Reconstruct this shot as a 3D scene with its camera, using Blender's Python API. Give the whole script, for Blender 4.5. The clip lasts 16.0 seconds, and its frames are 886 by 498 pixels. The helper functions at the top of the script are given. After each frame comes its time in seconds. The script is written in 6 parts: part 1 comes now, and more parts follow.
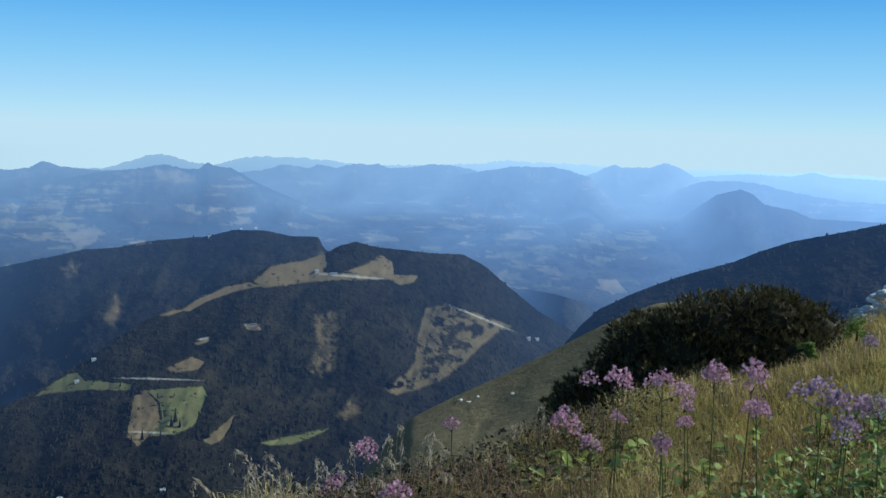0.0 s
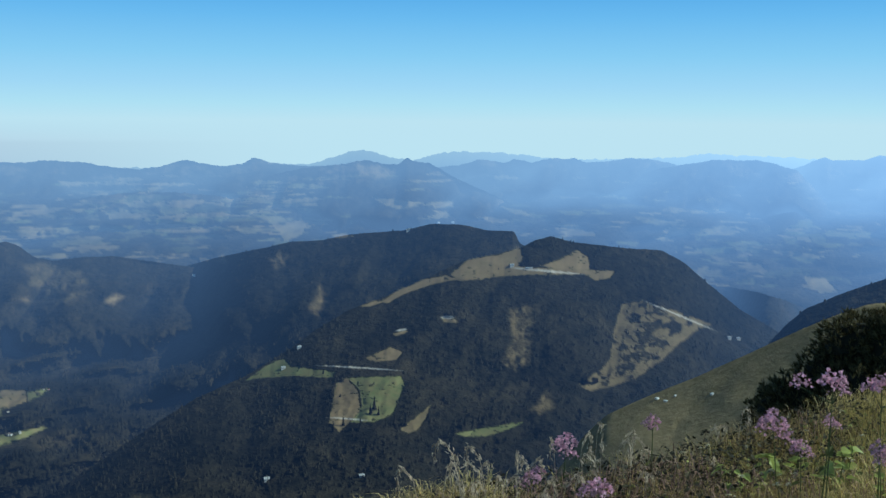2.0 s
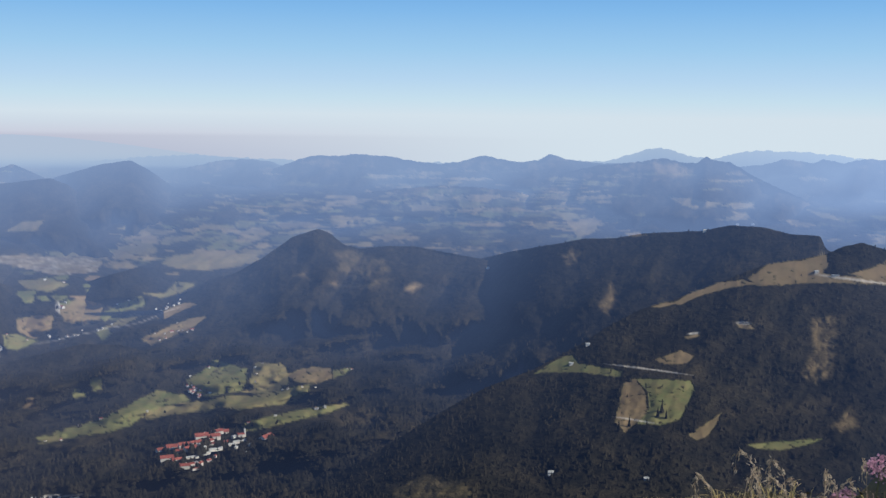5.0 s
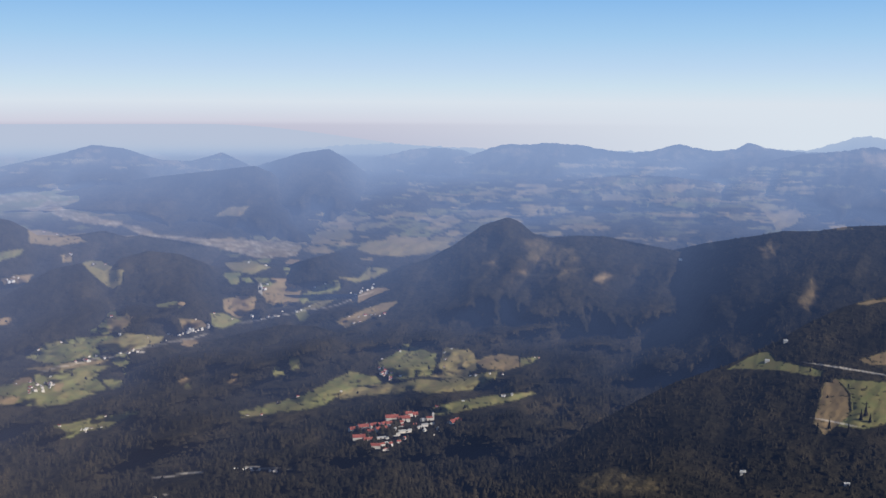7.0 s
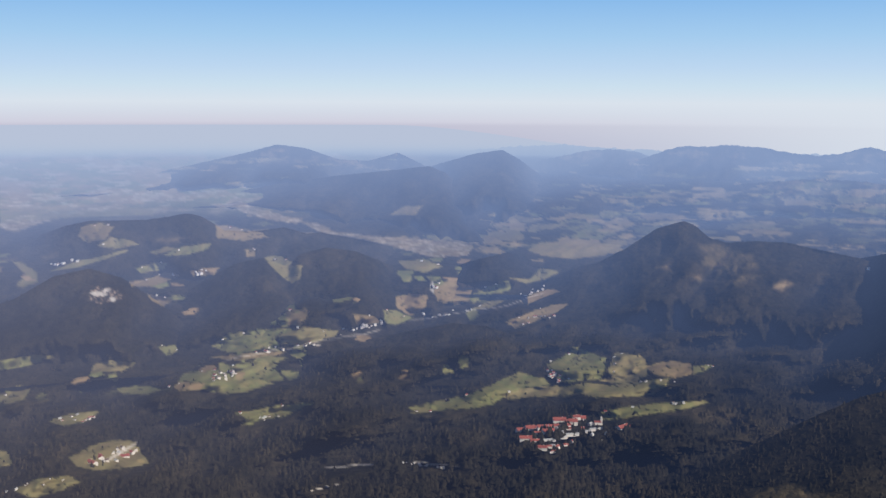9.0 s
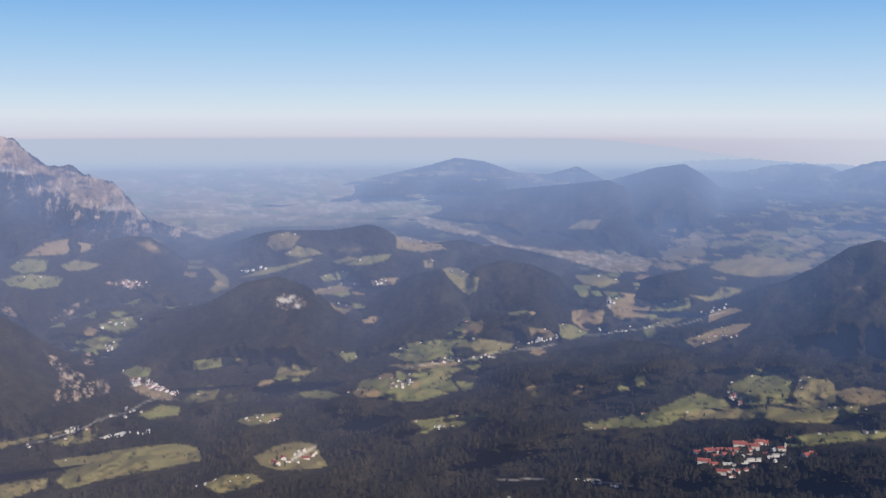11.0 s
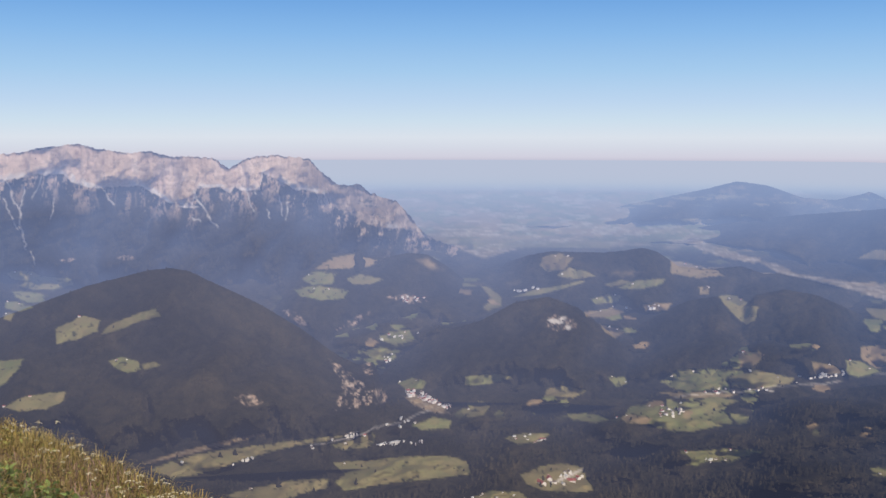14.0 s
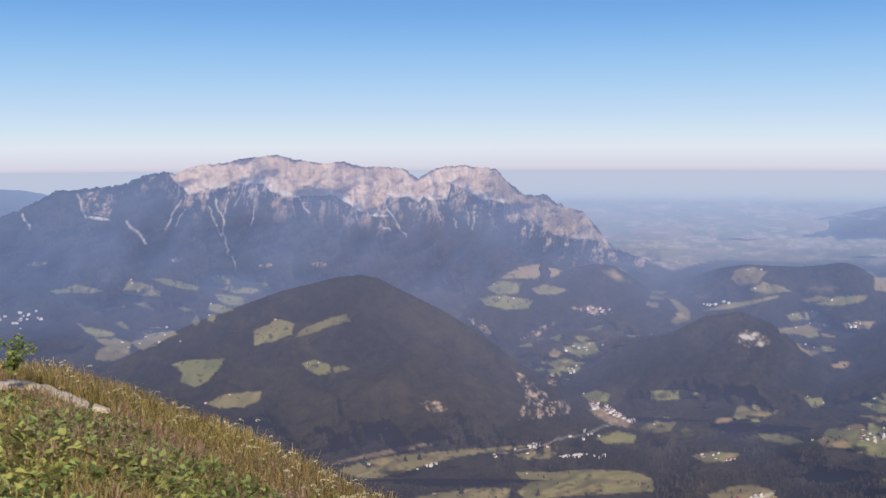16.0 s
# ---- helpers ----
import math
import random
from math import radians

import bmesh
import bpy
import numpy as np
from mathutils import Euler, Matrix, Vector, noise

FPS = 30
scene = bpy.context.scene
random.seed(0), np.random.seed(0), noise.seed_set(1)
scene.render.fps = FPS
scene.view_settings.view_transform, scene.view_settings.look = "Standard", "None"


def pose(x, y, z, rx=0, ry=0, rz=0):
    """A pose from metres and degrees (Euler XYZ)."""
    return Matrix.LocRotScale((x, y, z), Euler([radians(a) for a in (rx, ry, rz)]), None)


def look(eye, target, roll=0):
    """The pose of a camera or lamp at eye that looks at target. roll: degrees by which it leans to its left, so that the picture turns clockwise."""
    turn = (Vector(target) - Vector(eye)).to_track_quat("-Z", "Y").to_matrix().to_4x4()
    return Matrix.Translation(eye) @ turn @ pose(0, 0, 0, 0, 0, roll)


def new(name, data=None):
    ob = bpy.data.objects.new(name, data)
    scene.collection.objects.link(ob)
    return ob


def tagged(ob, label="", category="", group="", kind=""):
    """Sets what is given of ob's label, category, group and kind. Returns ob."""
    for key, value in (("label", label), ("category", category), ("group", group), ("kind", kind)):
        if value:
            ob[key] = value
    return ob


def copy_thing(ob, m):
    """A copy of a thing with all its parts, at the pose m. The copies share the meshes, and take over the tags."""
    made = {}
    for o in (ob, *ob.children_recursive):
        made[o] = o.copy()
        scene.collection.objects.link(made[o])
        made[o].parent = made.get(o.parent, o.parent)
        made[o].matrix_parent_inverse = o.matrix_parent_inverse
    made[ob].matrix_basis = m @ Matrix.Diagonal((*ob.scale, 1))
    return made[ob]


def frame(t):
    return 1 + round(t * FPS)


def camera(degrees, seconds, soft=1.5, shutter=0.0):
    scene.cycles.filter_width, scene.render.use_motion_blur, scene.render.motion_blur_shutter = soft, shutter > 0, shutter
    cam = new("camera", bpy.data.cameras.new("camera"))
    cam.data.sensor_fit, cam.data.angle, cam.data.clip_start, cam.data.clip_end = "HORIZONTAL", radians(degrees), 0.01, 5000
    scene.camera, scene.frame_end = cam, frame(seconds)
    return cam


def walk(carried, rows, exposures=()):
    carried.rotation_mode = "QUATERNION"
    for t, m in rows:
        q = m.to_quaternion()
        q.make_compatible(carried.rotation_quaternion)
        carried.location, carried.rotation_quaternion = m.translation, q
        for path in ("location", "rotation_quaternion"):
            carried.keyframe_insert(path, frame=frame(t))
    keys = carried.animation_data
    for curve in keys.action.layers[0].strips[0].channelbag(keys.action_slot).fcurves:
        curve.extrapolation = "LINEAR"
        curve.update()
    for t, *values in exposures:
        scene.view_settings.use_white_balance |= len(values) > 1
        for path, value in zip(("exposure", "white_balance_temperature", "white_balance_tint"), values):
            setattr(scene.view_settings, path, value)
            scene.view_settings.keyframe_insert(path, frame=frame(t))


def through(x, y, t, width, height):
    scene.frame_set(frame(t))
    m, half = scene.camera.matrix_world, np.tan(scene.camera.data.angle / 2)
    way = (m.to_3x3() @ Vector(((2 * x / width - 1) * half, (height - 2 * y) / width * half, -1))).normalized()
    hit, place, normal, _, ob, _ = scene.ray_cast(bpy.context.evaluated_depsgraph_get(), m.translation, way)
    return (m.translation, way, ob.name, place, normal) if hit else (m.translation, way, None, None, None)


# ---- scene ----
# An alpine viewpoint: the eye is the origin, azimuths count degrees to the left of +y, elevations degrees up from level.
# Beyond 1 km distances grow with the logarithm, so that 50 km of country fit inside the lens's reach.
cam = camera(46.04, 16.0, soft=1.5)

# seconds, yaw, pitch, lean
TURN = (
    (0.0, 0.00, -6.52, -1.29),
    (0.5, 2.66, -6.63, -1.05),
    (1.0, 5.36, -6.77, -0.84),
    (1.5, 8.04, -6.88, -0.70),
    (2.0, 10.69, -6.99, -0.54),
    (2.5, 13.30, -7.08, -0.51),
    (3.0, 15.91, -7.17, -0.57),
    (3.5, 18.59, -7.23, -0.60),
    (4.0, 21.30, -7.25, -0.65),
    (4.5, 24.05, -7.28, -0.70),
    (5.0, 26.80, -7.33, -0.75),
    (5.2, 27.95, -7.36, -0.65),
    (7.3, 38.72, -8.05, -0.67),
    (7.5, 39.72, -8.03, -0.93),
    (8.0, 41.94, -8.10, -0.82),
    (8.5, 44.27, -8.07, -0.58),
    (9.0, 46.68, -8.03, -0.27),
    (9.2, 47.64, -8.09, -0.26),
    (11.3, 57.96, -7.15, -0.10),
    (11.5, 58.99, -7.05, -0.14),
    (12.0, 61.54, -6.78, -0.28),
    (12.5, 64.09, -6.56, -0.32),
    (13.0, 66.62, -6.40, -0.25),
    (13.5, 69.08, -6.25, -0.20),
    (14.0, 71.43, -6.14, -0.06),
    (14.5, 73.88, -6.03, 0.05),
    (15.0, 76.45, -5.88, 0.10),
    (15.5, 79.04, -5.73, 0.14),
    (16.0, 81.62, -5.58, 0.17),
)


def stand(yaw):
    """The lens swings on a short arm round the one who turns."""
    a = radians(yaw)
    return -0.18 * math.sin(a), 0.18 * math.cos(a) - 0.18


walk(cam, [(t, pose(*stand(y), 0, 90 + p, r, y)) for t, y, p, r in TURN],
     exposures=((0, -0.12, 5300, -11), (3.4, -0.19, 5300, -19), (4.0, -0.24, 5750, -7), (4.5, -0.20, 6000, -1), (5.2, -0.07, 6300, 6), (9, -0.06, 6450, 10), (13, -0.09, 6500, 11), (16, 0.0, 6550, 12)))

# ---- light ----
SUN_AZ, SUN_EL = -82.0, 36.0
world = bpy.data.worlds.new("sky")
scene.world = world
world.use_nodes = True
wn = world.node_tree
wn.nodes.clear()
sky = wn.nodes.new("ShaderNodeTexSky")
sky.sky_type, sky.sun_disc = "NISHITA", False
sky.sun_elevation, sky.sun_rotation = radians(SUN_EL), radians(-SUN_AZ)
sky.altitude, sky.air_density, sky.dust_density, sky.ozone_density = 1800, 1.0, 0.25, 2.0
back = wn.nodes.new("ShaderNodeBackground")
back.inputs["Strength"].default_value = 0.085
wn.links.new(sky.outputs[0], back.inputs["Color"])
# the bright haze that lies over the horizon all round, and the clear blue above it
level = wn.nodes.new("ShaderNodeSeparateXYZ")
wn.links.new(wn.nodes.new("ShaderNodeTexCoord").outputs["Generated"], level.inputs[0])
haze = wn.nodes.new("ShaderNodeValToRGB")
HAZE = ((0.0, (0.50, 0.508, 0.648)), (0.080, (0.575, 0.57, 0.688)), (0.096, (0.66, 0.66, 0.765)), (0.14, (0.69, 0.735, 0.825)), (0.18, (0.73, 0.795, 0.87)), (0.25, (0.63, 0.772, 0.885)), (0.33, (0.53, 0.705, 0.90)),
        (0.46, (0.39, 0.625, 0.885)), (0.62, (0.26, 0.51, 0.855)), (0.77, (0.165, 0.395, 0.785)), (1.0, (0.11, 0.28, 0.70)))
while len(haze.color_ramp.elements) < len(HAZE):
    haze.color_ramp.elements.new(0.5)
for e, (p, c) in zip(haze.color_ramp.elements, HAZE):
    e.position, e.color = p, (*c, 1)
band = wn.nodes.new("ShaderNodeMapRange")
band.inputs["From Min"].default_value, band.inputs["From Max"].default_value = -0.04, 0.18
wn.links.new(level.outputs["Z"], band.inputs["Value"])
wn.links.new(band.outputs[0], haze.inputs[0])
low_sky = wn.nodes.new("ShaderNodeBackground")
# the layer of mist dulls the horizon over the plain only: away from it the sky stays bright down to the mountains
toward = wn.nodes.new("ShaderNodeVectorMath")
toward.operation = "DOT_PRODUCT"
wn.links.new(level.inputs[0].links[0].from_socket, toward.inputs[0])
toward.inputs[1].default_value = (-math.sin(radians(SUN_AZ)), math.cos(radians(SUN_AZ)), 0)
clear = wn.nodes.new("ShaderNodeMapRange")
clear.interpolation_type = "SMOOTHSTEP"
clear.inputs["From Min"].default_value, clear.inputs["From Max"].default_value = -0.70, -0.12
wn.links.new(toward.outputs["Value"], clear.inputs["Value"])
bright = wn.nodes.new("ShaderNodeValToRGB")
while len(bright.color_ramp.elements) < len(HAZE) - 4:
    bright.color_ramp.elements.new(0.5)
for e, (p, c) in zip(bright.color_ramp.elements, HAZE[4:]):
    e.position, e.color = p, (*c, 1)
wn.links.new(band.outputs[0], bright.inputs[0])
horizon = wn.nodes.new("ShaderNodeMixRGB")
wn.links.new(clear.outputs[0], horizon.inputs[0])
wn.links.new(haze.outputs[0], horizon.inputs[1])
wn.links.new(bright.outputs[0], horizon.inputs[2])
wn.links.new(horizon.outputs[0], low_sky.inputs["Color"])
rise = wn.nodes.new("ShaderNodeMapRange")
rise.inputs["From Min"].default_value, rise.inputs["From Max"].default_value = 0.12, 0.40
wn.links.new(level.outputs["Z"], rise.inputs["Value"])
both = wn.nodes.new("ShaderNodeMixShader")
wn.links.new(rise.outputs[0], both.inputs[0])
wn.links.new(low_sky.outputs[0], both.inputs[1])
wn.links.new(back.outputs[0], both.inputs[2])
wout = wn.nodes.new("ShaderNodeOutputWorld")
wn.links.new(both.outputs[0], wout.inputs["Surface"])

lamp = bpy.data.lights.new("sun", "SUN")
lamp.energy, lamp.angle, lamp.color = 4.2, radians(0.53), (1.0, 0.93, 0.82)
sun = new("sun", lamp)
sun.matrix_world = look((0, 0, 0), (math.sin(radians(SUN_AZ)) * math.cos(radians(SUN_EL)),
                                    -math.cos(radians(SUN_AZ)) * math.cos(radians(SUN_EL)), -math.sin(radians(SUN_EL))))

# haze painted as emission: its colour, reach, near share and plainward share
HAZE_TINT = (0.502, 0.567, 0.71)
HAZE_REACH = (22.5, 18.8, 13.8)
NEAR_HAZE = (0.003, 0.006, 0.015)
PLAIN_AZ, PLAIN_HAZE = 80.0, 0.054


# ---- materials ----
class Nodes:
    """Short hand for building a material."""

    def __init__(self, name):
        self.mat = bpy.data.materials.new(name)
        self.mat.use_nodes = True
        self.tree = self.mat.node_tree
        self.tree.nodes.clear()

    def add(self, kind, *links, **values):
        node = self.tree.nodes.new(kind)
        for key, value in values.items():
            if key in ("operation", "blend_type", "data_type", "attribute_name", "feature", "noise_dimensions", "mode", "attribute_type", "distance"):
                setattr(node, key, value)
        for slot, value in links:
            if isinstance(value, bpy.types.NodeSocket):
                self.tree.links.new(value, node.inputs[slot])
            else:
                node.inputs[slot].default_value = value
        return node

    def math(self, op, a, b=0.0):
        return self.add("ShaderNodeMath", (0, a), (1, b), operation=op).outputs[0]

    def noise(self, scale, detail=3.0, where=None, rough=0.55):
        n = self.add("ShaderNodeTexNoise", ("Scale", scale), ("Detail", detail), ("Roughness", rough))
        if where is not None:
            self.tree.links.new(where, n.inputs["Vector"])
        return n.outputs["Fac"]

    def ramp(self, fac, *stops):
        n = self.tree.nodes.new("ShaderNodeValToRGB")
        while len(n.color_ramp.elements) < len(stops):
            n.color_ramp.elements.new(0.5)
        for e, (p, c) in zip(n.color_ramp.elements, stops):
            e.position, e.color = p, (*c, 1)
        self.tree.links.new(fac, n.inputs[0])
        return n.outputs[0]

    def mix(self, fac, a, b):
        n = self.tree.nodes.new("ShaderNodeMixRGB")
        for slot, value in ((0, fac), (1, a), (2, b)):
            if isinstance(value, bpy.types.NodeSocket):
                self.tree.links.new(value, n.inputs[slot])
            else:
                n.inputs[slot].default_value = (*value, 1) if isinstance(value, tuple) else value
        return n.outputs[0]

    def bsdf(self, colour, rough=0.8, bump=None, strength=0.5, dist=0.1, through=0.0, specular=0.25):
        b = self.add("ShaderNodeBsdfPrincipled", ("Roughness", rough), ("Specular IOR Level", specular))
        if isinstance(colour, tuple):
            b.inputs["Base Color"].default_value = (*colour, 1)
        else:
            self.tree.links.new(colour, b.inputs["Base Color"])
        if bump is not None:
            n = self.add("ShaderNodeBump", ("Strength", strength), ("Distance", dist), ("Height", bump))
            self.tree.links.new(n.outputs[0], b.inputs["Normal"])
        if through:
            tr = self.add("ShaderNodeBsdfTranslucent")
            if isinstance(colour, tuple):
                tr.inputs["Color"].default_value = (*colour, 1)
            else:
                self.tree.links.new(colour, tr.inputs["Color"])
            m = self.add("ShaderNodeMixShader", (0, through), (1, b.outputs[0]), (2, tr.outputs[0]))
            return m.outputs[0]
        return b.outputs[0]

    def painted_haze(self, shader):
        """Haze painted onto far country as emission: it grows with the distance from the viewpoint."""
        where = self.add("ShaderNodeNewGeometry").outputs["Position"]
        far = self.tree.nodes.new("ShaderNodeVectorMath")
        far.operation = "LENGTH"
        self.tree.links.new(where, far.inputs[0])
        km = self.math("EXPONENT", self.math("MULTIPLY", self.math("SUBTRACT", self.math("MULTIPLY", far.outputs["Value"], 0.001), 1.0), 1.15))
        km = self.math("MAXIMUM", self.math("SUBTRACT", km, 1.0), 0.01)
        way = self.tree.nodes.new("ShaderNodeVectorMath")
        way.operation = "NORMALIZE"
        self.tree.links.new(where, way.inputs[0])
        # glow added as a low layer of mist over the valleys towards the plain
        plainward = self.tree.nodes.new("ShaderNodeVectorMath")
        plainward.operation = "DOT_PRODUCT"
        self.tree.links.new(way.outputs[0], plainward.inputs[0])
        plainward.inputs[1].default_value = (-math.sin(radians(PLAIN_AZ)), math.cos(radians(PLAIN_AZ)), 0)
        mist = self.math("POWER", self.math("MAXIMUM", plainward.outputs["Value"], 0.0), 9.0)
        # this painted mist is thickest down on the valley floors
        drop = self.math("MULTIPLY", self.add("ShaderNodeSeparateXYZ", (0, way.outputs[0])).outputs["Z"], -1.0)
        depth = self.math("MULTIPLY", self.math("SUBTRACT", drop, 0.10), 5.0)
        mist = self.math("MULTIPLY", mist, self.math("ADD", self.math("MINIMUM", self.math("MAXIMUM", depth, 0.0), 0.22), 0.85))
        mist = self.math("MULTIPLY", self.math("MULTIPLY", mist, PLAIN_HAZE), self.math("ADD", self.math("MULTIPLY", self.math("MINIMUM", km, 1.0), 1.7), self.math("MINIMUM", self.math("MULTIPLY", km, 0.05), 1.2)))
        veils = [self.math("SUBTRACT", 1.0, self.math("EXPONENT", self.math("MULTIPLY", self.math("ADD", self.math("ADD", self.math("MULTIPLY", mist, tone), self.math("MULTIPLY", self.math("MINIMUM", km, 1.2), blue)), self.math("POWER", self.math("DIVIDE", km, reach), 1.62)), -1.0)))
                 for reach, blue, tone in zip(HAZE_REACH, NEAR_HAZE, (1.25, 0.98, 0.92))]
        tint = self.add("ShaderNodeCombineColor", *[(i, self.math("MULTIPLY", self.math("DIVIDE", v, veils[1]), a)) for i, (v, a) in enumerate(zip(veils, HAZE_TINT))])
        # the painted haze is brighter towards the sun
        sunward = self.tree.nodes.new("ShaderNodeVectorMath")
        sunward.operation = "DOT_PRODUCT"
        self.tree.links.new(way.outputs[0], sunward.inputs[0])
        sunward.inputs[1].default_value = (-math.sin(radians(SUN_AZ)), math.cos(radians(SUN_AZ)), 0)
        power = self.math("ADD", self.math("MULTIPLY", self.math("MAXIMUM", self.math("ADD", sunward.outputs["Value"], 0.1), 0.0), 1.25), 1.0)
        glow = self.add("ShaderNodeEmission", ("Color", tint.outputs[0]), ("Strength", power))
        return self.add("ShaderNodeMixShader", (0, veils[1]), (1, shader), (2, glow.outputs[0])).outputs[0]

    def done(self, shader):
        out = self.tree.nodes.new("ShaderNodeOutputMaterial")
        self.tree.links.new(shader, out.inputs["Surface"])
        return self.mat


def wooded(n, pos):
    """The colour of woods: dark spruce, with lighter and browner stands of beech and larch."""
    stand = n.noise(0.011, 5, pos, 0.65)
    dark = n.ramp(n.noise(0.05, 4, pos, 0.6), (0.35, (0.013, 0.012, 0.008)), (0.65, (0.027, 0.023, 0.015)))
    wood = n.mix(n.ramp(stand, (0.44, (0.0, 0.0, 0.0)), (0.62, (0.60, 0.60, 0.60))), dark, n.ramp(n.noise(0.035, 4, pos, 0.6), (0.35, (0.035, 0.029, 0.017)), (0.65, (0.058, 0.045, 0.027))))
    broad = n.ramp(n.noise(0.0042, 3, pos, 0.5), (0.36, (0.70, 0.72, 0.76)), (0.64, (1.32, 1.28, 1.20)))
    return n.add("ShaderNodeMixRGB", (0, 1.0), (1, wood), (2, broad), blend_type="MULTIPLY").outputs[0]


def land_material(name, scale=1.0, rocky=False):
    """Country seen from afar: woods, with meadows, mown fields, tracks and bare rock where the cover says so."""
    n = Nodes(name)
    pos = n.add("ShaderNodeNewGeometry").outputs["Position"]
    cover = n.add("ShaderNodeAttribute", attribute_name="cover")
    split = n.add("ShaderNodeSeparateColor", (0, cover.outputs["Color"]))
    fine = n.noise(0.07 * scale, 4, pos)
    wood = wooded(n, pos)
    green = n.ramp(n.noise(0.012 * scale, 5, pos), (0.3, (0.115, 0.128, 0.044)), (0.7, (0.200, 0.196, 0.074)))
    green = n.mix(n.ramp(n.noise(0.045 * scale, 4, pos, 0.65), (0.42, (0.0, 0.0, 0.0)), (0.68, (0.6, 0.6, 0.6))), green, (0.215, 0.165, 0.070))
    mown = n.ramp(n.noise(0.02 * scale, 5, pos), (0.3, (0.190, 0.130, 0.066)), (0.7, (0.285, 0.200, 0.106)))
    streak = n.add("ShaderNodeMapping", ("Vector", pos), ("Scale", (1.0, 1.0, 0.16)))
    ribs = n.math("ADD", n.math("MULTIPLY", n.noise(0.040 * scale, 6, streak.outputs[0], 0.6), 0.5), n.math("MULTIPLY", n.noise(0.014 * scale, 4, pos, 0.55), 0.5))
    stone = n.ramp(ribs, (0.34, (0.38, 0.245, 0.160)), (0.45, (0.57, 0.395, 0.27)), (0.54, (0.70, 0.50, 0.35)), (0.66, (0.84, 0.64, 0.475)))
    colour = n.mix(split.outputs[0], wood, green)
    colour = n.mix(split.outputs[1], colour, mown)
    colour = n.mix(split.outputs[2], colour, stone)
    colour = n.mix(cover.outputs["Alpha"], colour, (0.66, 0.585, 0.50))
    crowns = n.math("MULTIPLY", fine, n.math("SUBTRACT", 1.0, n.math("MINIMUM", n.math("ADD", split.outputs[0], split.outputs[1]), 0.9)))
    shade = n.bsdf(colour, 0.9, crowns if not rocky else n.noise(0.03, 8, streak.outputs[0], 0.7), 0.8, 9.0 if not rocky else 22.0, specular=0.05)
    # haze is mixed in as emission over the land's own colour
    return n.done(n.painted_haze(shade))


LAND = land_material("woods and meadows")
LAND_FAR = land_material("distant country", 0.35)
ROCKY = land_material("limestone massif", 1.0, True)


def meadow_material():
    n = Nodes("alpine turf")
    pos = n.add("ShaderNodeNewGeometry").outputs["Position"]
    fine, mid = n.noise(18.0, 5, pos), n.noise(0.9, 4, pos)
    turf = n.mix(mid, n.ramp(fine, (0.3, (0.034, 0.036, 0.014)), (0.7, (0.11, 0.108, 0.040))), n.ramp(fine, (0.3, (0.070, 0.054, 0.024)), (0.7, (0.185, 0.145, 0.066))))
    return n.done(n.bsdf(turf, 0.95, fine, 0.8, 0.05, specular=0.05))


MEADOW = meadow_material()


def pasture_material():
    n = Nodes("steep pasture")
    pos = n.add("ShaderNodeNewGeometry").outputs["Position"]
    fine, mid = n.noise(1.6, 6, pos, 0.65), n.noise(0.07, 5, pos)
    turf = n.mix(mid, n.ramp(fine, (0.3, (0.155, 0.118, 0.064)), (0.7, (0.240, 0.182, 0.100))), n.ramp(fine, (0.3, (0.210, 0.162, 0.088)), (0.7, (0.335, 0.258, 0.150))))
    return n.done(n.bsdf(turf, 0.95, fine, 0.5, 0.4, specular=0.05))


PASTURE = pasture_material()


# ---- land forms ----
def lattice(ix, iy, seed):
    h = (ix * 374761393 + iy * 668265263 + seed * 2147483647) & 0xFFFFFFFF
    h = ((h ^ (h >> 13)) * 1274126177) & 0xFFFFFFFF
    return ((h ^ (h >> 16)) & 0xFFFF) / 65535.0


def fbm(x, y, octaves=4, seed=1, gain=0.5):
    """Smooth noise in -1..1 over arrays."""
    total, amp, norm = 0.0, 1.0, 0.0
    for o in range(octaves):
        ix, iy = np.floor(x).astype(np.int64), np.floor(y).astype(np.int64)
        fx, fy = x - ix, y - iy
        fx, fy = fx * fx * (3 - 2 * fx), fy * fy * (3 - 2 * fy)
        a, b = lattice(ix, iy, seed + o), lattice(ix + 1, iy, seed + o)
        c, d = lattice(ix, iy + 1, seed + o), lattice(ix + 1, iy + 1, seed + o)
        total = total + amp * ((a + (b - a) * fx) * (1 - fy) + (c + (d - c) * fx) * fy)
        norm, amp, x, y = norm + amp, amp * gain, x * 2.03 + 7.1, y * 2.03 + 3.7
    return 2 * total / norm - 1


def smooth(a, b, x):
    t = np.clip((x - a) / (b - a), 0, 1)
    return t * t * (3 - 2 * t)


def within(az, el, corners):
    """The way to the nearest border of a many-cornered field: positive inside it."""
    way, inside = np.full(az.shape, 9.0), np.zeros(az.shape, dtype=bool)
    for (x0, y0), (x1, y1) in zip(corners, corners[1:] + corners[:1]):
        dx, dy = x1 - x0, y1 - y0
        t = np.clip(((az - x0) * dx + (el - y0) * dy) / (dx * dx + dy * dy + 1e-9), 0, 1)
        way = np.minimum(way, np.hypot(az - x0 - t * dx, el - y0 - t * dy))
        inside ^= ((y0 > el) != (y1 > el)) & (az < x0 + (el - y0) * dx / (dy if abs(dy) > 1e-6 else 1e-6))
    return np.where(inside, way, -way)


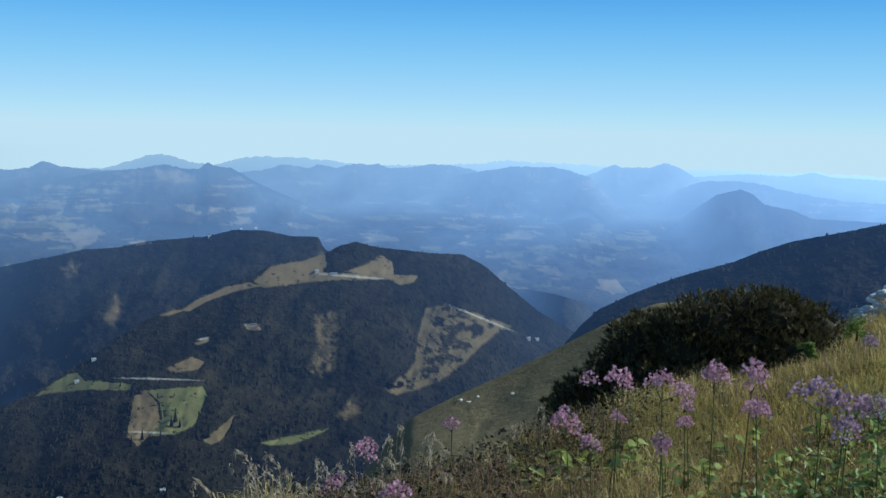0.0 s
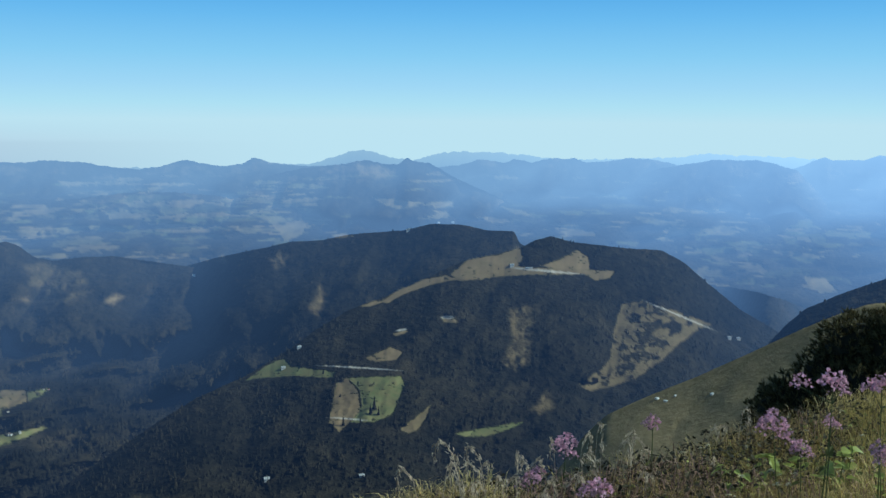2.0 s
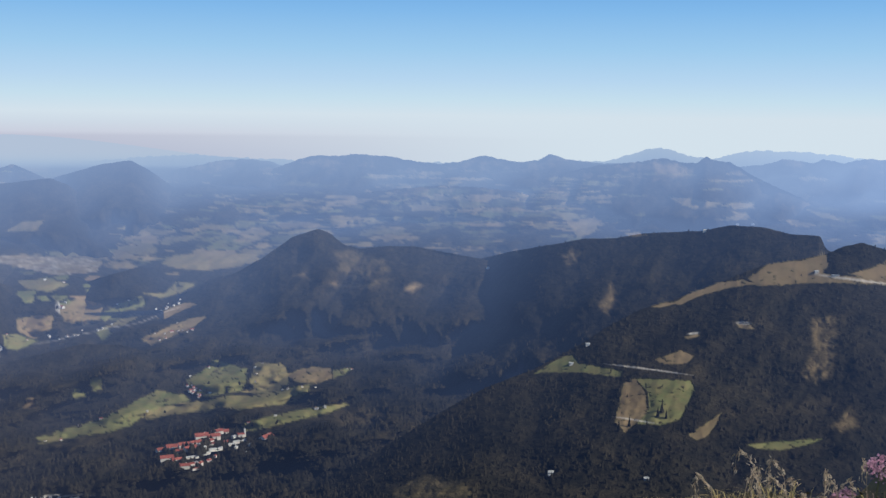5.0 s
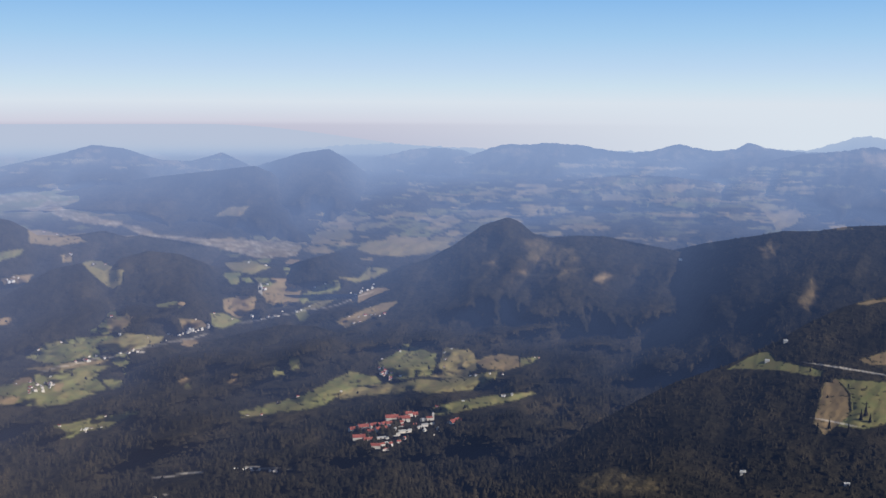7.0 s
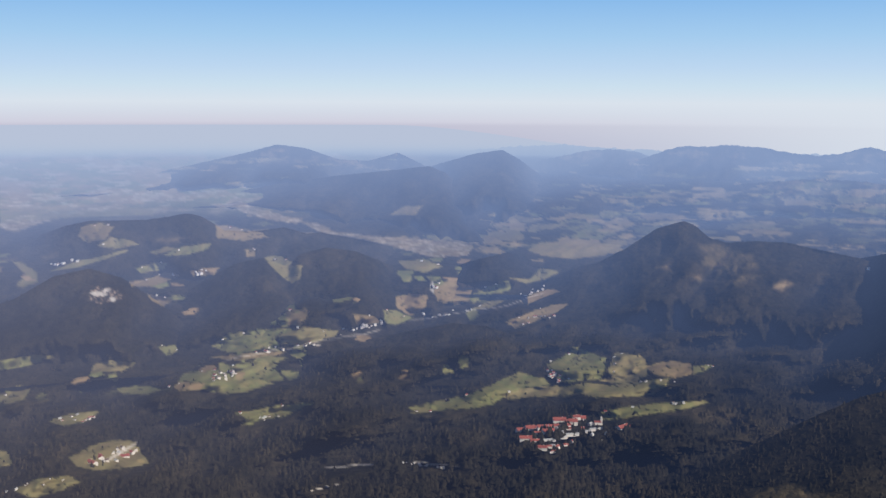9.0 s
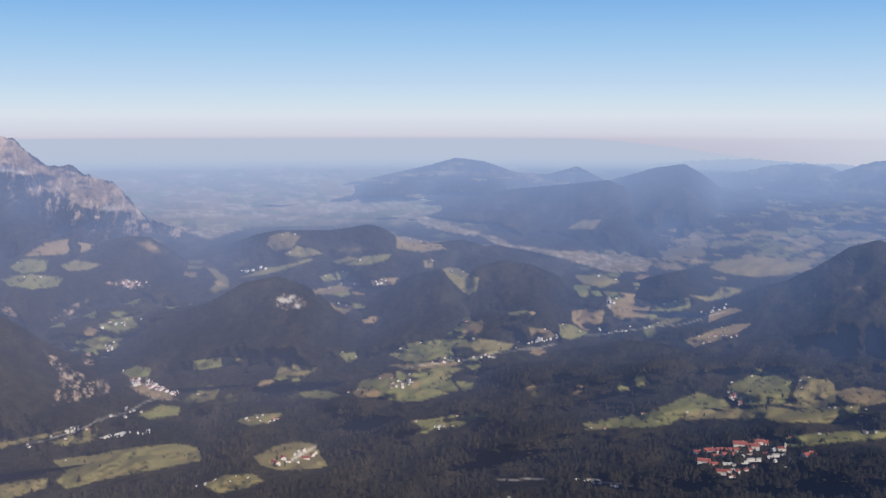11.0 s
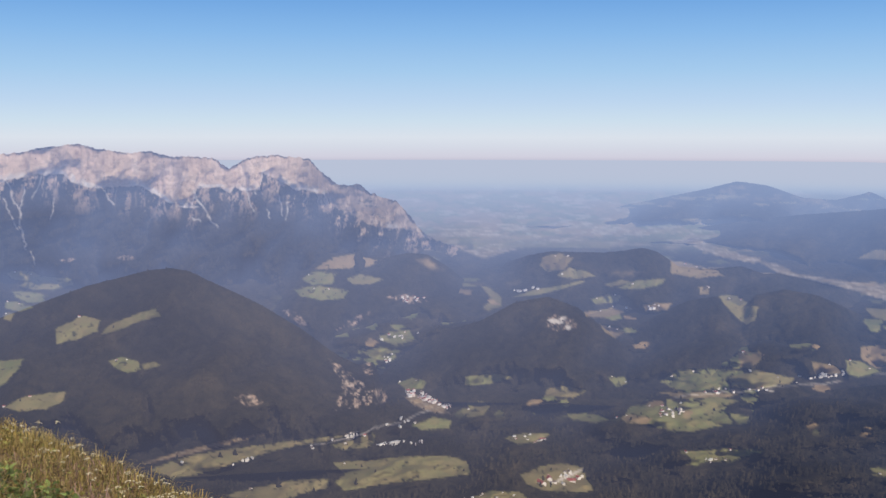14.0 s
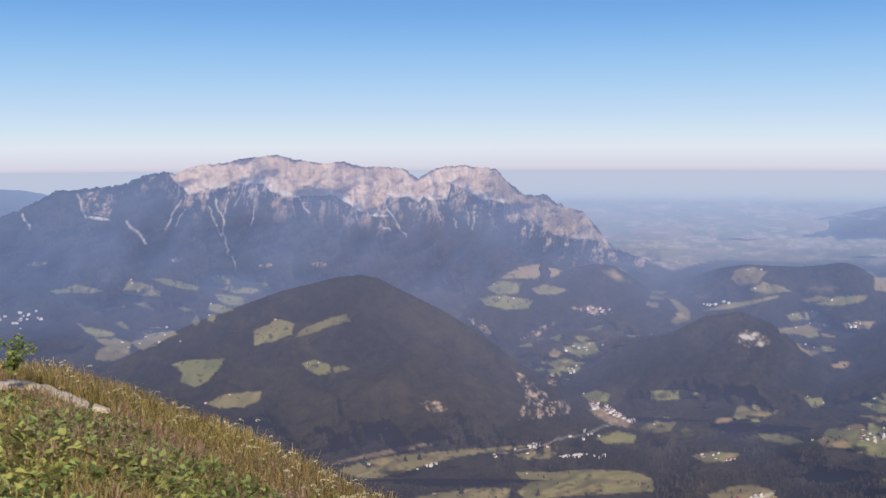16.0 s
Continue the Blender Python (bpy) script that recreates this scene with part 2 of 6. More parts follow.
# meadow and mown share of each kind of open land
OPEN = {"green": (1.0, 0.10), "olive": (1.0, 0.45), "mown": (0.6, 0.95), "clearing": (0.12, 0.85), "thin clearing": (0.12, 0.28), "wooded pasture": (0.25, 0.75), "pale": (0.6, 0.6), "thin meadow": (0.62, 0.28), "built": (0.35, 0.75)}


def cover_of(az, el, patches):
    """Meadow, mown, rock and pale ground as four channels."""
    out = np.zeros((*az.shape, 4))
    wx, wy = 0.09 * fbm(az * 3.2, el * 4.2, 5, 11, 0.8), 0.07 * fbm(az * 3.2, el * 4.2, 5, 12, 0.8)
    clumps = fbm(az * 5.0, el * 8.0, 3, 16, 0.7)
    for kind, rows in patches:
        if isinstance(kind, str):
            xs, ys = [c[0] for c in rows], [c[1] for c in rows]
            near = (az > min(xs) - 0.3) & (az < max(xs) + 0.3) & (el > min(ys) - 0.3) & (el < max(ys) + 0.3)
            if not near.any():
                continue
            turn = list(zip(rows, rows[1:] + rows[:1]))
            area = abs(sum(p[0] * q[1] - q[0] * p[1] for p, q in turn)) / 2
            small = min(1.0, 2 * area / sum(math.hypot(p[0] - q[0], p[1] - q[1]) for p, q in turn) / 0.40)
            way = within(az[near] + small * wx[near], el[near] + small * wy[near], rows) - 0.05 * small * np.clip(clumps[near], -0.2, 1)
            m = smooth(-0.04, 0.045, way)
            toss = [float(lattice(np.array(int(xs[0] * 90)), np.array(int(ys[0] * 90)), z)) for z in (5, 6)]
            grain = fbm(az[near] * 3, el[near] * 4, 4, 19, 0.6)
            if kind == "rock":
                rubble = 0.70 * smooth(-0.15, 0.45, fbm(az[near] * 6, el[near] * 5.0, 4, 14, 0.7))
                out[..., 2][near] = np.maximum(out[..., 2][near], m * rubble)
                continue
            green, mown = OPEN[kind]
            if kind == "built":
                out[..., 3][near] = np.maximum(out[..., 3][near], np.clip(m * (0.06 + 0.42 * fbm(az[near] * 3.0, el[near] * 26.0, 3, 17, 0.7)), 0, 1))
                m = m * (0.62 + 0.30 * fbm(az[near] * 1.2, el[near] * 14.0, 3, 18, 0.6))
            if kind == "wooded pasture":
                m = m * smooth(0.14, -0.22, fbm(az[near] * 2.4 + el[near] * 1.6, el[near] * 3.2 - az[near], 4, 27, 0.6) - 0.25 * smooth(0.9, 0.2, way)) * 0.8
            if "clearing" in kind:
                m = smooth(-0.15, 0.30, way + 0.12 * grain) * (0.8 + 0.6 * grain)
            if kind in ("green", "olive", "mown"):
                m = m * (1 - 0.75 * smooth(0.36, 0.50, fbm(az[near] * 3.6 + 31, el[near] * 7.0 + 17, 3, 61, 0.6)))
            out[..., 0][near] = np.maximum(out[..., 0][near], m * green)
            out[..., 1][near] = np.maximum(out[..., 1][near], m * np.clip(mown * (0.75 + 0.5 * toss[0]) + 0.18 * grain, 0, 1))
            continue
        slot = 2 if kind == 3 else 3
        for a0, e0, w, h, tilt in rows:
            near = np.abs(az - a0) < 1.8 * max(w, h) + 0.5
            if not near.any():
                continue
            c, s = math.cos(radians(tilt)), math.sin(radians(tilt))
            ragged = min(1.0, 2.5 * min(w, h))
            u, v = -(az[near] - a0) + 2.5 * ragged * wx[near], el[near] - e0 + 2.5 * ragged * wy[near]
            p, q = (u * c + v * s) / w, (-u * s + v * c) / h
            m = np.hypot(p, q) + 0.4 * ragged * clumps[near]
            edge = min(0.3, 0.05 / min(w, h))
            m = 1 - smooth(1 - edge, 1 + edge, m)
            if kind == 3:
                m = m * 0.72 * smooth(-0.25, 0.45, fbm(az[near] * 8 + el[near] * 6, el[near] * 4.0 - az[near] * 4, 4, 14, 0.7))
            if kind == 2:
                m = 0.6 * m
            if kind == 5:
                m = m * (0.75 + 0.5 * fbm(az[near] * 6, el[near] * 4, 3, 15))
            if kind == 6:
                m = 0.8 * (1 - smooth(0.15, 1.0, np.abs(q + 0.5 * np.sin(p * 4 + a0)))) * (1 - smooth(0.8, 1.1, np.abs(p))) * (0.7 + 0.5 * fbm(az[near] * 7, el[near] * 7, 3, 18))
            if kind == 4:
                out[..., 1][near] = np.maximum(out[..., 1][near], 0.85 * m)
                m = m * (0.01 + 0.20 * lattice(np.floor(u * 16).astype(np.int64), np.floor(v * 24).astype(np.int64), 9) ** 3)
            out[..., slot][near] = np.maximum(out[..., slot][near], 0.55 * m if kind == 6 and patches is NEAR else m)
    return out


def cells(u, v, seed):
    """Irregular cells: the way to the border and a random number for each."""
    iu, iv = np.floor(u).astype(np.int64), np.floor(v).astype(np.int64)
    f1, f2, who = np.full(u.shape, 9.0), np.full(u.shape, 9.0), np.zeros(u.shape)
    for dx in (-1, 0, 1):
        for dy in (-1, 0, 1):
            a, b = iu + dx, iv + dy
            d = (a + 0.1 + 0.8 * lattice(a, b, seed) - u) ** 2 + (b + 0.1 + 0.8 * lattice(a, b, seed + 1) - v) ** 2
            closer = d < f1
            f2 = np.where(closer, f1, np.minimum(f2, d))
            who = np.where(closer, lattice(a, b, seed + 2), who)
            f1 = np.where(closer, d, f1)
    return np.sqrt(f2) - np.sqrt(f1), who


def sheet(name, x, y, z, cover, mat, wrap=False):
    """A mesh over a grid of points, with its cover stored on it."""
    rows, cols = x.shape
    me = bpy.data.meshes.new(name)
    n = rows * cols
    span = cols if wrap else cols - 1
    i = np.arange(rows - 1)[:, None] * cols
    j = np.arange(span)[None, :]
    k = (j + 1) % cols
    quads = np.stack([i + j, i + cols + j, i + cols + k, i + k], -1).reshape(-1, 4)
    me.vertices.add(n)
    me.vertices.foreach_set("co", np.stack([x, y, z], -1).astype(np.float32).ravel())
    me.loops.add(quads.size)
    me.loops.foreach_set("vertex_index", quads.astype(np.int32).ravel())
    me.polygons.add(len(quads))
    me.polygons.foreach_set("loop_start", np.arange(0, quads.size, 4, dtype=np.int32))
    me.polygons.foreach_set("use_smooth", np.ones(len(quads), dtype=bool))
    me.update(calc_edges=True)
    layer = me.color_attributes.new("cover", "FLOAT_COLOR", "POINT")
    layer.data.foreach_set("color", cover.astype(np.float32).ravel())
    me.materials.append(mat)
    return new(name, me)


def tri_mesh(name, verts, tris, mat, smooth_shaded=False):
    """A mesh from arrays of points and triangles."""
    me = bpy.data.meshes.new(name)
    me.vertices.add(len(verts))
    me.vertices.foreach_set("co", np.asarray(verts, dtype=np.float32).ravel())
    me.loops.add(len(tris) * 3)
    me.loops.foreach_set("vertex_index", np.asarray(tris, dtype=np.int32).ravel())
    me.polygons.add(len(tris))
    me.polygons.foreach_set("loop_start", np.arange(0, len(tris) * 3, 3, dtype=np.int32))
    me.polygons.foreach_set("use_smooth", np.full(len(tris), smooth_shaded, dtype=bool))
    me.update(calc_edges=True)
    me.materials.append(mat)
    return me


def polar(az, el, r):
    a, e = np.radians(az), np.radians(el)
    flat = r * np.cos(e)
    return -np.sin(a) * flat, np.cos(a) * flat, r * np.sin(e)


def tree_material(name):
    n = Nodes(name)
    geo = n.add("ShaderNodeNewGeometry")
    single = n.ramp(geo.outputs["Random Per Island"], (0.0, (0.78, 0.80, 0.78)), (1.0, (1.18, 1.16, 1.14)))
    many = n.add("ShaderNodeMixRGB", (0, 1.0), (1, wooded(n, geo.outputs["Position"])), (2, single), blend_type="MULTIPLY")
    return n.done(n.painted_haze(n.bsdf(many.outputs[0], 0.85, specular=0.1)))


SPRUCE = tree_material("spruce needles")
rng = np.random.default_rng(5)


def forest(name, spots, height, label, hill_ob=None):
    """Many spruces as one object: two ragged tiers on each, set a little into the slope. The height shrinks with the folded distance."""
    n = len(spots)
    far = np.linalg.norm(spots, axis=1)
    h = height * far / (1000 * np.exp(1.15 * (far / 1000 - 1))) * rng.choice((0.45, 0.6, 0.8, 1.0, 1.25), n) * rng.uniform(0.8, 1.2, n)
    w = h * rng.uniform(0.34, 0.62, n)
    sides = 5
    turn = rng.uniform(0, 6.28, n)[:, None] + np.arange(sides)[None, :] * 2 * math.pi / sides
    ragged = rng.uniform(0.75, 1.25, (n, sides))
    lean = rng.normal(0, 0.03, (n, 2)) * h[:, None]
    v = np.zeros((n, 12, 3))
    for tier, (lo, hi, wide) in enumerate(((-0.10, 0.68, 1.0), (0.34, 1.0, 0.62))):
        o = tier * 6
        v[:, o:o + 5, 0] = np.cos(turn + tier) * w[:, None] * wide * ragged
        v[:, o:o + 5, 1] = np.sin(turn + tier) * w[:, None] * wide * ragged
        v[:, o:o + 5, 2] = h[:, None] * lo
        v[:, o + 5, :2], v[:, o + 5, 2] = lean, h * hi
    v += spots[:, None, :]
    one = [(o + k, o + (k + 1) % 5, o + 5) for o in (0, 6) for k in range(5)]
    tris = (np.arange(n)[:, None, None] * 12 + np.array(one)[None]).reshape(-1, 3)
    ob = new(name, tri_mesh(name, v.reshape(-1, 3), tris, SPRUCE, True))
    if hill_ob is not None:
        ob.parent = hill_ob
        return tagged(ob, label, kind="stuff")
    return tagged(ob, label, "forest", kind="stuff")


def spread(points, cover, count):
    """Places on wooded parts of a grid of points."""
    rows, cols = cover.shape[:2]
    i, j = rng.integers(0, rows - 1, count * 3), rng.integers(0, cols - 1, count * 3)
    bare = cover[i, j].max(-1)
    ahead = np.max([cover[np.minimum(i + k, rows - 1), j].max(-1) for k in (1, 2, 3, 4, 5, 6)], axis=0)
    keep = (rng.uniform(0, 1, count * 3) > np.maximum(bare, ahead) * 6.0) | (rng.uniform(0, 1, count * 3) < 0.02)
    i, j = i[keep][:count], j[keep][:count]
    a, b = rng.uniform(0, 1, (2, len(i), 1))
    return points[i, j] * (1 - a) + points[i + 1, j] * a + (points[i, j + 1] - points[i, j]) * b


SURFACES = []
# what covers the slopes
NEAR, FAR, MASSIF = [], [], []


def field(country, kind, *corners):
    """An open piece of land with the given corners (azimuth, elevation)."""
    country.append((kind, corners))


field(NEAR, "green", (40.74, -14.24), (39.64, -13.66), (39.27, -13.22), (38.06, -13.62), (37.42, -13.79), (37.56, -14.62), (37.87, -14.93), (38.66, -15.05), (39.77, -15.20), (40.58, -14.69))
field(NEAR, "olive", (37.14, -14.76), (37.40, -14.46), (36.95, -13.46), (35.69, -13.54), (35.37, -13.77), (35.19, -14.53), (35.81, -14.95), (36.75, -15.11), (37.86, -15.02))
field(NEAR, "mown", (35.36, -14.14), (34.89, -14.00), (33.96, -13.77), (32.86, -13.87), (32.75, -14.41), (33.61, -14.67), (34.87, -14.52))
field(NEAR, "green", (32.77, -13.96), (31.62, -13.84), (32.07, -14.16), (32.69, -14.41))
field(NEAR, "olive", (39.77, -15.44), (38.66, -15.17), (37.06, -15.24), (35.65, -14.94), (33.93, -14.68), (34.22, -15.09), (34.84, -15.58), (36.10, -15.78), (38.00, -15.91), (39.28, -15.67))
field(NEAR, "green", (37.82, -16.76), (37.03, -16.52), (34.82, -16.06), (32.01, -15.73), (31.85, -15.84), (32.93, -16.24), (35.43, -16.75), (37.01, -17.06), (37.65, -17.05))
field(NEAR, "green", (48.52, -16.68), (46.94, -16.34), (45.03, -15.96), (43.28, -15.13), (42.33, -14.72), (40.89, -15.01), (40.57, -15.31), (42.16, -15.64), (43.11, -16.04), (43.75, -16.47), (45.02, -16.72), (46.94, -16.86), (48.21, -16.93))
field(NEAR, "olive", (43.27, -15.95), (41.84, -15.54), (40.24, -15.39), (38.65, -15.57), (39.60, -15.90), (41.51, -15.99), (42.95, -16.19))
field(NEAR, "mown", (65.88, -6.52), (64.93, -6.32), (64.27, -6.57), (64.68, -7.16), (65.64, -7.36), (66.09, -7.01))
field(NEAR, "olive", (65.17, -7.54), (64.48, -7.11), (63.72, -7.23), (63.00, -7.52), (64.32, -7.73))
field(NEAR, "green", (61.80, -8.16), (60.80, -7.73), (59.20, -7.58), (59.51, -7.92), (60.62, -8.20))
field(NEAR, "thin meadow", (62.58, -7.99), (61.59, -7.70), (61.00, -7.84), (62.19, -8.09))
field(NEAR, "clearing", (62.07, -7.34), (61.38, -7.20), (60.39, -7.25), (61.59, -7.62))
field(NEAR, "mown", (59.01, -6.61), (58.17, -6.73), (56.55, -7.06), (56.19, -7.34), (57.58, -7.52), (58.99, -7.32))
field(NEAR, "green", (63.29, -8.81), (62.41, -8.54), (61.62, -8.57), (61.83, -8.91), (63.01, -9.06))
field(NEAR, "mown", (63.61, -9.50), (62.43, -9.35), (61.83, -9.07), (61.04, -9.20), (61.65, -9.52), (62.45, -9.81), (63.52, -9.76))
field(NEAR, "mown", (60.44, -9.08), (59.63, -8.90), (58.93, -8.88), (59.14, -9.26), (60.25, -9.33))
field(NEAR, "mown", (62.75, -10.14), (62.07, -10.31), (61.38, -10.46), (61.89, -10.88), (62.47, -10.55))
field(NEAR, "olive", (56.47, -8.40), (55.55, -8.32), (55.03, -8.64), (54.42, -8.90), (54.53, -9.58), (54.95, -9.84), (55.46, -9.56), (56.07, -8.93))
field(NEAR, "mown", (57.49, -7.97), (56.97, -7.88), (56.94, -8.35), (57.43, -8.38))
field(NEAR, "thin meadow", (69.36, -8.13), (68.83, -8.25), (68.21, -8.77), (68.14, -9.26), (68.89, -9.51), (69.25, -9.39), (68.68, -8.94))
field(NEAR, "thin clearing", (68.08, -8.00), (67.33, -7.65), (67.16, -7.95), (67.73, -8.25))
field(NEAR, "olive", (67.47, -8.72), (66.24, -8.32), (64.71, -8.05), (63.64, -7.75), (63.65, -7.91), (65.11, -8.37), (66.44, -8.67))
field(NEAR, "mown", (55.39, -11.36), (54.14, -11.24), (54.04, -11.55), (54.57, -12.12), (55.30, -12.10))
field(NEAR, "green", (59.45, -13.11), (58.51, -12.48), (56.86, -12.30), (55.51, -12.34), (56.04, -13.04), (57.30, -13.51), (58.53, -13.46))
field(NEAR, "olive", (55.83, -12.64), (54.36, -12.16), (52.47, -12.51), (52.68, -12.82), (54.37, -13.23), (55.63, -13.12))
field(NEAR, "mown", (51.62, -11.59), (50.45, -11.71), (50.14, -12.02), (51.41, -12.22))
field(NEAR, "mown", (49.28, -10.67), (48.33, -10.47), (47.48, -10.57), (47.58, -11.20), (48.43, -11.72), (49.18, -11.30))
field(NEAR, "green", (49.92, -11.40), (49.28, -11.40), (48.22, -11.82), (49.29, -12.23), (49.92, -12.02))
field(NEAR, "olive", (49.17, -8.69), (47.59, -8.65), (46.64, -9.00), (47.59, -9.32), (48.65, -9.11))
field(NEAR, "green", (62.26, -12.97), (61.36, -12.92), (61.17, -13.29), (61.78, -13.50))
field(NEAR, "green", (58.55, -14.27), (56.47, -13.74), (55.22, -13.82), (56.70, -14.55))
field(NEAR, "green", (70.16, -13.11), (68.51, -12.93), (67.49, -13.11), (69.09, -13.56), (70.19, -13.55))
field(NEAR, "olive", (65.62, -13.74), (64.74, -13.51), (63.47, -13.75), (64.18, -14.14), (65.73, -14.07))
field(NEAR, "mown", (59.46, -13.66), (57.51, -13.56), (55.22, -13.48), (55.64, -13.69), (58.13, -13.92))
field(NEAR, "mown", (47.18, -10.15), (46.22, -9.73), (44.95, -10.10), (45.15, -10.87), (46.00, -11.09), (46.96, -10.88))
field(NEAR, "green", (45.16, -10.66), (44.10, -10.03), (42.94, -9.74), (42.83, -10.22), (43.88, -10.54), (44.94, -11.02))
field(NEAR, "olive", (44.94, -11.29), (43.46, -10.64), (43.03, -10.74), (44.09, -11.28))
field(NEAR, "olive", (42.95, -9.59), (41.79, -9.64), (41.17, -9.00), (40.12, -9.19), (40.95, -9.62), (41.99, -9.89))
field(NEAR, "mown", (42.40, -10.83), (41.35, -10.33), (40.52, -10.11), (40.09, -10.26), (41.14, -10.66), (41.97, -11.03))
field(NEAR, "mown", (43.12, -11.99), (41.75, -11.44), (40.50, -11.00), (39.56, -10.91), (40.28, -11.41), (41.74, -12.07), (42.59, -12.29))
field(NEAR, "green", (40.64, -14.41), (39.39, -13.51), (37.49, -13.93), (37.58, -14.58), (40.64, -14.70))
field(NEAR, "green", (37.27, -14.28), (36.88, -13.45), (35.53, -13.63), (35.61, -14.21), (36.22, -14.52), (37.26, -14.57))
field(NEAR, "built", (54.60, -6.47), (53.36, -6.63), (52.53, -7.11), (50.24, -7.33), (47.71, -7.50), (44.97, -7.80), (45.18, -8.37), (47.29, -8.48), (49.19, -7.96), (51.07, -7.44), (53.37, -7.11))
field(NEAR, "pale", (42.02, -8.02), (41.19, -7.59), (38.49, -7.53), (36.64, -7.65), (37.65, -8.23), (39.71, -8.49), (41.18, -8.31))
field(FAR, "pale", (49.60, -6.15), (48.76, -5.67), (47.72, -5.67), (48.13, -6.15))
field(FAR, "built", (54.60, -6.47), (53.36, -6.63), (52.53, -7.11), (50.24, -7.33), (47.71, -7.50), (44.97, -7.80), (45.18, -8.37), (47.29, -8.48), (49.19, -7.96), (51.07, -7.44), (53.37, -7.11))
field(FAR, "pale", (42.02, -8.02), (41.19, -7.59), (38.49, -7.53), (36.64, -7.65), (37.65, -8.23), (39.71, -8.49), (41.18, -8.31))
field(FAR, "built", (58.54, -5.49), (57.93, -5.09), (57.13, -5.62), (55.51, -6.15), (54.28, -6.37), (54.69, -6.62), (56.33, -6.35), (57.54, -5.96))
field(FAR, "thin meadow", (69.77, -5.57), (67.61, -5.58), (63.66, -5.49), (61.92, -5.68), (62.32, -6.03), (66.14, -6.02), (69.81, -6.22))
field(FAR, "built", (63.44, -4.90), (62.28, -4.78), (61.11, -5.05), (59.53, -4.87), (59.13, -5.12), (60.93, -5.35), (62.68, -5.18))
field(NEAR, "green", (61.36, -15.18), (61.05, -14.48), (59.75, -14.28), (58.00, -14.53), (56.81, -14.14), (55.45, -13.82), (56.22, -14.47), (56.83, -14.95), (56.08, -15.22), (57.44, -15.59), (58.62, -15.67), (60.36, -15.32))
field(NEAR, "mown", (61.50, -15.17), (61.21, -14.91), (59.77, -15.01), (60.07, -15.34), (61.22, -15.34))
field(NEAR, "green", (64.43, -15.07), (63.74, -14.94), (62.63, -15.03), (62.07, -15.27), (62.92, -15.35), (64.03, -15.25))
field(NEAR, "green", (58.21, -16.72), (56.86, -16.51), (55.35, -16.38), (53.82, -16.31), (54.75, -16.62), (55.52, -17.03), (56.88, -17.09), (57.48, -17.41), (57.93, -17.32), (57.48, -17.06))
field(NEAR, "olive", (67.01, -18.33), (66.05, -17.91), (65.09, -17.68), (63.66, -17.79), (63.34, -18.39), (62.86, -18.98), (63.82, -19.13), (65.74, -19.10), (66.69, -18.79))
field(NEAR, "olive", (69.87, -19.57), (68.60, -19.17), (67.01, -19.22), (66.54, -19.59), (67.66, -19.94), (68.93, -20.10))
field(NEAR, "olive", (48.46, -16.98), (47.57, -16.64), (47.32, -16.94))
field(NEAR, "olive", (77.64, -17.64), (75.69, -17.58), (73.56, -17.39), (71.09, -17.36), (70.00, -17.65), (69.85, -18.30), (72.04, -18.59), (74.20, -18.75), (75.73, -18.94), (76.94, -19.13), (77.52, -18.65), (76.91, -18.27))
field(NEAR, "olive", (87.51, -17.44), (85.61, -16.90), (82.43, -16.62), (78.94, -16.34), (76.88, -16.19), (77.99, -16.51), (79.89, -16.71), (82.12, -17.16), (84.35, -17.70), (86.26, -18.01))
field(NEAR, "olive", (77.70, -16.71), (76.56, -16.47), (75.36, -16.11), (75.15, -16.44), (75.68, -16.91), (77.03, -16.99))
field(NEAR, "olive", (83.59, -19.03), (81.89, -18.75), (79.58, -18.47), (77.81, -18.49), (77.98, -18.96), (80.19, -19.40), (81.92, -19.50))
field(NEAR, "green", (79.67, -8.28), (78.38, -8.09), (76.64, -8.39), (76.95, -8.83), (78.11, -8.93), (79.25, -8.65))
field(NEAR, "green", (79.22, -7.70), (78.50, -7.28), (77.35, -7.47), (77.51, -8.00), (78.66, -8.08))
field(NEAR, "mown", (78.49, -7.19), (77.47, -6.57), (76.30, -6.42), (74.98, -6.78), (75.43, -7.07), (76.61, -7.19))
field(NEAR, "olive", (76.77, -7.73), (76.03, -7.51), (74.71, -7.79), (75.46, -8.07), (76.49, -8.03))
field(NEAR, "clearing", (72.89, -6.73), (72.14, -6.62), (71.39, -7.31), (72.15, -7.30))
field(NEAR, "green", (74.78, -10.86), (74.17, -10.58), (73.27, -10.61), (72.98, -11.08), (74.04, -11.43), (74.64, -11.23))
field(NEAR, "green", (75.85, -11.78), (74.94, -11.52), (73.81, -11.65), (74.21, -12.24), (75.26, -12.19))
field(NEAR, "green", (73.93, -13.45), (73.17, -13.18), (72.26, -13.37), (72.57, -13.81), (73.49, -13.86))
field(NEAR, "green", (64.45, -15.07), (63.50, -14.98), (62.39, -15.23), (62.86, -15.44), (64.14, -15.31))
field(NEAR, "olive", (70.43, -15.00), (69.33, -14.46), (68.71, -14.69), (69.19, -15.22), (69.97, -15.32))
field(NEAR, "olive", (67.94, -16.37), (66.68, -16.10), (65.41, -16.12), (66.04, -16.56), (67.31, -16.68))
field(NEAR, "green", (73.22, -15.72), (71.98, -15.33), (70.90, -15.47), (71.06, -15.88), (72.61, -15.99))
field(NEAR, "green", (102.54, -7.31), (101.65, -7.21), (101.17, -7.04), (100.48, -7.21), (99.85, -7.44), (100.39, -7.53), (101.39, -7.46), (102.18, -7.48))
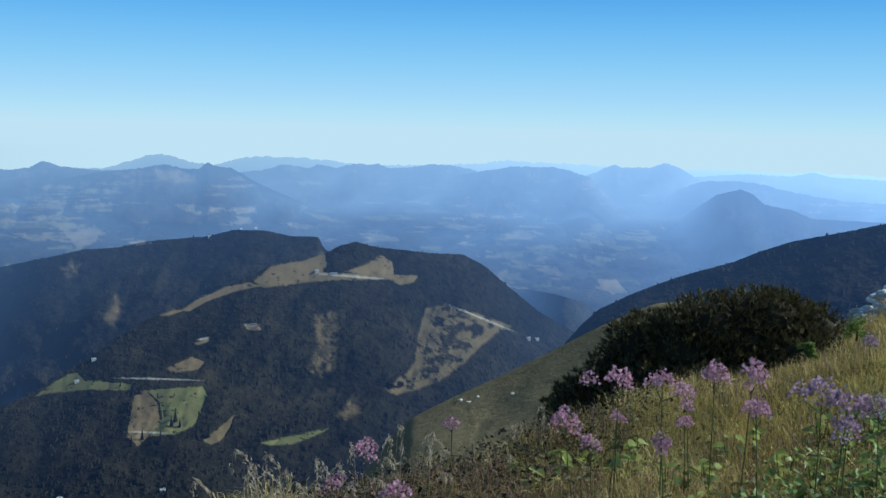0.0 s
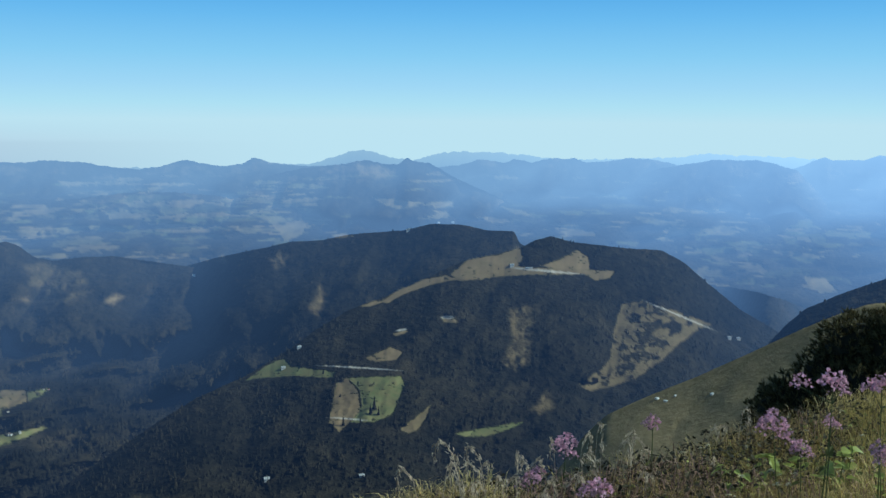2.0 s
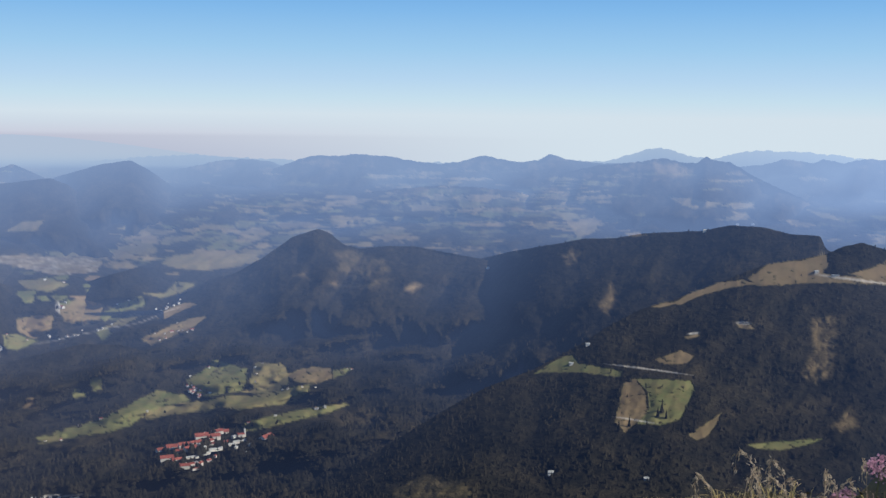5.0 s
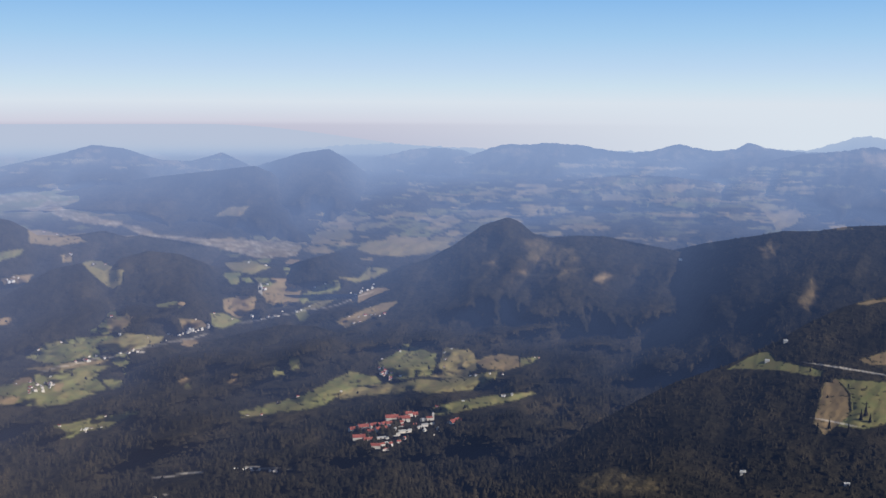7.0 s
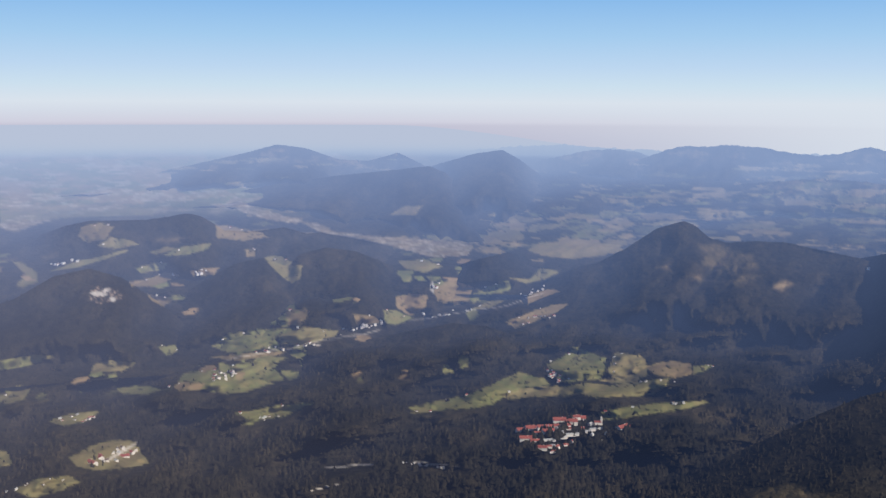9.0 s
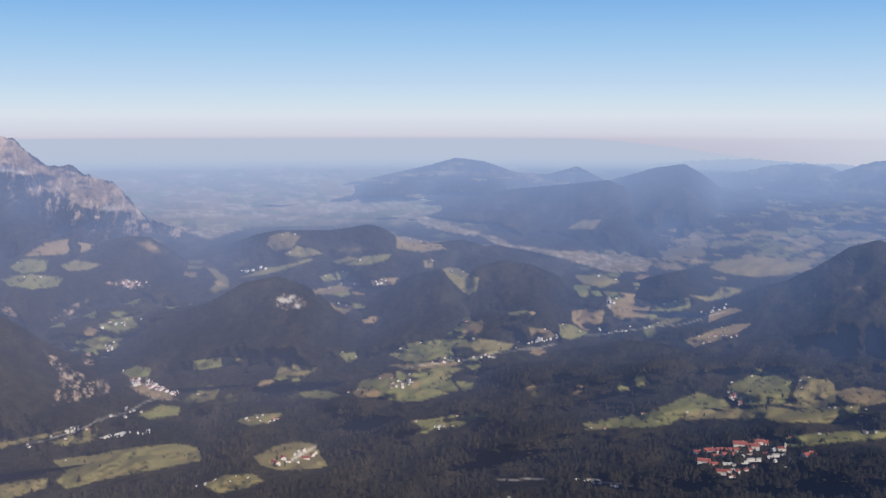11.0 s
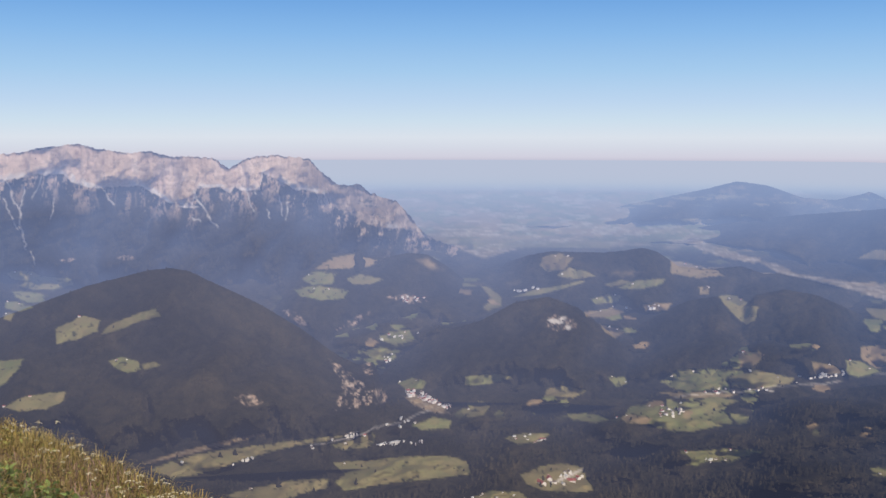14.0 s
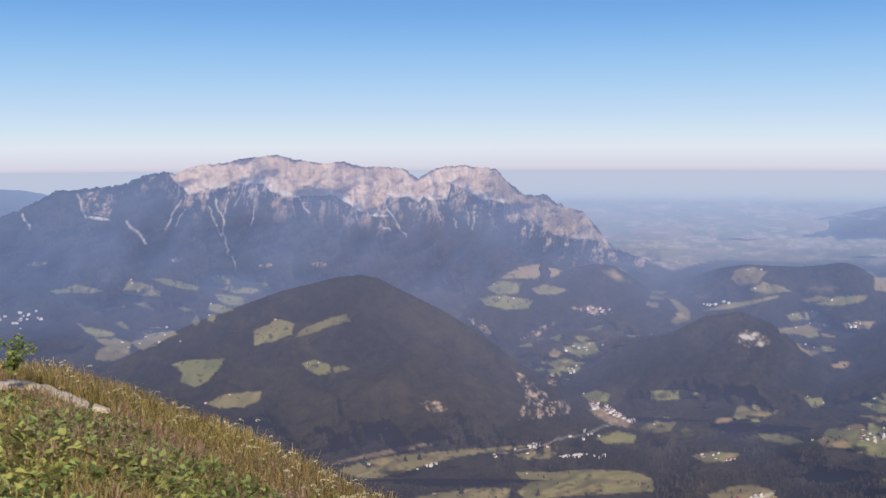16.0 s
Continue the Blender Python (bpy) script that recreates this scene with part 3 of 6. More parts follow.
field(MASSIF, "green", (102.54, -7.31), (101.65, -7.21), (101.17, -7.04), (100.48, -7.21), (99.85, -7.44), (100.39, -7.53), (101.39, -7.46), (102.18, -7.48))
field(NEAR, "olive", (98.87, -7.45), (98.48, -6.90), (98.04, -7.09), (97.44, -7.23), (96.92, -7.59), (96.96, -7.83), (98.01, -7.75), (98.79, -7.62))
field(MASSIF, "olive", (98.87, -7.45), (98.48, -6.90), (98.04, -7.09), (97.44, -7.23), (96.92, -7.59), (96.96, -7.83), (98.01, -7.75), (98.79, -7.62))
field(NEAR, "green", (97.38, -6.89), (96.77, -6.89), (96.00, -7.07), (94.88, -7.41), (95.00, -7.61), (95.79, -7.49), (96.56, -7.28))
field(MASSIF, "green", (97.38, -6.89), (96.77, -6.89), (96.00, -7.07), (94.88, -7.41), (95.00, -7.61), (95.79, -7.49), (96.56, -7.28))
field(NEAR, "olive", (94.25, -6.93), (93.74, -6.80), (93.06, -6.93), (92.72, -7.15), (91.17, -7.36), (91.12, -7.66), (92.27, -7.88), (93.08, -7.78), (93.76, -7.58), (93.18, -7.37), (94.09, -7.20))
field(MASSIF, "olive", (94.25, -6.93), (93.74, -6.80), (93.06, -6.93), (92.72, -7.15), (91.17, -7.36), (91.12, -7.66), (92.27, -7.88), (93.08, -7.78), (93.76, -7.58), (93.18, -7.37), (94.09, -7.20))
field(NEAR, "green", (94.10, -7.86), (93.19, -7.92), (92.39, -8.11), (92.63, -8.45), (93.21, -8.52), (93.88, -8.21))
field(MASSIF, "green", (94.10, -7.86), (93.19, -7.92), (92.39, -8.11), (92.63, -8.45), (93.21, -8.52), (93.88, -8.21))
field(NEAR, "green", (94.46, -8.36), (93.78, -8.41), (93.10, -8.70), (93.79, -8.91), (94.41, -8.71))
field(MASSIF, "green", (94.46, -8.36), (93.78, -8.41), (93.10, -8.70), (93.79, -8.91), (94.41, -8.71))
field(NEAR, "olive", (94.47, -8.94), (94.02, -8.95), (94.20, -9.35), (94.53, -9.22))
field(MASSIF, "olive", (94.47, -8.94), (94.02, -8.95), (94.20, -9.35), (94.53, -9.22))
field(NEAR, "thin meadow", (100.09, -8.40), (99.44, -8.32), (98.79, -8.21), (98.74, -8.36), (99.45, -8.49))
field(MASSIF, "thin meadow", (100.09, -8.40), (99.44, -8.32), (98.79, -8.21), (98.74, -8.36), (99.45, -8.49))
field(NEAR, "thin meadow", (98.35, -8.18), (97.69, -8.12), (97.26, -8.54), (97.81, -8.37))
field(MASSIF, "thin meadow", (98.35, -8.18), (97.69, -8.12), (97.26, -8.54), (97.81, -8.37))
field(NEAR, "thin meadow", (96.26, -8.39), (95.70, -8.46), (95.20, -8.68), (95.71, -8.68))
field(MASSIF, "thin meadow", (96.26, -8.39), (95.70, -8.46), (95.20, -8.68), (95.71, -8.68))
field(NEAR, "thin meadow", (95.38, -9.30), (95.09, -8.91), (94.88, -9.32), (95.11, -9.49))
field(MASSIF, "thin meadow", (95.38, -9.30), (95.09, -8.91), (94.88, -9.32), (95.11, -9.49))
field(NEAR, "thin meadow", (99.31, -9.17), (98.93, -9.08), (98.61, -9.38), (98.62, -9.60), (99.04, -9.35))
field(MASSIF, "thin meadow", (99.31, -9.17), (98.93, -9.08), (98.61, -9.38), (98.62, -9.60), (99.04, -9.35))
field(NEAR, "green", (101.24, -9.01), (100.66, -9.30), (99.81, -9.46), (99.38, -9.67), (99.44, -9.89), (100.25, -9.81), (100.78, -9.54))
field(MASSIF, "green", (101.24, -9.01), (100.66, -9.30), (99.81, -9.46), (99.38, -9.67), (99.44, -9.89), (100.25, -9.81), (100.78, -9.54))
field(NEAR, "olive", (99.39, -9.90), (98.53, -10.22), (98.60, -10.78), (99.54, -11.12), (100.35, -11.01), (100.22, -10.46), (99.73, -10.32), (100.26, -10.07), (100.36, -9.84), (99.50, -10.00))
field(MASSIF, "olive", (99.39, -9.90), (98.53, -10.22), (98.60, -10.78), (99.54, -11.12), (100.35, -11.01), (100.22, -10.46), (99.73, -10.32), (100.26, -10.07), (100.36, -9.84), (99.50, -10.00))
field(NEAR, "olive", (97.96, -9.56), (97.07, -9.45), (96.40, -9.63), (96.08, -9.90), (96.64, -10.10), (97.09, -10.36), (97.88, -10.65), (98.31, -10.41), (98.53, -10.22), (97.75, -9.99))
field(MASSIF, "olive", (97.96, -9.56), (97.07, -9.45), (96.40, -9.63), (96.08, -9.90), (96.64, -10.10), (97.09, -10.36), (97.88, -10.65), (98.31, -10.41), (98.53, -10.22), (97.75, -9.99))
field(NEAR, "green", (96.53, -11.48), (95.56, -11.29), (93.63, -11.30), (93.97, -11.85), (94.63, -12.54), (95.28, -12.75), (96.07, -12.39), (95.90, -11.92))
field(NEAR, "olive", (94.66, -13.67), (93.84, -13.23), (92.69, -13.12), (91.70, -13.12), (91.88, -13.64), (92.71, -13.93), (94.02, -13.91))
field(NEAR, "green", (89.52, -11.70), (88.85, -11.52), (88.01, -11.82), (87.85, -12.24), (88.53, -12.42), (89.27, -12.03))
field(NEAR, "thin meadow", (87.85, -11.99), (87.17, -11.89), (86.76, -12.07), (87.68, -12.27))
field(NEAR, "thin clearing", (102.80, -10.68), (101.61, -10.69), (100.95, -11.20), (101.92, -11.14))
field(NEAR, "olive", (92.09, -9.87), (90.67, -9.26), (89.83, -9.57), (90.03, -10.14), (90.98, -10.48), (92.06, -10.66))
field(NEAR, "thin meadow", (89.84, -10.29), (88.89, -10.14), (87.92, -9.73), (86.72, -9.47), (87.04, -9.08), (87.91, -9.29), (88.68, -9.57), (89.45, -9.87))
field(NEAR, "rock", (77.84, -12.03), (76.43, -12.92), (75.80, -13.52), (76.10, -14.73), (77.52, -14.91), (77.05, -13.54))
field(NEAR, "rock", (75.90, -12.46), (75.43, -12.24), (75.36, -12.96), (75.86, -13.03))
field(NEAR, "rock", (76.11, -13.89), (74.70, -13.74), (74.48, -14.45), (75.79, -14.64))
field(NEAR, "rock", (82.99, -13.96), (82.10, -13.75), (81.32, -14.33), (82.27, -14.54))
field(NEAR, "rock", (80.36, -9.43), (79.73, -9.33), (78.89, -10.19), (79.26, -10.26))
field(NEAR, "rock", (77.38, -10.55), (76.45, -9.92), (75.36, -9.48), (75.51, -9.79), (76.44, -10.32))
field(NEAR, "rock", (74.59, -8.76), (73.05, -8.58), (72.28, -9.02), (73.35, -9.14))
field(NEAR, "mown", (10.18, -8.36), (9.27, -7.59), (7.43, -7.22), (6.35, -6.90), (6.19, -7.52), (6.50, -7.89), (4.32, -7.96), (1.20, -8.01), (1.35, -8.38), (2.13, -8.55), (2.76, -8.22), (5.88, -8.32), (7.42, -8.45), (9.57, -8.75))
field(NEAR, "mown", (5.26, -7.82), (4.02, -7.43), (3.25, -6.92), (2.62, -7.32), (2.54, -8.00), (4.32, -8.02))
field(NEAR, "mown", (14.08, -9.92), (13.19, -9.33), (11.69, -8.68), (10.48, -8.45), (9.57, -8.60), (11.09, -8.90), (12.59, -9.43), (13.64, -9.98))
field(NEAR, "mown", (15.11, -10.13), (14.38, -9.85), (13.70, -9.86), (14.67, -10.17))
field(NEAR, "wooded pasture", (0.69, -9.76), (-0.41, -9.58), (-1.67, -9.86), (-4.05, -10.62), (-3.28, -11.05), (-2.36, -11.85), (-1.43, -12.80), (-0.19, -13.75), (1.07, -14.23), (2.33, -14.55), (2.97, -14.25), (1.72, -13.32), (1.26, -12.70), (1.13, -11.47), (0.99, -10.70))
field(NEAR, "clearing", (6.85, -10.23), (5.48, -9.92), (5.53, -11.52), (5.76, -13.04), (6.44, -13.59), (7.29, -13.19), (6.77, -11.82))
field(NEAR, "clearing", (5.64, -15.62), (4.70, -14.57), (4.22, -15.47), (5.16, -15.93))
field(NEAR, "mown", (14.84, -12.94), (13.50, -12.39), (12.84, -12.64), (13.20, -13.08), (14.40, -13.16))
field(NEAR, "green", (15.94, -14.02), (12.91, -13.93), (12.70, -14.44), (13.37, -16.04), (14.42, -16.43), (15.67, -16.37), (15.07, -15.52), (15.21, -14.64))
field(NEAR, "mown", (16.93, -16.35), (16.47, -14.29), (15.94, -14.02), (15.27, -14.78), (15.19, -15.81), (15.76, -16.36), (16.35, -16.91))
field(NEAR, "green", (21.44, -13.99), (20.17, -13.16), (19.47, -12.91), (19.05, -13.34), (16.61, -13.69), (16.70, -13.98), (19.06, -13.86), (20.47, -13.91))
field(NEAR, "mown", (12.92, -16.79), (12.15, -16.24), (11.24, -15.53), (11.48, -16.17), (11.94, -16.83), (12.46, -17.02))
field(NEAR, "green", (9.85, -16.99), (7.98, -16.65), (5.94, -16.31), (6.73, -16.72), (7.98, -17.12), (9.23, -17.18))
field(NEAR, "mown", (10.63, -10.76), (9.81, -10.71), (9.80, -11.01), (10.48, -11.00))
field(NEAR, "mown", (13.35, -11.64), (12.60, -11.45), (12.51, -11.57), (13.20, -11.77))
field(NEAR, "clearing", (20.12, -7.56), (19.51, -7.07), (19.18, -7.49), (19.66, -8.06))
field(NEAR, "clearing", (18.01, -10.26), (17.42, -8.89), (16.91, -9.85), (17.50, -10.80))
field(NEAR, "clearing", (23.07, -7.55), (22.61, -7.29), (22.44, -7.69))
field(NEAR, "clearing", (19.96, -7.78), (19.61, -7.15), (19.05, -7.29), (19.34, -7.82))
field(NEAR, "mown", (16.81, -6.29), (16.10, -6.14), (15.46, -6.30), (16.24, -6.41))
field(NEAR, "thin clearing", (32.76, -7.55), (31.98, -7.34), (29.95, -7.95), (29.64, -8.57), (31.20, -9.19), (32.44, -8.57))
field(NEAR, "clearing", (34.92, -8.81), (34.15, -8.35), (34.00, -9.09))
field(NEAR, "clearing", (33.31, -9.25), (32.44, -8.97), (32.51, -9.47))
field(NEAR, "thin clearing", (31.82, -9.41), (29.95, -8.97), (29.26, -8.88), (30.57, -9.72))
field(NEAR, "clearing", (28.91, -9.55), (28.22, -9.18), (27.81, -9.33), (28.37, -9.77))
field(NEAR, "thin clearing", (29.88, -19.99), (26.99, -19.48), (24.72, -20.09), (25.03, -20.83), (29.23, -20.87))
field(FAR, "clearing", (15.52, -2.30), (14.09, -2.36), (13.25, -2.79), (13.41, -3.19), (15.31, -3.12))
field(FAR, "pale", (22.68, -4.29), (22.06, -4.12), (21.65, -4.36), (22.21, -4.43))
field(FAR, "pale", (14.31, -4.30), (13.42, -4.36), (11.94, -4.62), (13.11, -4.84))
field(FAR, "pale", (7.53, -4.60), (6.27, -4.80), (5.65, -5.15), (6.67, -5.00))
field(FAR, "pale", (11.37, -4.45), (10.22, -4.32), (10.01, -4.66), (11.07, -4.76))
field(FAR, "pale", (19.86, -5.83), (18.18, -5.54), (18.32, -6.04), (19.31, -6.56), (19.54, -6.16))
field(FAR, "pale", (33.68, -5.73), (31.52, -5.73), (31.83, -5.98), (32.45, -6.04))
field(FAR, "pale", (-8.61, -7.89), (-9.68, -7.84), (-10.38, -8.51), (-9.57, -8.67), (-8.94, -8.30))
field(FAR, "pale", (22.44, -4.14), (21.64, -4.20), (21.78, -4.40), (22.39, -4.37))
field(FAR, "pale", (14.48, -4.20), (13.46, -4.26), (11.68, -4.49), (12.87, -4.74), (13.76, -4.62))
field(FAR, "pale", (11.24, -4.42), (10.03, -4.41), (10.18, -4.66), (10.94, -4.67))
field(FAR, "pale", (19.48, -5.67), (18.08, -5.62), (18.38, -6.27), (19.22, -6.55))
field(FAR, "clearing", (-4.56, -2.04), (-5.48, -2.02), (-5.66, -2.78), (-4.90, -2.96))

field(FAR, "built", (69.07, -4.20), (67.22, -4.09), (66.55, -4.31), (68.46, -4.45))
field(FAR, "built", (63.20, -5.05), (61.33, -4.89), (60.95, -5.22), (62.73, -5.29))
field(FAR, "built", (70.31, -6.25), (68.47, -5.81), (67.24, -6.13), (69.09, -6.67))
field(FAR, "built", (66.00, -5.57), (64.13, -5.39), (63.51, -5.61), (65.38, -5.76))
field(FAR, "built", (72.12, -5.31), (70.30, -5.12), (69.69, -5.37), (71.52, -5.53))
field(FAR, "built", (59.14, -5.49), (57.90, -5.42), (57.43, -5.66), (58.83, -5.70))
field(FAR, "built", (65.99, -4.74), (63.51, -4.58), (62.89, -4.83), (65.37, -4.96))
field(FAR, "built", (60.39, -4.88), (58.53, -4.74), (57.91, -5.04), (59.77, -5.19))
field(FAR, "built", (68.46, -4.88), (66.92, -4.83), (66.61, -5.08), (68.00, -5.13))
field(FAR, "built", (71.88, -5.04), (69.48, -5.01), (67.40, -5.42), (70.37, -5.48))
field(FAR, "built", (68.30, -4.23), (66.84, -4.09), (66.69, -4.33), (68.01, -4.47))
field(FAR, "built", (63.66, -5.04), (61.72, -4.84), (61.43, -5.09), (63.09, -5.26))

# roads, rock, towns and strips: kind, then azimuth, elevation, half width, half height, tilt of every one
# kinds: 2 road, 3 rock, 4 town, 5 white outcrop, 6 strip
NEAR.append((2, ((51.70, -19.71, 1.71, 0.04, 3), (47.19, -19.67, 1.40, 0.04, -5), (53.80, -20.89, 1.40, 0.03, 10), (53.70, -13.26, 0.25, 0.03, 12), (47.23, -10.12, 0.09, 0.31, 0), (64.35, -18.28, 0.93, 0.09, 25), (76.45, -16.08, 0.31, 0.04, 13),)))
NEAR.append((4, ((72.38, -14.58, 1.24, 0.31, -20), (71.70, -6.05, 1.55, 0.16, 0), )))
NEAR.append((4, ((84.58, -16.53, 3.11, 0.12, 10),)))
NEAR.append((6, ((57.12, -13.62, 1.70, 0.07, 10), (54.01, -13.14, 1.71, 0.07, 11), (51.30, -12.69, 1.22, 0.07, 9), (46.98, -11.73, 1.62, 0.06, 9), (44.22, -11.27, 1.36, 0.05, 8), (42.03, -10.71, 1.07, 0.05, 20), (77.79, -16.54, 1.08, 0.07, 8), (75.97, -16.14, 0.97, 0.08, 23), (74.60, -15.71, 0.61, 0.08, 14), (73.03, -15.25, 1.17, 0.08, 21),)))
NEAR.append((2, ((10.33, -10.73, 0.37, 0.09, 0), (12.91, -11.45, 0.31, 0.06, 10), (4.94, -8.10, 1.86, 0.06, -4), (-2.36, -10.25, 1.86, 0.04, -20), (15.83, -16.23, 1.09, 0.04, -5), (15.20, -13.49, 2.17, 0.04, -4),)))
NEAR.append((5, ((65.19, -10.04, 0.43, 0.11, -8), (64.49, -10.36, 0.16, 0.12, 0), (64.79, -9.88, 0.22, 0.12, 10),)))
NEAR.append((3, ((64.95, -10.12, 0.81, 0.37, 0),)))
MASSIF.append((3, ((88.45, -6.35, 0.43, 0.12, 0), (96.12, -5.93, 0.31, 0.09, 0), (103.04, -5.89, 0.50, 0.09, 0), (91.35, -6.36, 0.37, 0.09, 0), (75.40, -4.36, 0.62, 0.37, -35), (100.31, -2.56, 0.50, 0.25, 20), (99.72, -3.21, 0.43, 0.37, -20), (100.60, -2.99, 0.19, 0.43, 10), (99.33, -2.63, 0.31, 0.25, 0),)))
MASSIF.append((5, ((90.22, -2.48, 0.75, 0.12, -12), (90.97, -2.14, 0.12, 0.22, 0), (86.55, -3.10, 0.68, 0.11, -38), (85.23, -3.70, 0.50, 0.09, -5), (83.86, -2.62, 0.62, 0.09, 0), (99.93, -3.65, 0.50, 0.08, -8),)))
MASSIF.append((6, ((93.92, -2.84, 0.59, 0.07, -76), (93.68, -3.51, 0.23, 0.07, -48), (93.34, -2.88, 0.44, 0.06, -100), (93.49, -3.47, 0.23, 0.06, -107), (93.56, -4.07, 0.52, 0.08, -90), (93.48, -4.91, 0.42, 0.08, -73), (93.37, -5.52, 0.27, 0.08, -86), (94.17, -3.47, 0.42, 0.06, -71), (93.88, -4.28, 0.53, 0.06, -65), (92.66, -2.57, 0.69, 0.06, -115), (91.97, -3.67, 0.60, 0.06, -102), (96.17, -3.52, 0.96, 0.07, -119), (95.80, -3.68, 0.59, 0.06, -120), (98.06, -4.42, 0.84, 0.12, -51), (89.23, -3.17, 0.51, 0.08, -58), (84.52, -3.58, 0.84, 0.09, -61),)))
MASSIF.append((6, ((83.90, -4.58, 0.43, 0.09, -51), (81.95, -3.41, 0.71, 0.07, -71), (81.64, -2.85, 0.27, 0.08, -79), (79.95, -4.03, 0.54, 0.06, -97), (80.26, -3.78, 0.54, 0.06, -82), (80.94, -4.15, 0.28, 0.08, -75), (84.77, -4.41, 0.29, 0.09, -20), (103.47, -3.73, 0.48, 0.09, -65), (100.77, -2.99, 0.70, 0.09, -73), (93.01, -6.21, 0.40, 0.05, -75),)))
# where the far country is farmed: azimuth, elevation, half width, half height, how densely
FARMS = ((25.6, -5.73, 3.8, 1.46, 1.0), (20.1, -4.08, 2.3, 0.64, 0.8), (27.5, -4.05, 3.8, 0.41, 0.8), (18.8, -5.90, 2.0, 0.64, 0.8), (36.4, -6.10, 5.0, 1.32, 1.2), (35.5, -4.72, 3.5, 0.35, 0.8), (30.9, -5.94, 1.8, 0.47, 0.8), (40.6, -7.27, 4.4, 0.64, 0.9), (-5.3, -6.04, 4.1, 1.05, 1.0), (-3.8, -7.38, 2.9, 0.58, 0.8), (-8.7, -6.22, 1.8, 1.17, 0.8), (-11.4, -5.50, 1.5, 0.64, 0.7), (20.3, -3.91, 2.6, 0.41, 0.5), (18.9, -5.09, 3.5, 1.05, 0.6), (6.8, -5.21, 2.3, 0.41, 0.5), (2.8, -5.92, 2.6, 0.53, 0.8), (-7.2, -8.13, 3.2, 0.64, 0.6), (38.8, -6.77, 3.8, 0.88, 1.1), (43.5, -6.38, 1.8, 1.02, 0.7), (36.7, -5.03, 2.0, 0.47, 0.9), (27.7, -4.76, 5.0, 0.58, 0.9), (27.9, -5.98, 4.1, 0.76, 0.9), (22.8, -5.31, 3.2, 0.99, 0.8), (46.3, -7.80, 3.5, 0.58, 1.0))

FLOOR = ((-23.5, 1540), (-21.0, 1724), (-17.0, 2040), (-14.0, 2327), (-12.0, 2528), (-9.0, 2797), (-7.0, 3002), (-5.0, 3263), (-3.0, 3688), (-2.4, 4300), (-2.0, 4600), (-1.25, 4880))


def hill(name, crest, near, far, foot, patches=None, label="", category="hill", mat=None, jag=0.03, spur=0.025, trees=0, tall=8.0,
         step=0.08, shape=0.85, back=0.10, rock=None, carve=None, lean=0.0, sink=(3.5, 3.5), fall=2.0):
    """A hill whose crest runs through the given summits (azimuth, elevation) at the distance far; its slope comes down towards
    the viewpoint to the elevation foot (or a line of them, on the valley floor) at the distance near, and falls away behind. lean: metres per degree by which the crest recedes."""
    pts = np.array(crest)
    az = np.arange(pts[0, 0], pts[-1, 0] + step / 2, step)
    top = np.interp(az, pts[:, 0], pts[:, 1])
    top = np.convolve(np.pad(top, 1, mode="edge"), (0.25, 0.5, 0.25), "valid")
    seed = sum(ord(c) for c in name + label) % 97
    top = top + jag * fbm(az * 5.0, az * 0, 4, seed, 0.75)
    crest_r = far + lean * (az - az.mean())
    feet = np.interp(az, *np.array(foot).T) if isinstance(foot, tuple) else np.full(len(az), foot)
    rows = max(8, int((top.max() - feet.min()) / step))
    v = np.linspace(0, 1, rows)[:, None]
    A = np.repeat(az[None, :], rows, 0)
    E = feet[None] + (top - feet)[None] * v ** shape
    near_r = (near + lean * (az - az.mean()))[None] if not isinstance(foot, tuple) else 0.985 * np.interp(feet, *np.array(FLOOR).T)[None]
    R = near_r + (crest_r[None, :] - near_r) * v
    bump = fbm(A * 0.40 + 0.2 * E, E * 0.5 + 9, 5, seed + 3, 0.5) + 0.5 * (1 - 2 * np.abs(fbm(A * 0.33 + E * 0.22, E * 0.2, 3, seed + 8)))
    R = R * (1 + spur * bump * np.sin(np.pi * np.clip(v, 0.0, 1.0)) ** 0.7)
    if carve is not None:
        R = R * (1 + carve(A, E) * np.sin(np.pi * v) ** 0.5)
    if sink:
        ends = (smooth(0, sink[0], az - az[0]) if sink[0] else 1) * (smooth(0, sink[1], az[-1] - az) if sink[1] else 1) + 0 * az
        w = ends[None] * smooth(0.04, 0.30, v + 0.22 * fbm(A * 0.5, E * 0.4, 4, seed + 5, 0.6))
        level = 1.015 * np.interp(E, *np.array(FLOOR).T)
        R = R * w + (np.minimum(level, 1.03 * R) if near > 3000 else level) * (1 - w)
    SURFACES.append((az, E, R))
    C = cover_of(A, E, patches if patches is not None else FAR if mat is LAND_FAR else NEAR)
    if rock is not None:
        C = rock(A, E, v + 0 * A, C)
    X, Y, Z = polar(A, E, R)
    bx, by, bz, bc = [], [], [], []
    for k in (0.3, 0.65, 1.0):
        p = polar(az, E[-1] - fall * k, R[-1] * (1 + back * k))
        bx.append(p[0]), by.append(p[1]), bz.append(p[2]), bc.append(C[-1])
    X, Y, Z = np.vstack([X, *[b[None] for b in bx]]), np.vstack([Y, *[b[None] for b in by]]), np.vstack([Z, *[b[None] for b in bz]])
    C = np.concatenate([C, *[b[None] for b in bc]])
    ob = sheet(name, X, Y, Z, C, mat or LAND)
    tagged(ob, label, category)
    P = np.stack([X, Y, Z], -1)
    if trees:
        forest("forest", spread(P[:rows + 1], C[:rows + 1], trees), tall, "dark spruce forest covering the slope", ob)
    return P, C


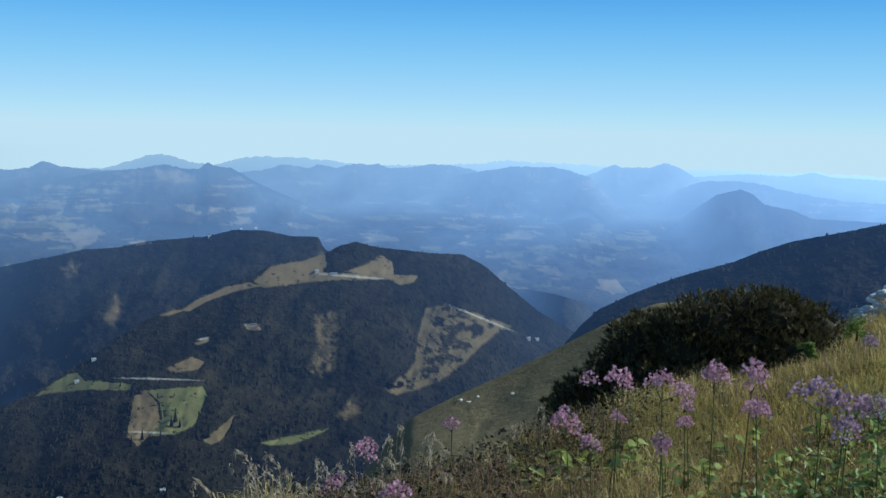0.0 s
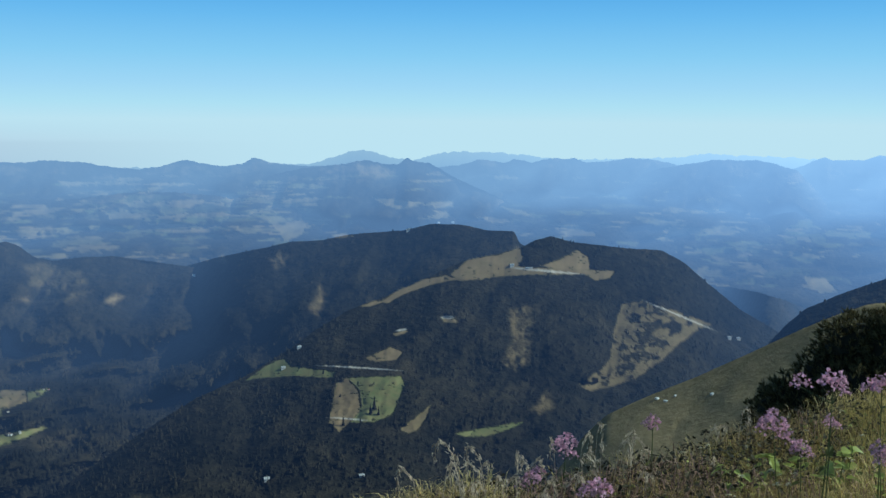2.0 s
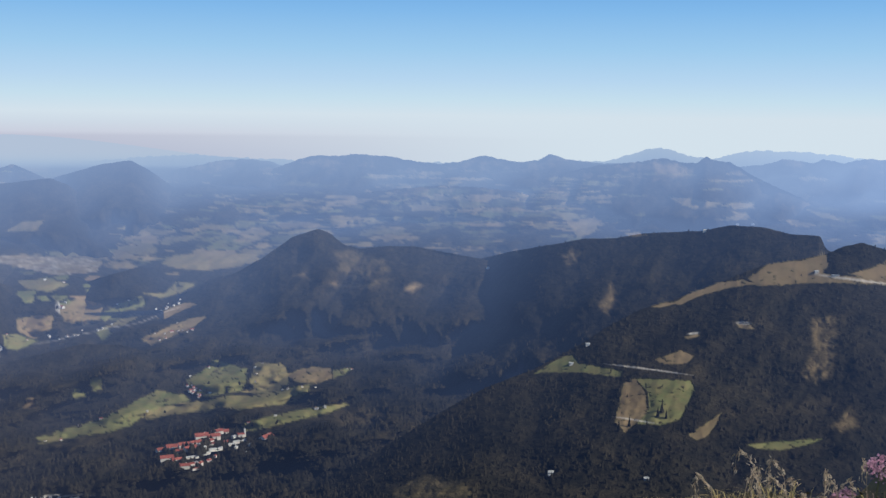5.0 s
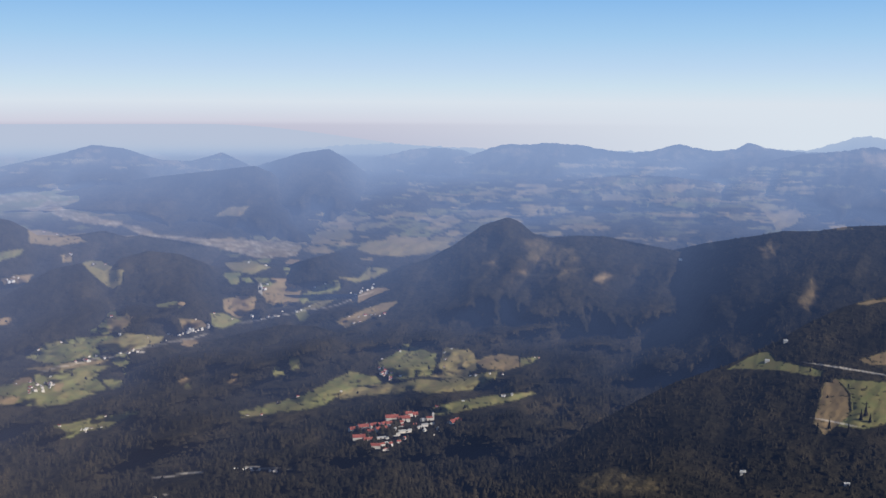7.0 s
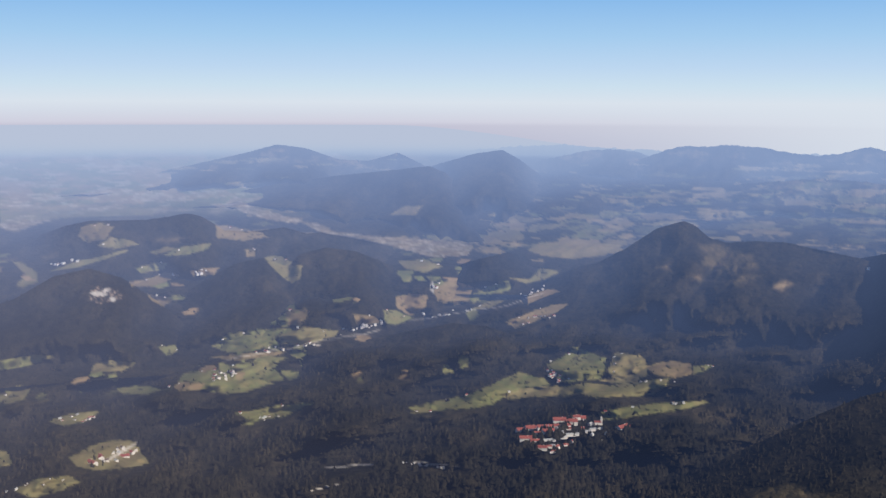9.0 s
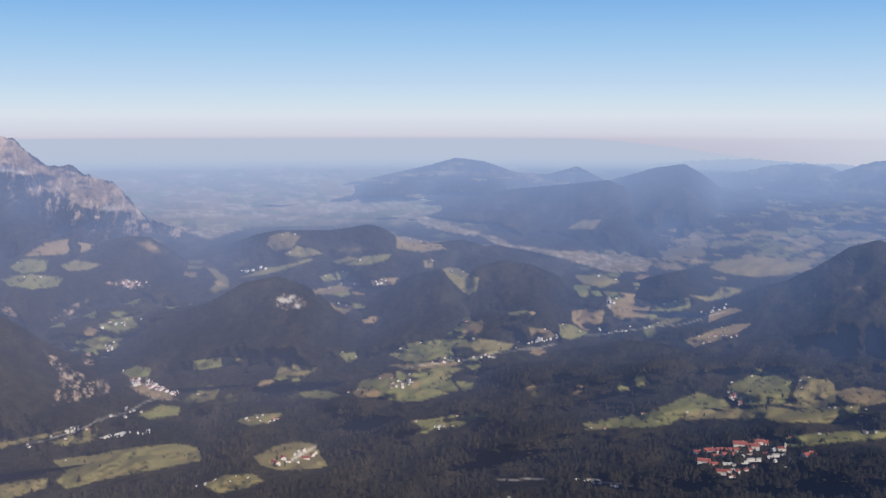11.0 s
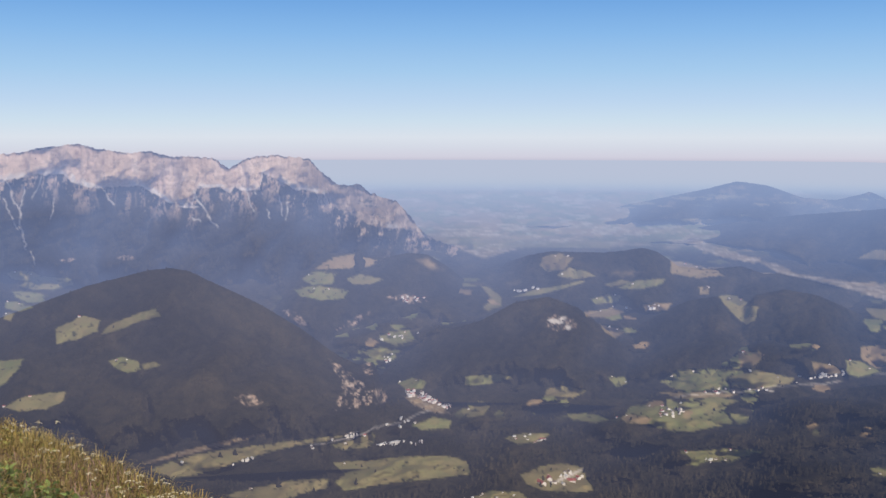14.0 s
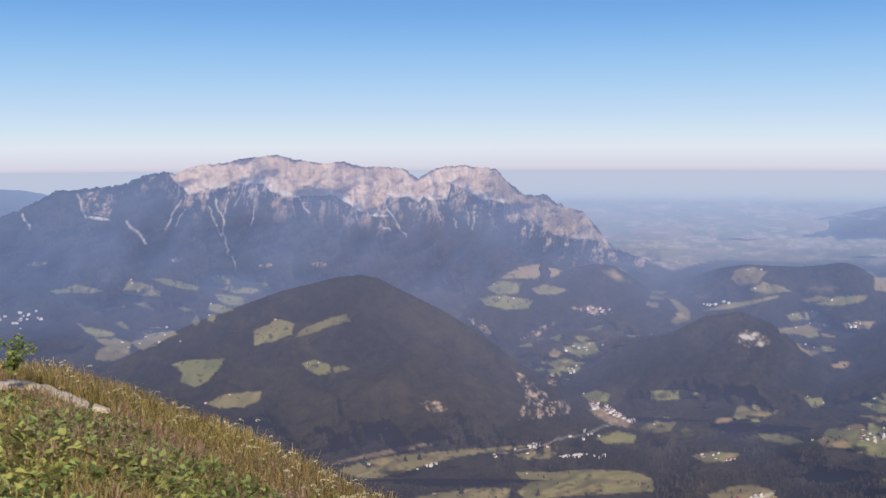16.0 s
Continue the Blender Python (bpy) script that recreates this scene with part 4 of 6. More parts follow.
def farmed(A, E, C):
    """Long fields and hedges of the far valleys, too many to name."""
    dense = 0.10 * smooth(108, 100, A) * smooth(-9.2, -8.0, E)
    for a, e, w, h, d in FARMS:
        dense = dense + 0.42 * d * np.exp(-(((A - a) / w) ** 2 + ((E - e) / h) ** 2) ** 1.5)
    dense = np.clip(dense, 0, 0.75) * smooth(-2.6, -3.2, E)
    for wide, tall, cut, seed in ((0.42, 17, 0.8, 51), (0.95, 34, 0.55, 55)):
        border, who = cells(A * wide + 0.7 * fbm(A * 0.7, E * 2, 4, seed + 11), tall * np.log(-E) + 0.9 * fbm(A * 0.6, E * 2.5, 4, seed + 12), seed)
        inside = smooth(0.02, 0.30, border + 0.22 * fbm(A * 3, E * 8, 3, seed + 13)) * (who < dense * cut)
        C[..., 0] = np.maximum(C[..., 0], inside * (0.22 + 0.36 * (who * 37 % 1)))
        C[..., 1] = np.maximum(C[..., 1], inside * np.clip(1.1 * (who * 53 % 1) - 0.25, 0, 0.6))
    return C


# ---- the ground: one sheet from the meadow underfoot to the horizon ----
def wrapped(table, az):
    t = np.array(table)
    return np.interp(az, np.concatenate([t[:, 0], t[:1, 0] + 360]), np.concatenate([t[:, 1], t[:1, 1]]))


BRINK_R = ((-23.4, -8.03), (-20.4, -9.88), (-17.3, -11.75), (-11.8, -13.90), (-7.2, -15.75), (-4.1, -17.10), (-1.0, -18.50), (4.8, -20.30), (11.7, -21.70),)
BRINK_L = ((81.2, -19.02), (84.3, -17.90), (87.5, -16.64), (90.6, -15.42), (93.7, -14.29), (96.6, -13.38), (99.5, -12.30), (102.3, -11.08), (105.0, -10.50),)
BRINK = tuple((a, e - 0.8) for a, e in BRINK_R) + ((25.0, -26.0), (50.0, -28.0), (70.0, -25.0)) + tuple((a, e - 0.8 - 2.1 * min(max((99.5 - a) / 13, 0), 1)) for a, e in BRINK_L) \
    + ((130.0, -8.0), (200.0, -4.0), (300.0, -4.0))
REACH = ((-23.4, 15.0), (-12.0, 10.0), (0.0, 6.5), (10.0, 5.0), (40.0, 4.0), (70.0, 4.4), (81.0, 5.5), (90.0, 8.0), (105.0, 14.0), (200.0, 24.0), (300.0, 20.0))
EYE = 1.62


def meadow_height(az, r):
    """Height of the near meadow at an azimuth and a distance."""
    rb, eb = wrapped(REACH, az), wrapped(BRINK, az)
    zb = rb * np.tan(np.radians(eb))
    s = np.clip(r / rb, 0, 1)
    bumps = 0.05 * fbm(r * np.cos(np.radians(az)) * 0.8 + 40, r * np.sin(np.radians(az)) * 0.8 + 40, 3, 21) * np.clip(r - 1, 0, 1)
    return -EYE + (zb + EYE) * s ** 1.05 + bumps


def ground():
    az = np.concatenate([np.arange(-30, 112, 0.10), np.arange(112, 330, 2.0)])
    tabe, tabr = np.array(FLOOR).T
    s = np.concatenate([[0.0008], np.linspace(0.02, 1, 48)])[:, None]
    rb, eb = wrapped(REACH, az)[None], wrapped(BRINK, az)[None]
    near = s * rb
    nx, ny, nz = -np.sin(np.radians(az)) * near, np.cos(np.radians(az)) * near, meadow_height(az[None] + 0 * near, near)
    brink_el = np.degrees(np.arctan2(nz[-1], near[-1]))[None]
    k = np.linspace(0, 1, 32)[1:, None]
    r2 = rb * (1578 / rb) ** k
    dip = brink_el - (34 + brink_el) * smooth(0, 0.35, k) + (34 - 23.0) * smooth(0.35, 1, k)
    mx, my, mz = polar(az[None] + 0 * k, dip, r2)
    rim = -2.7 + 1.45 * smooth(34, 50, az)
    e = np.linspace(0, 1, 240)[:, None]
    A, E = az[None] + 0 * e, -22.95 + (rim[None] + 22.95) * e
    R = np.interp(E, tabe, tabr)
    rise = fbm(A * 0.22 + 0.15 * E, E * 0.6 + 0.05 * A, 5, 31, 0.5)
    R = R * (1 + ((0.028 + 0.067 * smooth(-8.5, -11, E)) * smooth(-1.8, -6, E) + 0.03 * smooth(-2.2, -3.5, E) * smooth(-9, -6, E) * smooth(46, 38, A)) * rise)
    fx, fy, fz = polar(A, E, R)
    C0 = np.zeros((len(s) + len(k), len(az), 4))
    C0[..., 0] = 1 - smooth(0.1, 0.4, fbm(np.repeat(az[None] * 0.3, len(C0), 0), np.arange(len(C0))[:, None] * 0.2 + 0 * az[None], 3, 5))
    C0[len(s) + 14:] = 0
    C = np.maximum(cover_of(A, E, NEAR), cover_of(A, E, FAR))
    C = farmed(A, E, C)
    border, who = cells(A * 1.2 + 0.3 * fbm(A, E * 2, 3, 66), 28 * np.log(-E) + 0.4 * fbm(A, E * 3, 3, 67), 71)
    near_valley = smooth(-15.5, -14.5, E) * smooth(-7.8, -9.0, E) * smooth(43, 46, A) * smooth(82, 76, A)
    C[..., 0] = np.maximum(C[..., 0], near_valley * smooth(0.10, 0.22, border) * (who < 0.06 + 0.30 * smooth(-0.1, 0.2, fbm(A * 0.25, E * 0.5, 3, 68))))
    C[..., 1] = np.maximum(C[..., 1], near_valley * smooth(0.10, 0.22, border) * (who > 0.955))
    plain = smooth(42, 56, A) * smooth(-6.5, -5, E)
    C[..., 0] = np.maximum(C[..., 0], plain * 0.75)
    C[..., 1] = np.maximum(C[..., 1], plain * 0.8 * smooth(-0.2, 0.25, fbm(A * 0.9, E * 4, 4, 78, 0.6)))
    C[..., 3] = np.maximum(C[..., 3], plain * 0.22 * smooth(0.15, 0.4, fbm(A * 1.1, E * 5, 4, 77, 0.6)))
    ob = sheet("ground", np.vstack([nx, mx, fx]), np.vstack([ny, my, fy]), np.vstack([nz, mz, fz]), np.concatenate([C0, C]), LAND, wrap=True)
    tagged(ob, "grassy alpine ground falling to wooded valleys and a hazy plain", "ground", kind="structure")
    SURFACES.append((az, E, R))
    near_rows = len(s) + 10
    ob.data.materials.append(MEADOW)
    span = np.zeros(len(ob.data.polygons), dtype=np.int32)
    span[:near_rows * len(az)] = 1
    ob.data.polygons.foreach_set("material_index", span)
    return np.stack([fx, fy, fz], -1), C, A, E


FIELD, FIELD_C, FIELD_A, FIELD_E = ground()
pick = (FIELD_A[0] > -5) & (FIELD_A[0] < 105)
low = FIELD_E[:, 0] < -10.5
forest("forest", spread(FIELD[low][:, pick], FIELD_C[low][:, pick], 34000), 14.0, "dark mixed forest on the valley floor")

ROCK_FOOT = ((72.5, -5.51), (72.8, -5.20), (73.6, -5.00), (74.8, -5.07), (76.0, -4.52), (77.5, -3.78), (77.7, -3.29), (78.2, -3.04), (79.5, -2.85), (80.5, -2.29),
     (81.2, -1.98), (81.4, -2.85), (82.2, -2.91), (82.7, -2.72), (83.0, -3.03), (83.5, -2.66), (84.7, -2.80), (85.0, -3.76), (85.6, -3.63), (86.4, -3.35),
     (87.5, -2.63), (88.9, -2.62), (89.6, -2.67), (91.0, -2.35), (91.4, -1.95), (92.5, -1.94), (94.0, -2.14), (95.3, -2.46), (96.2, -1.52), (96.6, -0.68),
     (97.4, -0.82), (98.7, -1.11),)


def massif_relief(A, E):
    """Buttresses, ribs and gullies that run down the face."""
    bend = 0.35 * fbm(A * 0.5, E * 0.8, 3, 91)
    return 0.014 * (1 - 2 * np.abs(fbm(A * 0.55 + bend, E * 0.18, 3, 92))) + 0.007 * (1 - 2 * np.abs(fbm(A * 1.7 + 2 * bend, E * 0.35, 3, 93))) + 0.003 * fbm(A * 5, E * 2.5, 4, 94, 0.7)


def massif_cover(A, E, v, C):
    """Bare rock above a zigzag line, woods below it, pale scree along the rock's foot, ledges of dwarf pine in the walls."""
    pts = np.array(ROCK_FOOT)
    line = np.interp(A, pts[:, 0], pts[:, 1]) + 0.16 * fbm(A * 3.0, E * 1.2, 4, 41, 0.7)
    bare = smooth(-0.05, 0.05, E - line)
    foot = smooth(0.42, 0.05, E - line) * bare * smooth(-0.2, 0.2, fbm(A * 1.3, E * 0.6, 4, 46, 0.6))
    ledge = smooth(0.18, 0.40, fbm(A * 1.6 + 0.8 * E, E * 3.2, 5, 49, 0.62)) * bare * 0.30
    turf = 0.75 * smooth(0.984, 0.994, v) * smooth(-0.05, 0.15, fbm(A * 2.6, A * 0, 4, 50, 0.6))
    torn = smooth(0.03, 0.26, fbm(A * 3.0 + 0.5 * E, E * 1.3, 5, 44, 0.7)) * smooth(1.9, 0.2, line - E) * smooth(pts[-1, 0] + 4, pts[-1, 0] - 2, A) * 0.6
    gully = smooth(0.11, 0.03, np.abs(fbm(A * 1.5 + 0.25 * fbm(A, E * 2, 3, 47), E * 0.16, 2, 48))) * smooth(1.3, 0.1, line - E) * smooth(-0.1, 0.3, fbm(A * 1.1, E * 0.5, 3, 51)) * 0.6
    worn = 1 - 0.6 * smooth(pts[9, 0], pts[5, 0], A)
    C[..., 2] = np.clip(np.maximum(np.maximum(bare * 0.93 * worn - ledge - turf, np.maximum(torn, gully)), C[..., 2]), 0, 1)
    C[..., 3] = np.maximum(C[..., 3], foot * 0.8)
    return C


hill("limestone_massif", ((68.8, -6.81), (70.3, -6.15), (71.9, -5.65), (72.6, -5.20), (73.4, -4.13), (74.0, -3.52), (75.4, -3.07), (76.0, -2.61), (77.1, -2.61), (78.2, -1.83),
     (78.7, -1.16), (80.7, -1.00), (82.0, -1.15), (83.0, -1.70), (83.9, -1.11), (86.1, -1.04), (87.0, -0.82), (88.5, -0.84), (90.0, -0.56), (90.6, -0.35),
     (92.1, -0.55), (93.3, -0.82), (95.1, -0.99), (96.0, -1.37), (96.7, -1.27), (97.7, -1.47), (98.7, -1.93), (99.7, -2.04), (102.1, -2.23),
     (103.3, -2.93), (104.7, -3.47), (106.0, -4.13), (107.8, -5.18),), 2700, 3050, -9.5, MASSIF,
     label="pale limestone massif with scree gullies above dark woods", category="mountain", mat=ROCKY, jag=0.12, spur=0.06, step=0.05, shape=0.9,
     rock=massif_cover, carve=massif_relief, trees=5000, tall=14.0)


def far_cover(A, E, v, C):
    """Farms on the lower slopes and bare brown tops."""
    C = farmed(A, E, C)
    C[..., 1] = np.maximum(C[..., 1], 0.4 * smooth(0.10, 0.45, fbm(A * 1.1 + 5, E * 2.2, 4, 82, 0.6)) * smooth(0.45, 0.8, v))
    return C


hill("far_range", ((-30.0, -1.85), (-23.0, -1.85), (-20.3, -1.83), (-19.6, -1.68), (-19.0, -1.88), (-15.3, -1.76), (-10.3, -1.88), (-7.9, -1.71), (-5.5, -1.65), (-3.3, -1.58),
     (-2.1, -1.80), (4.1, -2.05), (6.1, -1.82), (7.5, -1.66), (9.6, -1.64), (10.9, -1.72), (11.7, -1.95), (12.3, -2.15), (13.4, -2.02), (14.4, -1.71), (15.1, -1.58), (15.5, -1.61),
     (16.2, -1.86), (17.7, -2.35), (23.2, -2.55), (31.8, -2.6), (35.5, -2.5), (37.9, -2.40), (40.0, -2.25), (42.9, -2.40), (45.7, -2.65), (48.4, -2.85)), 3560, 4000, -4.0,
     label="palest mountain range on the horizon in haze", category="mountains", mat=LAND_FAR, jag=0.11, spur=0.012, step=0.12, back=0.003)
hill("mountain", ((100.3, -3.6), (101.5, -2.75), (102.5, -2.35), (103.6, -2.12), (105.5, -2.0), (108.0, -1.9), (112.0, -2.3)), 3100, 3450, -5.0,
     label="dark blue mountain behind the limestone massif", category="mountain", mat=LAND_FAR, jag=0.03, spur=0.02, back=0.03)
FAR_LOOK = dict(category="mountains", mat=LAND_FAR, jag=0.07, back=0.03, shape=0.8, step=0.09, rock=far_cover)
hill("far_range", ((-27.7, -2.05), (-23.1, -2.05), (-20.4, -1.98), (-19.6, -1.76), (-18.5, -2.02), (-16.5, -1.95), (-14.2, -2.13), (-12.4, -2.3), (-10.0, -2.6)), 3480, 3740, -4.0,
     spur=0.02, label="pale blue mountain range in morning haze", **FAR_LOOK)
hill("far_range", ((-5.5, -3.3), (-4.3, -2.97), (-2.7, -2.40), (-1.5, -2.09), (-0.5, -1.92), (0.7, -1.86), (1.3, -2.03), (2.9, -2.15), (3.5, -1.92), (4.0, -1.98), (4.5, -1.91), (5.9, -2.18),
     (6.8, -2.01), (7.3, -2.24), (8.7, -2.05), (9.6, -2.34), (11.5, -2.6), (13.5, -3.1)), 3440, 3580, -4.6,
     spur=0.03, label="long blue mountain range with sharp summits", **FAR_LOOK)
hill("far_range", ((14.0, -2.9), (16.2, -2.48), (18.3, -2.48), (20.1, -2.30), (20.9, -2.04), (21.6, -2.39), (22.6, -2.50), (23.8, -2.33), (24.6, -2.16), (25.6, -2.48), (26.9, -2.68),
     (28.4, -2.52), (29.7, -2.29), (31.5, -2.18), (32.5, -2.28), (33.7, -2.26), (34.6, -2.48), (35.5, -2.83), (36.7, -3.20), (38.5, -3.81), (40.6, -4.40)), 3330, 3540, -5.0,
     spur=0.03, label="broad blue mountain range with a wooded flank", **FAR_LOOK)
hill("far_range", ((33.7, -3.40), (35.2, -2.95), (36.1, -2.62), (37.3, -2.47), (38.8, -2.57), (40.3, -2.90), (42.0, -3.20), (43.5, -3.79)), 3420, 3640, -4.5,
     spur=0.02, label="hazy blue mountain behind the valley", **FAR_LOOK)
hill("far_range", ((-15.4, -3.07), (-13.9, -2.38), (-12.9, -1.78), (-12.1, -1.47), (-11.2, -1.77), (-9.7, -1.78), (-9.3, -1.67), (-7.9, -2.29), (-6.1, -2.92)), 3420, 3620, -4.6,
     spur=0.025, label="pale blue mountain with a blunt summit in haze", **FAR_LOOK)
hill("far_range", ((-26.5, -3.29), (-23.1, -3.24), (-20.8, -3.15), (-18.5, -2.80), (-16.8, -2.43), (-15.4, -2.33), (-13.9, -2.44), (-12.8, -2.87), (-11.5, -3.5)), 3300, 3480, -5.0,
     spur=0.02, label="pale blue ridge behind the horn in haze", **FAR_LOOK)
hill("far_range", ((-11.1, -4.91), (-9.8, -3.88), (-8.7, -3.00), (-8.1, -2.38), (-7.0, -2.07), (-6.2, -1.88), (-3.8, -1.91), (-2.7, -2.12), (-1.2, -2.37), (0.4, -2.93), (1.9, -3.58)), 3240, 3500, -5.4,
     spur=0.035, label="broad blue mountain with a rounded back", **FAR_LOOK)
hill("far_range", ((4.5, -5.4), (6.0, -4.9), (7.4, -4.2), (8.8, -3.6), (10.0, -3.06), (10.9, -2.55), (11.5, -2.27), (12.3, -2.20), (12.6, -1.97), (12.8, -2.09), (13.1, -2.37),
     (13.8, -2.36), (15.0, -2.14), (16.2, -2.38), (18.3, -2.60), (20.1, -3.01), (21.6, -3.65), (23.1, -4.45), (24.7, -5.16)), 3080, 3430, -6.2,
     spur=0.04, label="blue mountain with a small horn and a pale pasture", **FAR_LOOK)
hill("far_range", ((19.5, -5.3), (21.2, -4.50), (22.8, -4.10), (24.8, -3.90), (26.8, -3.83), (30.6, -4.21), (32.7, -4.65), (35.0, -5.3)), 3050, 3330, -6.2,
     spur=0.04, label="low blue upland strewn with fields and woods", **FAR_LOOK)
hill("wooded_hill", ((-9.6, -5.33), (-8.8, -4.84), (-8.0, -4.50), (-6.8, -4.75), (-5.6, -5.41)), 2900, 3120, -6.5, label="low blue wooded hill in the far valley", mat=LAND_FAR, spur=0.03, back=0.03)
hill("mountain", ((44.6, -4.58), (46.5, -4.03), (48.0, -3.30), (49.1, -2.75), (50.8, -3.21), (52.4, -3.12), (54.2, -2.51), (55.7, -2.32), (57.5, -2.80), (61.4, -3.64),
     (63.1, -4.13), (64.5, -4.45), (66.5, -4.75), (68.5, -4.88)), 3240, 3500, ((44.0, -5.2), (70.0, -4.92)),
     sink=(3.5, 3.0), label="broad blue wooded mountain above the plain", category="mountain", mat=LAND_FAR, jag=0.03, spur=0.03, back=0.04, rock=far_cover)
hill("mountain", ((39.6, -5.08), (41.2, -3.99), (42.5, -3.08), (43.4, -2.57), (44.9, -2.79), (47.1, -3.42), (49.3, -4.29),), 2960, 3420, -7.0,
     label="blue wooded mountain with a blunt top", category="mountain", mat=LAND_FAR, jag=0.03, spur=0.022, back=0.04)
hill("mountain", ((43.2, -8.1), (44.0, -7.22), (44.8, -5.78), (45.7, -4.55), (46.5, -3.85), (47.4, -3.48), (49.4, -3.71), (52.1, -3.97), (55.1, -4.36), (57.5, -4.77), (58.9, -5.15),
     (60.9, -5.50), (62.5, -5.58),), 2860, 3300, ((43.0, -8.2), (48.6, -7.55), (52.4, -6.95), (56.8, -5.95), (62.9, -5.65)), FAR, sink=(0, 2.0),
     label="blue wooded mountain dropping steeply to the valley", category="mountain", mat=LAND_FAR, jag=0.03, spur=0.022, back=0.04)
hill("mountain", ((-27.8, -4.19), (-23.2, -4.18), (-19.7, -4.16), (-18.6, -3.74), (-17.2, -3.51), (-16.7, -3.03), (-16.0, -2.76), (-14.8, -3.10), (-13.7, -3.89),
     (-12.6, -4.70), (-11.7, -5.04),), 2870, 3180, -8.0,
     label="isolated blue mountain with a rounded horn", category="mountain", mat=LAND_FAR, jag=0.03, spur=0.025, back=0.04)
hill("wooded_hill", ((-10.1, -10.45), (-9.2, -9.64), (-7.9, -9.18), (-6.3, -8.78), (-4.8, -8.59), (-3.8, -8.41),), 2300, 2480, -13.0,
     label="dark wooded spur running down to the valley", spur=0.04, trees=700)
hill("wooded_hill", ((47.8, -8.52), (49.4, -7.95), (51.2, -7.52), (53.4, -7.09), (54.2, -7.15), (55.3, -6.80), (57.2, -7.00), (58.6, -6.90), (59.3, -6.42), (59.9, -6.08), (60.6, -5.95), (61.4, -6.10), (62.6, -6.25), (64.0, -6.25), (65.5, -6.22), (66.7, -6.45), (67.9, -6.84), (68.8, -7.66), (69.2, -8.6),), 2680, 2860, -10.0, NEAR,
     label="wooded hill with meadows and farmsteads", spur=0.025, trees=1800)
hill("wooded_hill", ((68.6, -9.63), (69.5, -8.39), (71.1, -7.14), (72.3, -6.42), (73.5, -6.35), (74.8, -6.64), (76.3, -6.38), (77.8, -6.29), (80.2, -6.70), (81.4, -7.42),
     (82.3, -7.99),), 2570, 2900, -11.5, NEAR,
     label="wooded plateau hill with green meadows", spur=0.025, trees=2500)
hill("wooded_hill", ((41.2, -9.18), (41.9, -8.46), (43.0, -8.18), (45.1, -8.68), (47.2, -9.42), (47.8, -9.74),), 2640, 2720, -10.5,
     label="small wooded hill in the valley", spur=0.04, trees=700)
hill("wooded_hill", ((47.7, -11.27), (48.4, -10.07), (49.3, -9.02), (51.5, -8.14), (53.1, -7.92), (54.6, -8.28), (55.2, -8.97), (56.5, -8.42), (58.1, -8.73),
     (60.6, -10.06), (62.5, -11.59), (63.7, -12.64),), 2360, 2680, -13.5, NEAR,
     label="double-topped wooded hill beside the village", spur=0.030, trees=3500)
hill("wooded_hill", ((58.7, -13.61), (60.0, -12.53), (61.2, -11.45), (62.5, -10.35), (64.0, -9.25), (65.6, -8.70), (67.4, -9.03), (69.3, -10.05), (72.0, -10.85),
     (74.1, -12.24), (75.0, -13.07),), 2280, 2550, -14.5, NEAR,
     label="domed wooded hill with a white rock outcrop", spur=0.030, trees=3500)
hill("wooded_hill", ((38.8, -14.79), (39.8, -14.06), (41.0, -13.24), (42.9, -12.67), (44.2, -12.23), (46.1, -12.09), (48.0, -12.44), (49.9, -12.80), (52.4, -13.29),
     (54.3, -14.10), (55.9, -15.02), (57.0, -16.27),), 2200, 2440, -15.5,
     label="low wooded rise between the meadows of the valley", spur=0.035, trees=3000, sink=(2.5, 2.5))
hill("wooded_hill", ((72.6, -16.0), (73.4, -14.9), (74.2, -14.09), (74.9, -13.20), (75.3, -12.3), (76.1, -12.45), (77.1, -12.0), (78.0, -11.40), (79.3, -10.41), (81.5, -9.05), (82.7, -8.43),
     (84.3, -7.64), (85.2, -7.17), (86.1, -6.97), (87.4, -7.05), (88.6, -7.34), (90.5, -7.76), (92.7, -8.49), (95.2, -9.31), (99.0, -11.05), (100.2, -11.56), (102.3, -12.66), (105.0, -14.2),), 1900, 2430, -18.0, NEAR,
     label="large domed wooded hill with cliffs and clearings", spur=0.030, step=0.075, trees=9000)
hill("wooded_hill", ((19.9, -9.15), (22.8, -8.28), (24.6, -7.83), (26.4, -7.54), (28.2, -7.21), (29.8, -7.20), (31.3, -7.34), (32.2, -7.12), (33.0, -6.46), (33.6, -6.26),
     (35.0, -6.72), (36.6, -7.83), (38.1, -8.63), (39.4, -8.96), (40.6, -9.59), (41.9, -10.52),), 2330, 2720, -13.3, NEAR,
     sink=(0, 5), lean=6.0, label="dark wooded hill with a pointed summit", spur=0.030, trees=8000)
hill("wooded_ridge", ((1.9, -8.64), (4.7, -7.35), (6.4, -6.63), (6.7, -5.96), (8.1, -5.95), (9.6, -5.64), (11.2, -5.60), (12.7, -5.96), (15.9, -6.23), (17.3, -6.53),
     (19.0, -6.60), (20.0, -6.83), (22.9, -7.39), (24.6, -7.83), (26.4, -8.15), (28.8, -9.01),), 1900, 2430, -16.5, NEAR,
     sink=(0, 8), lean=13.0, label="long dark wooded ridge in shade", category="ridge", spur=0.030, trees=6000, step=0.1)
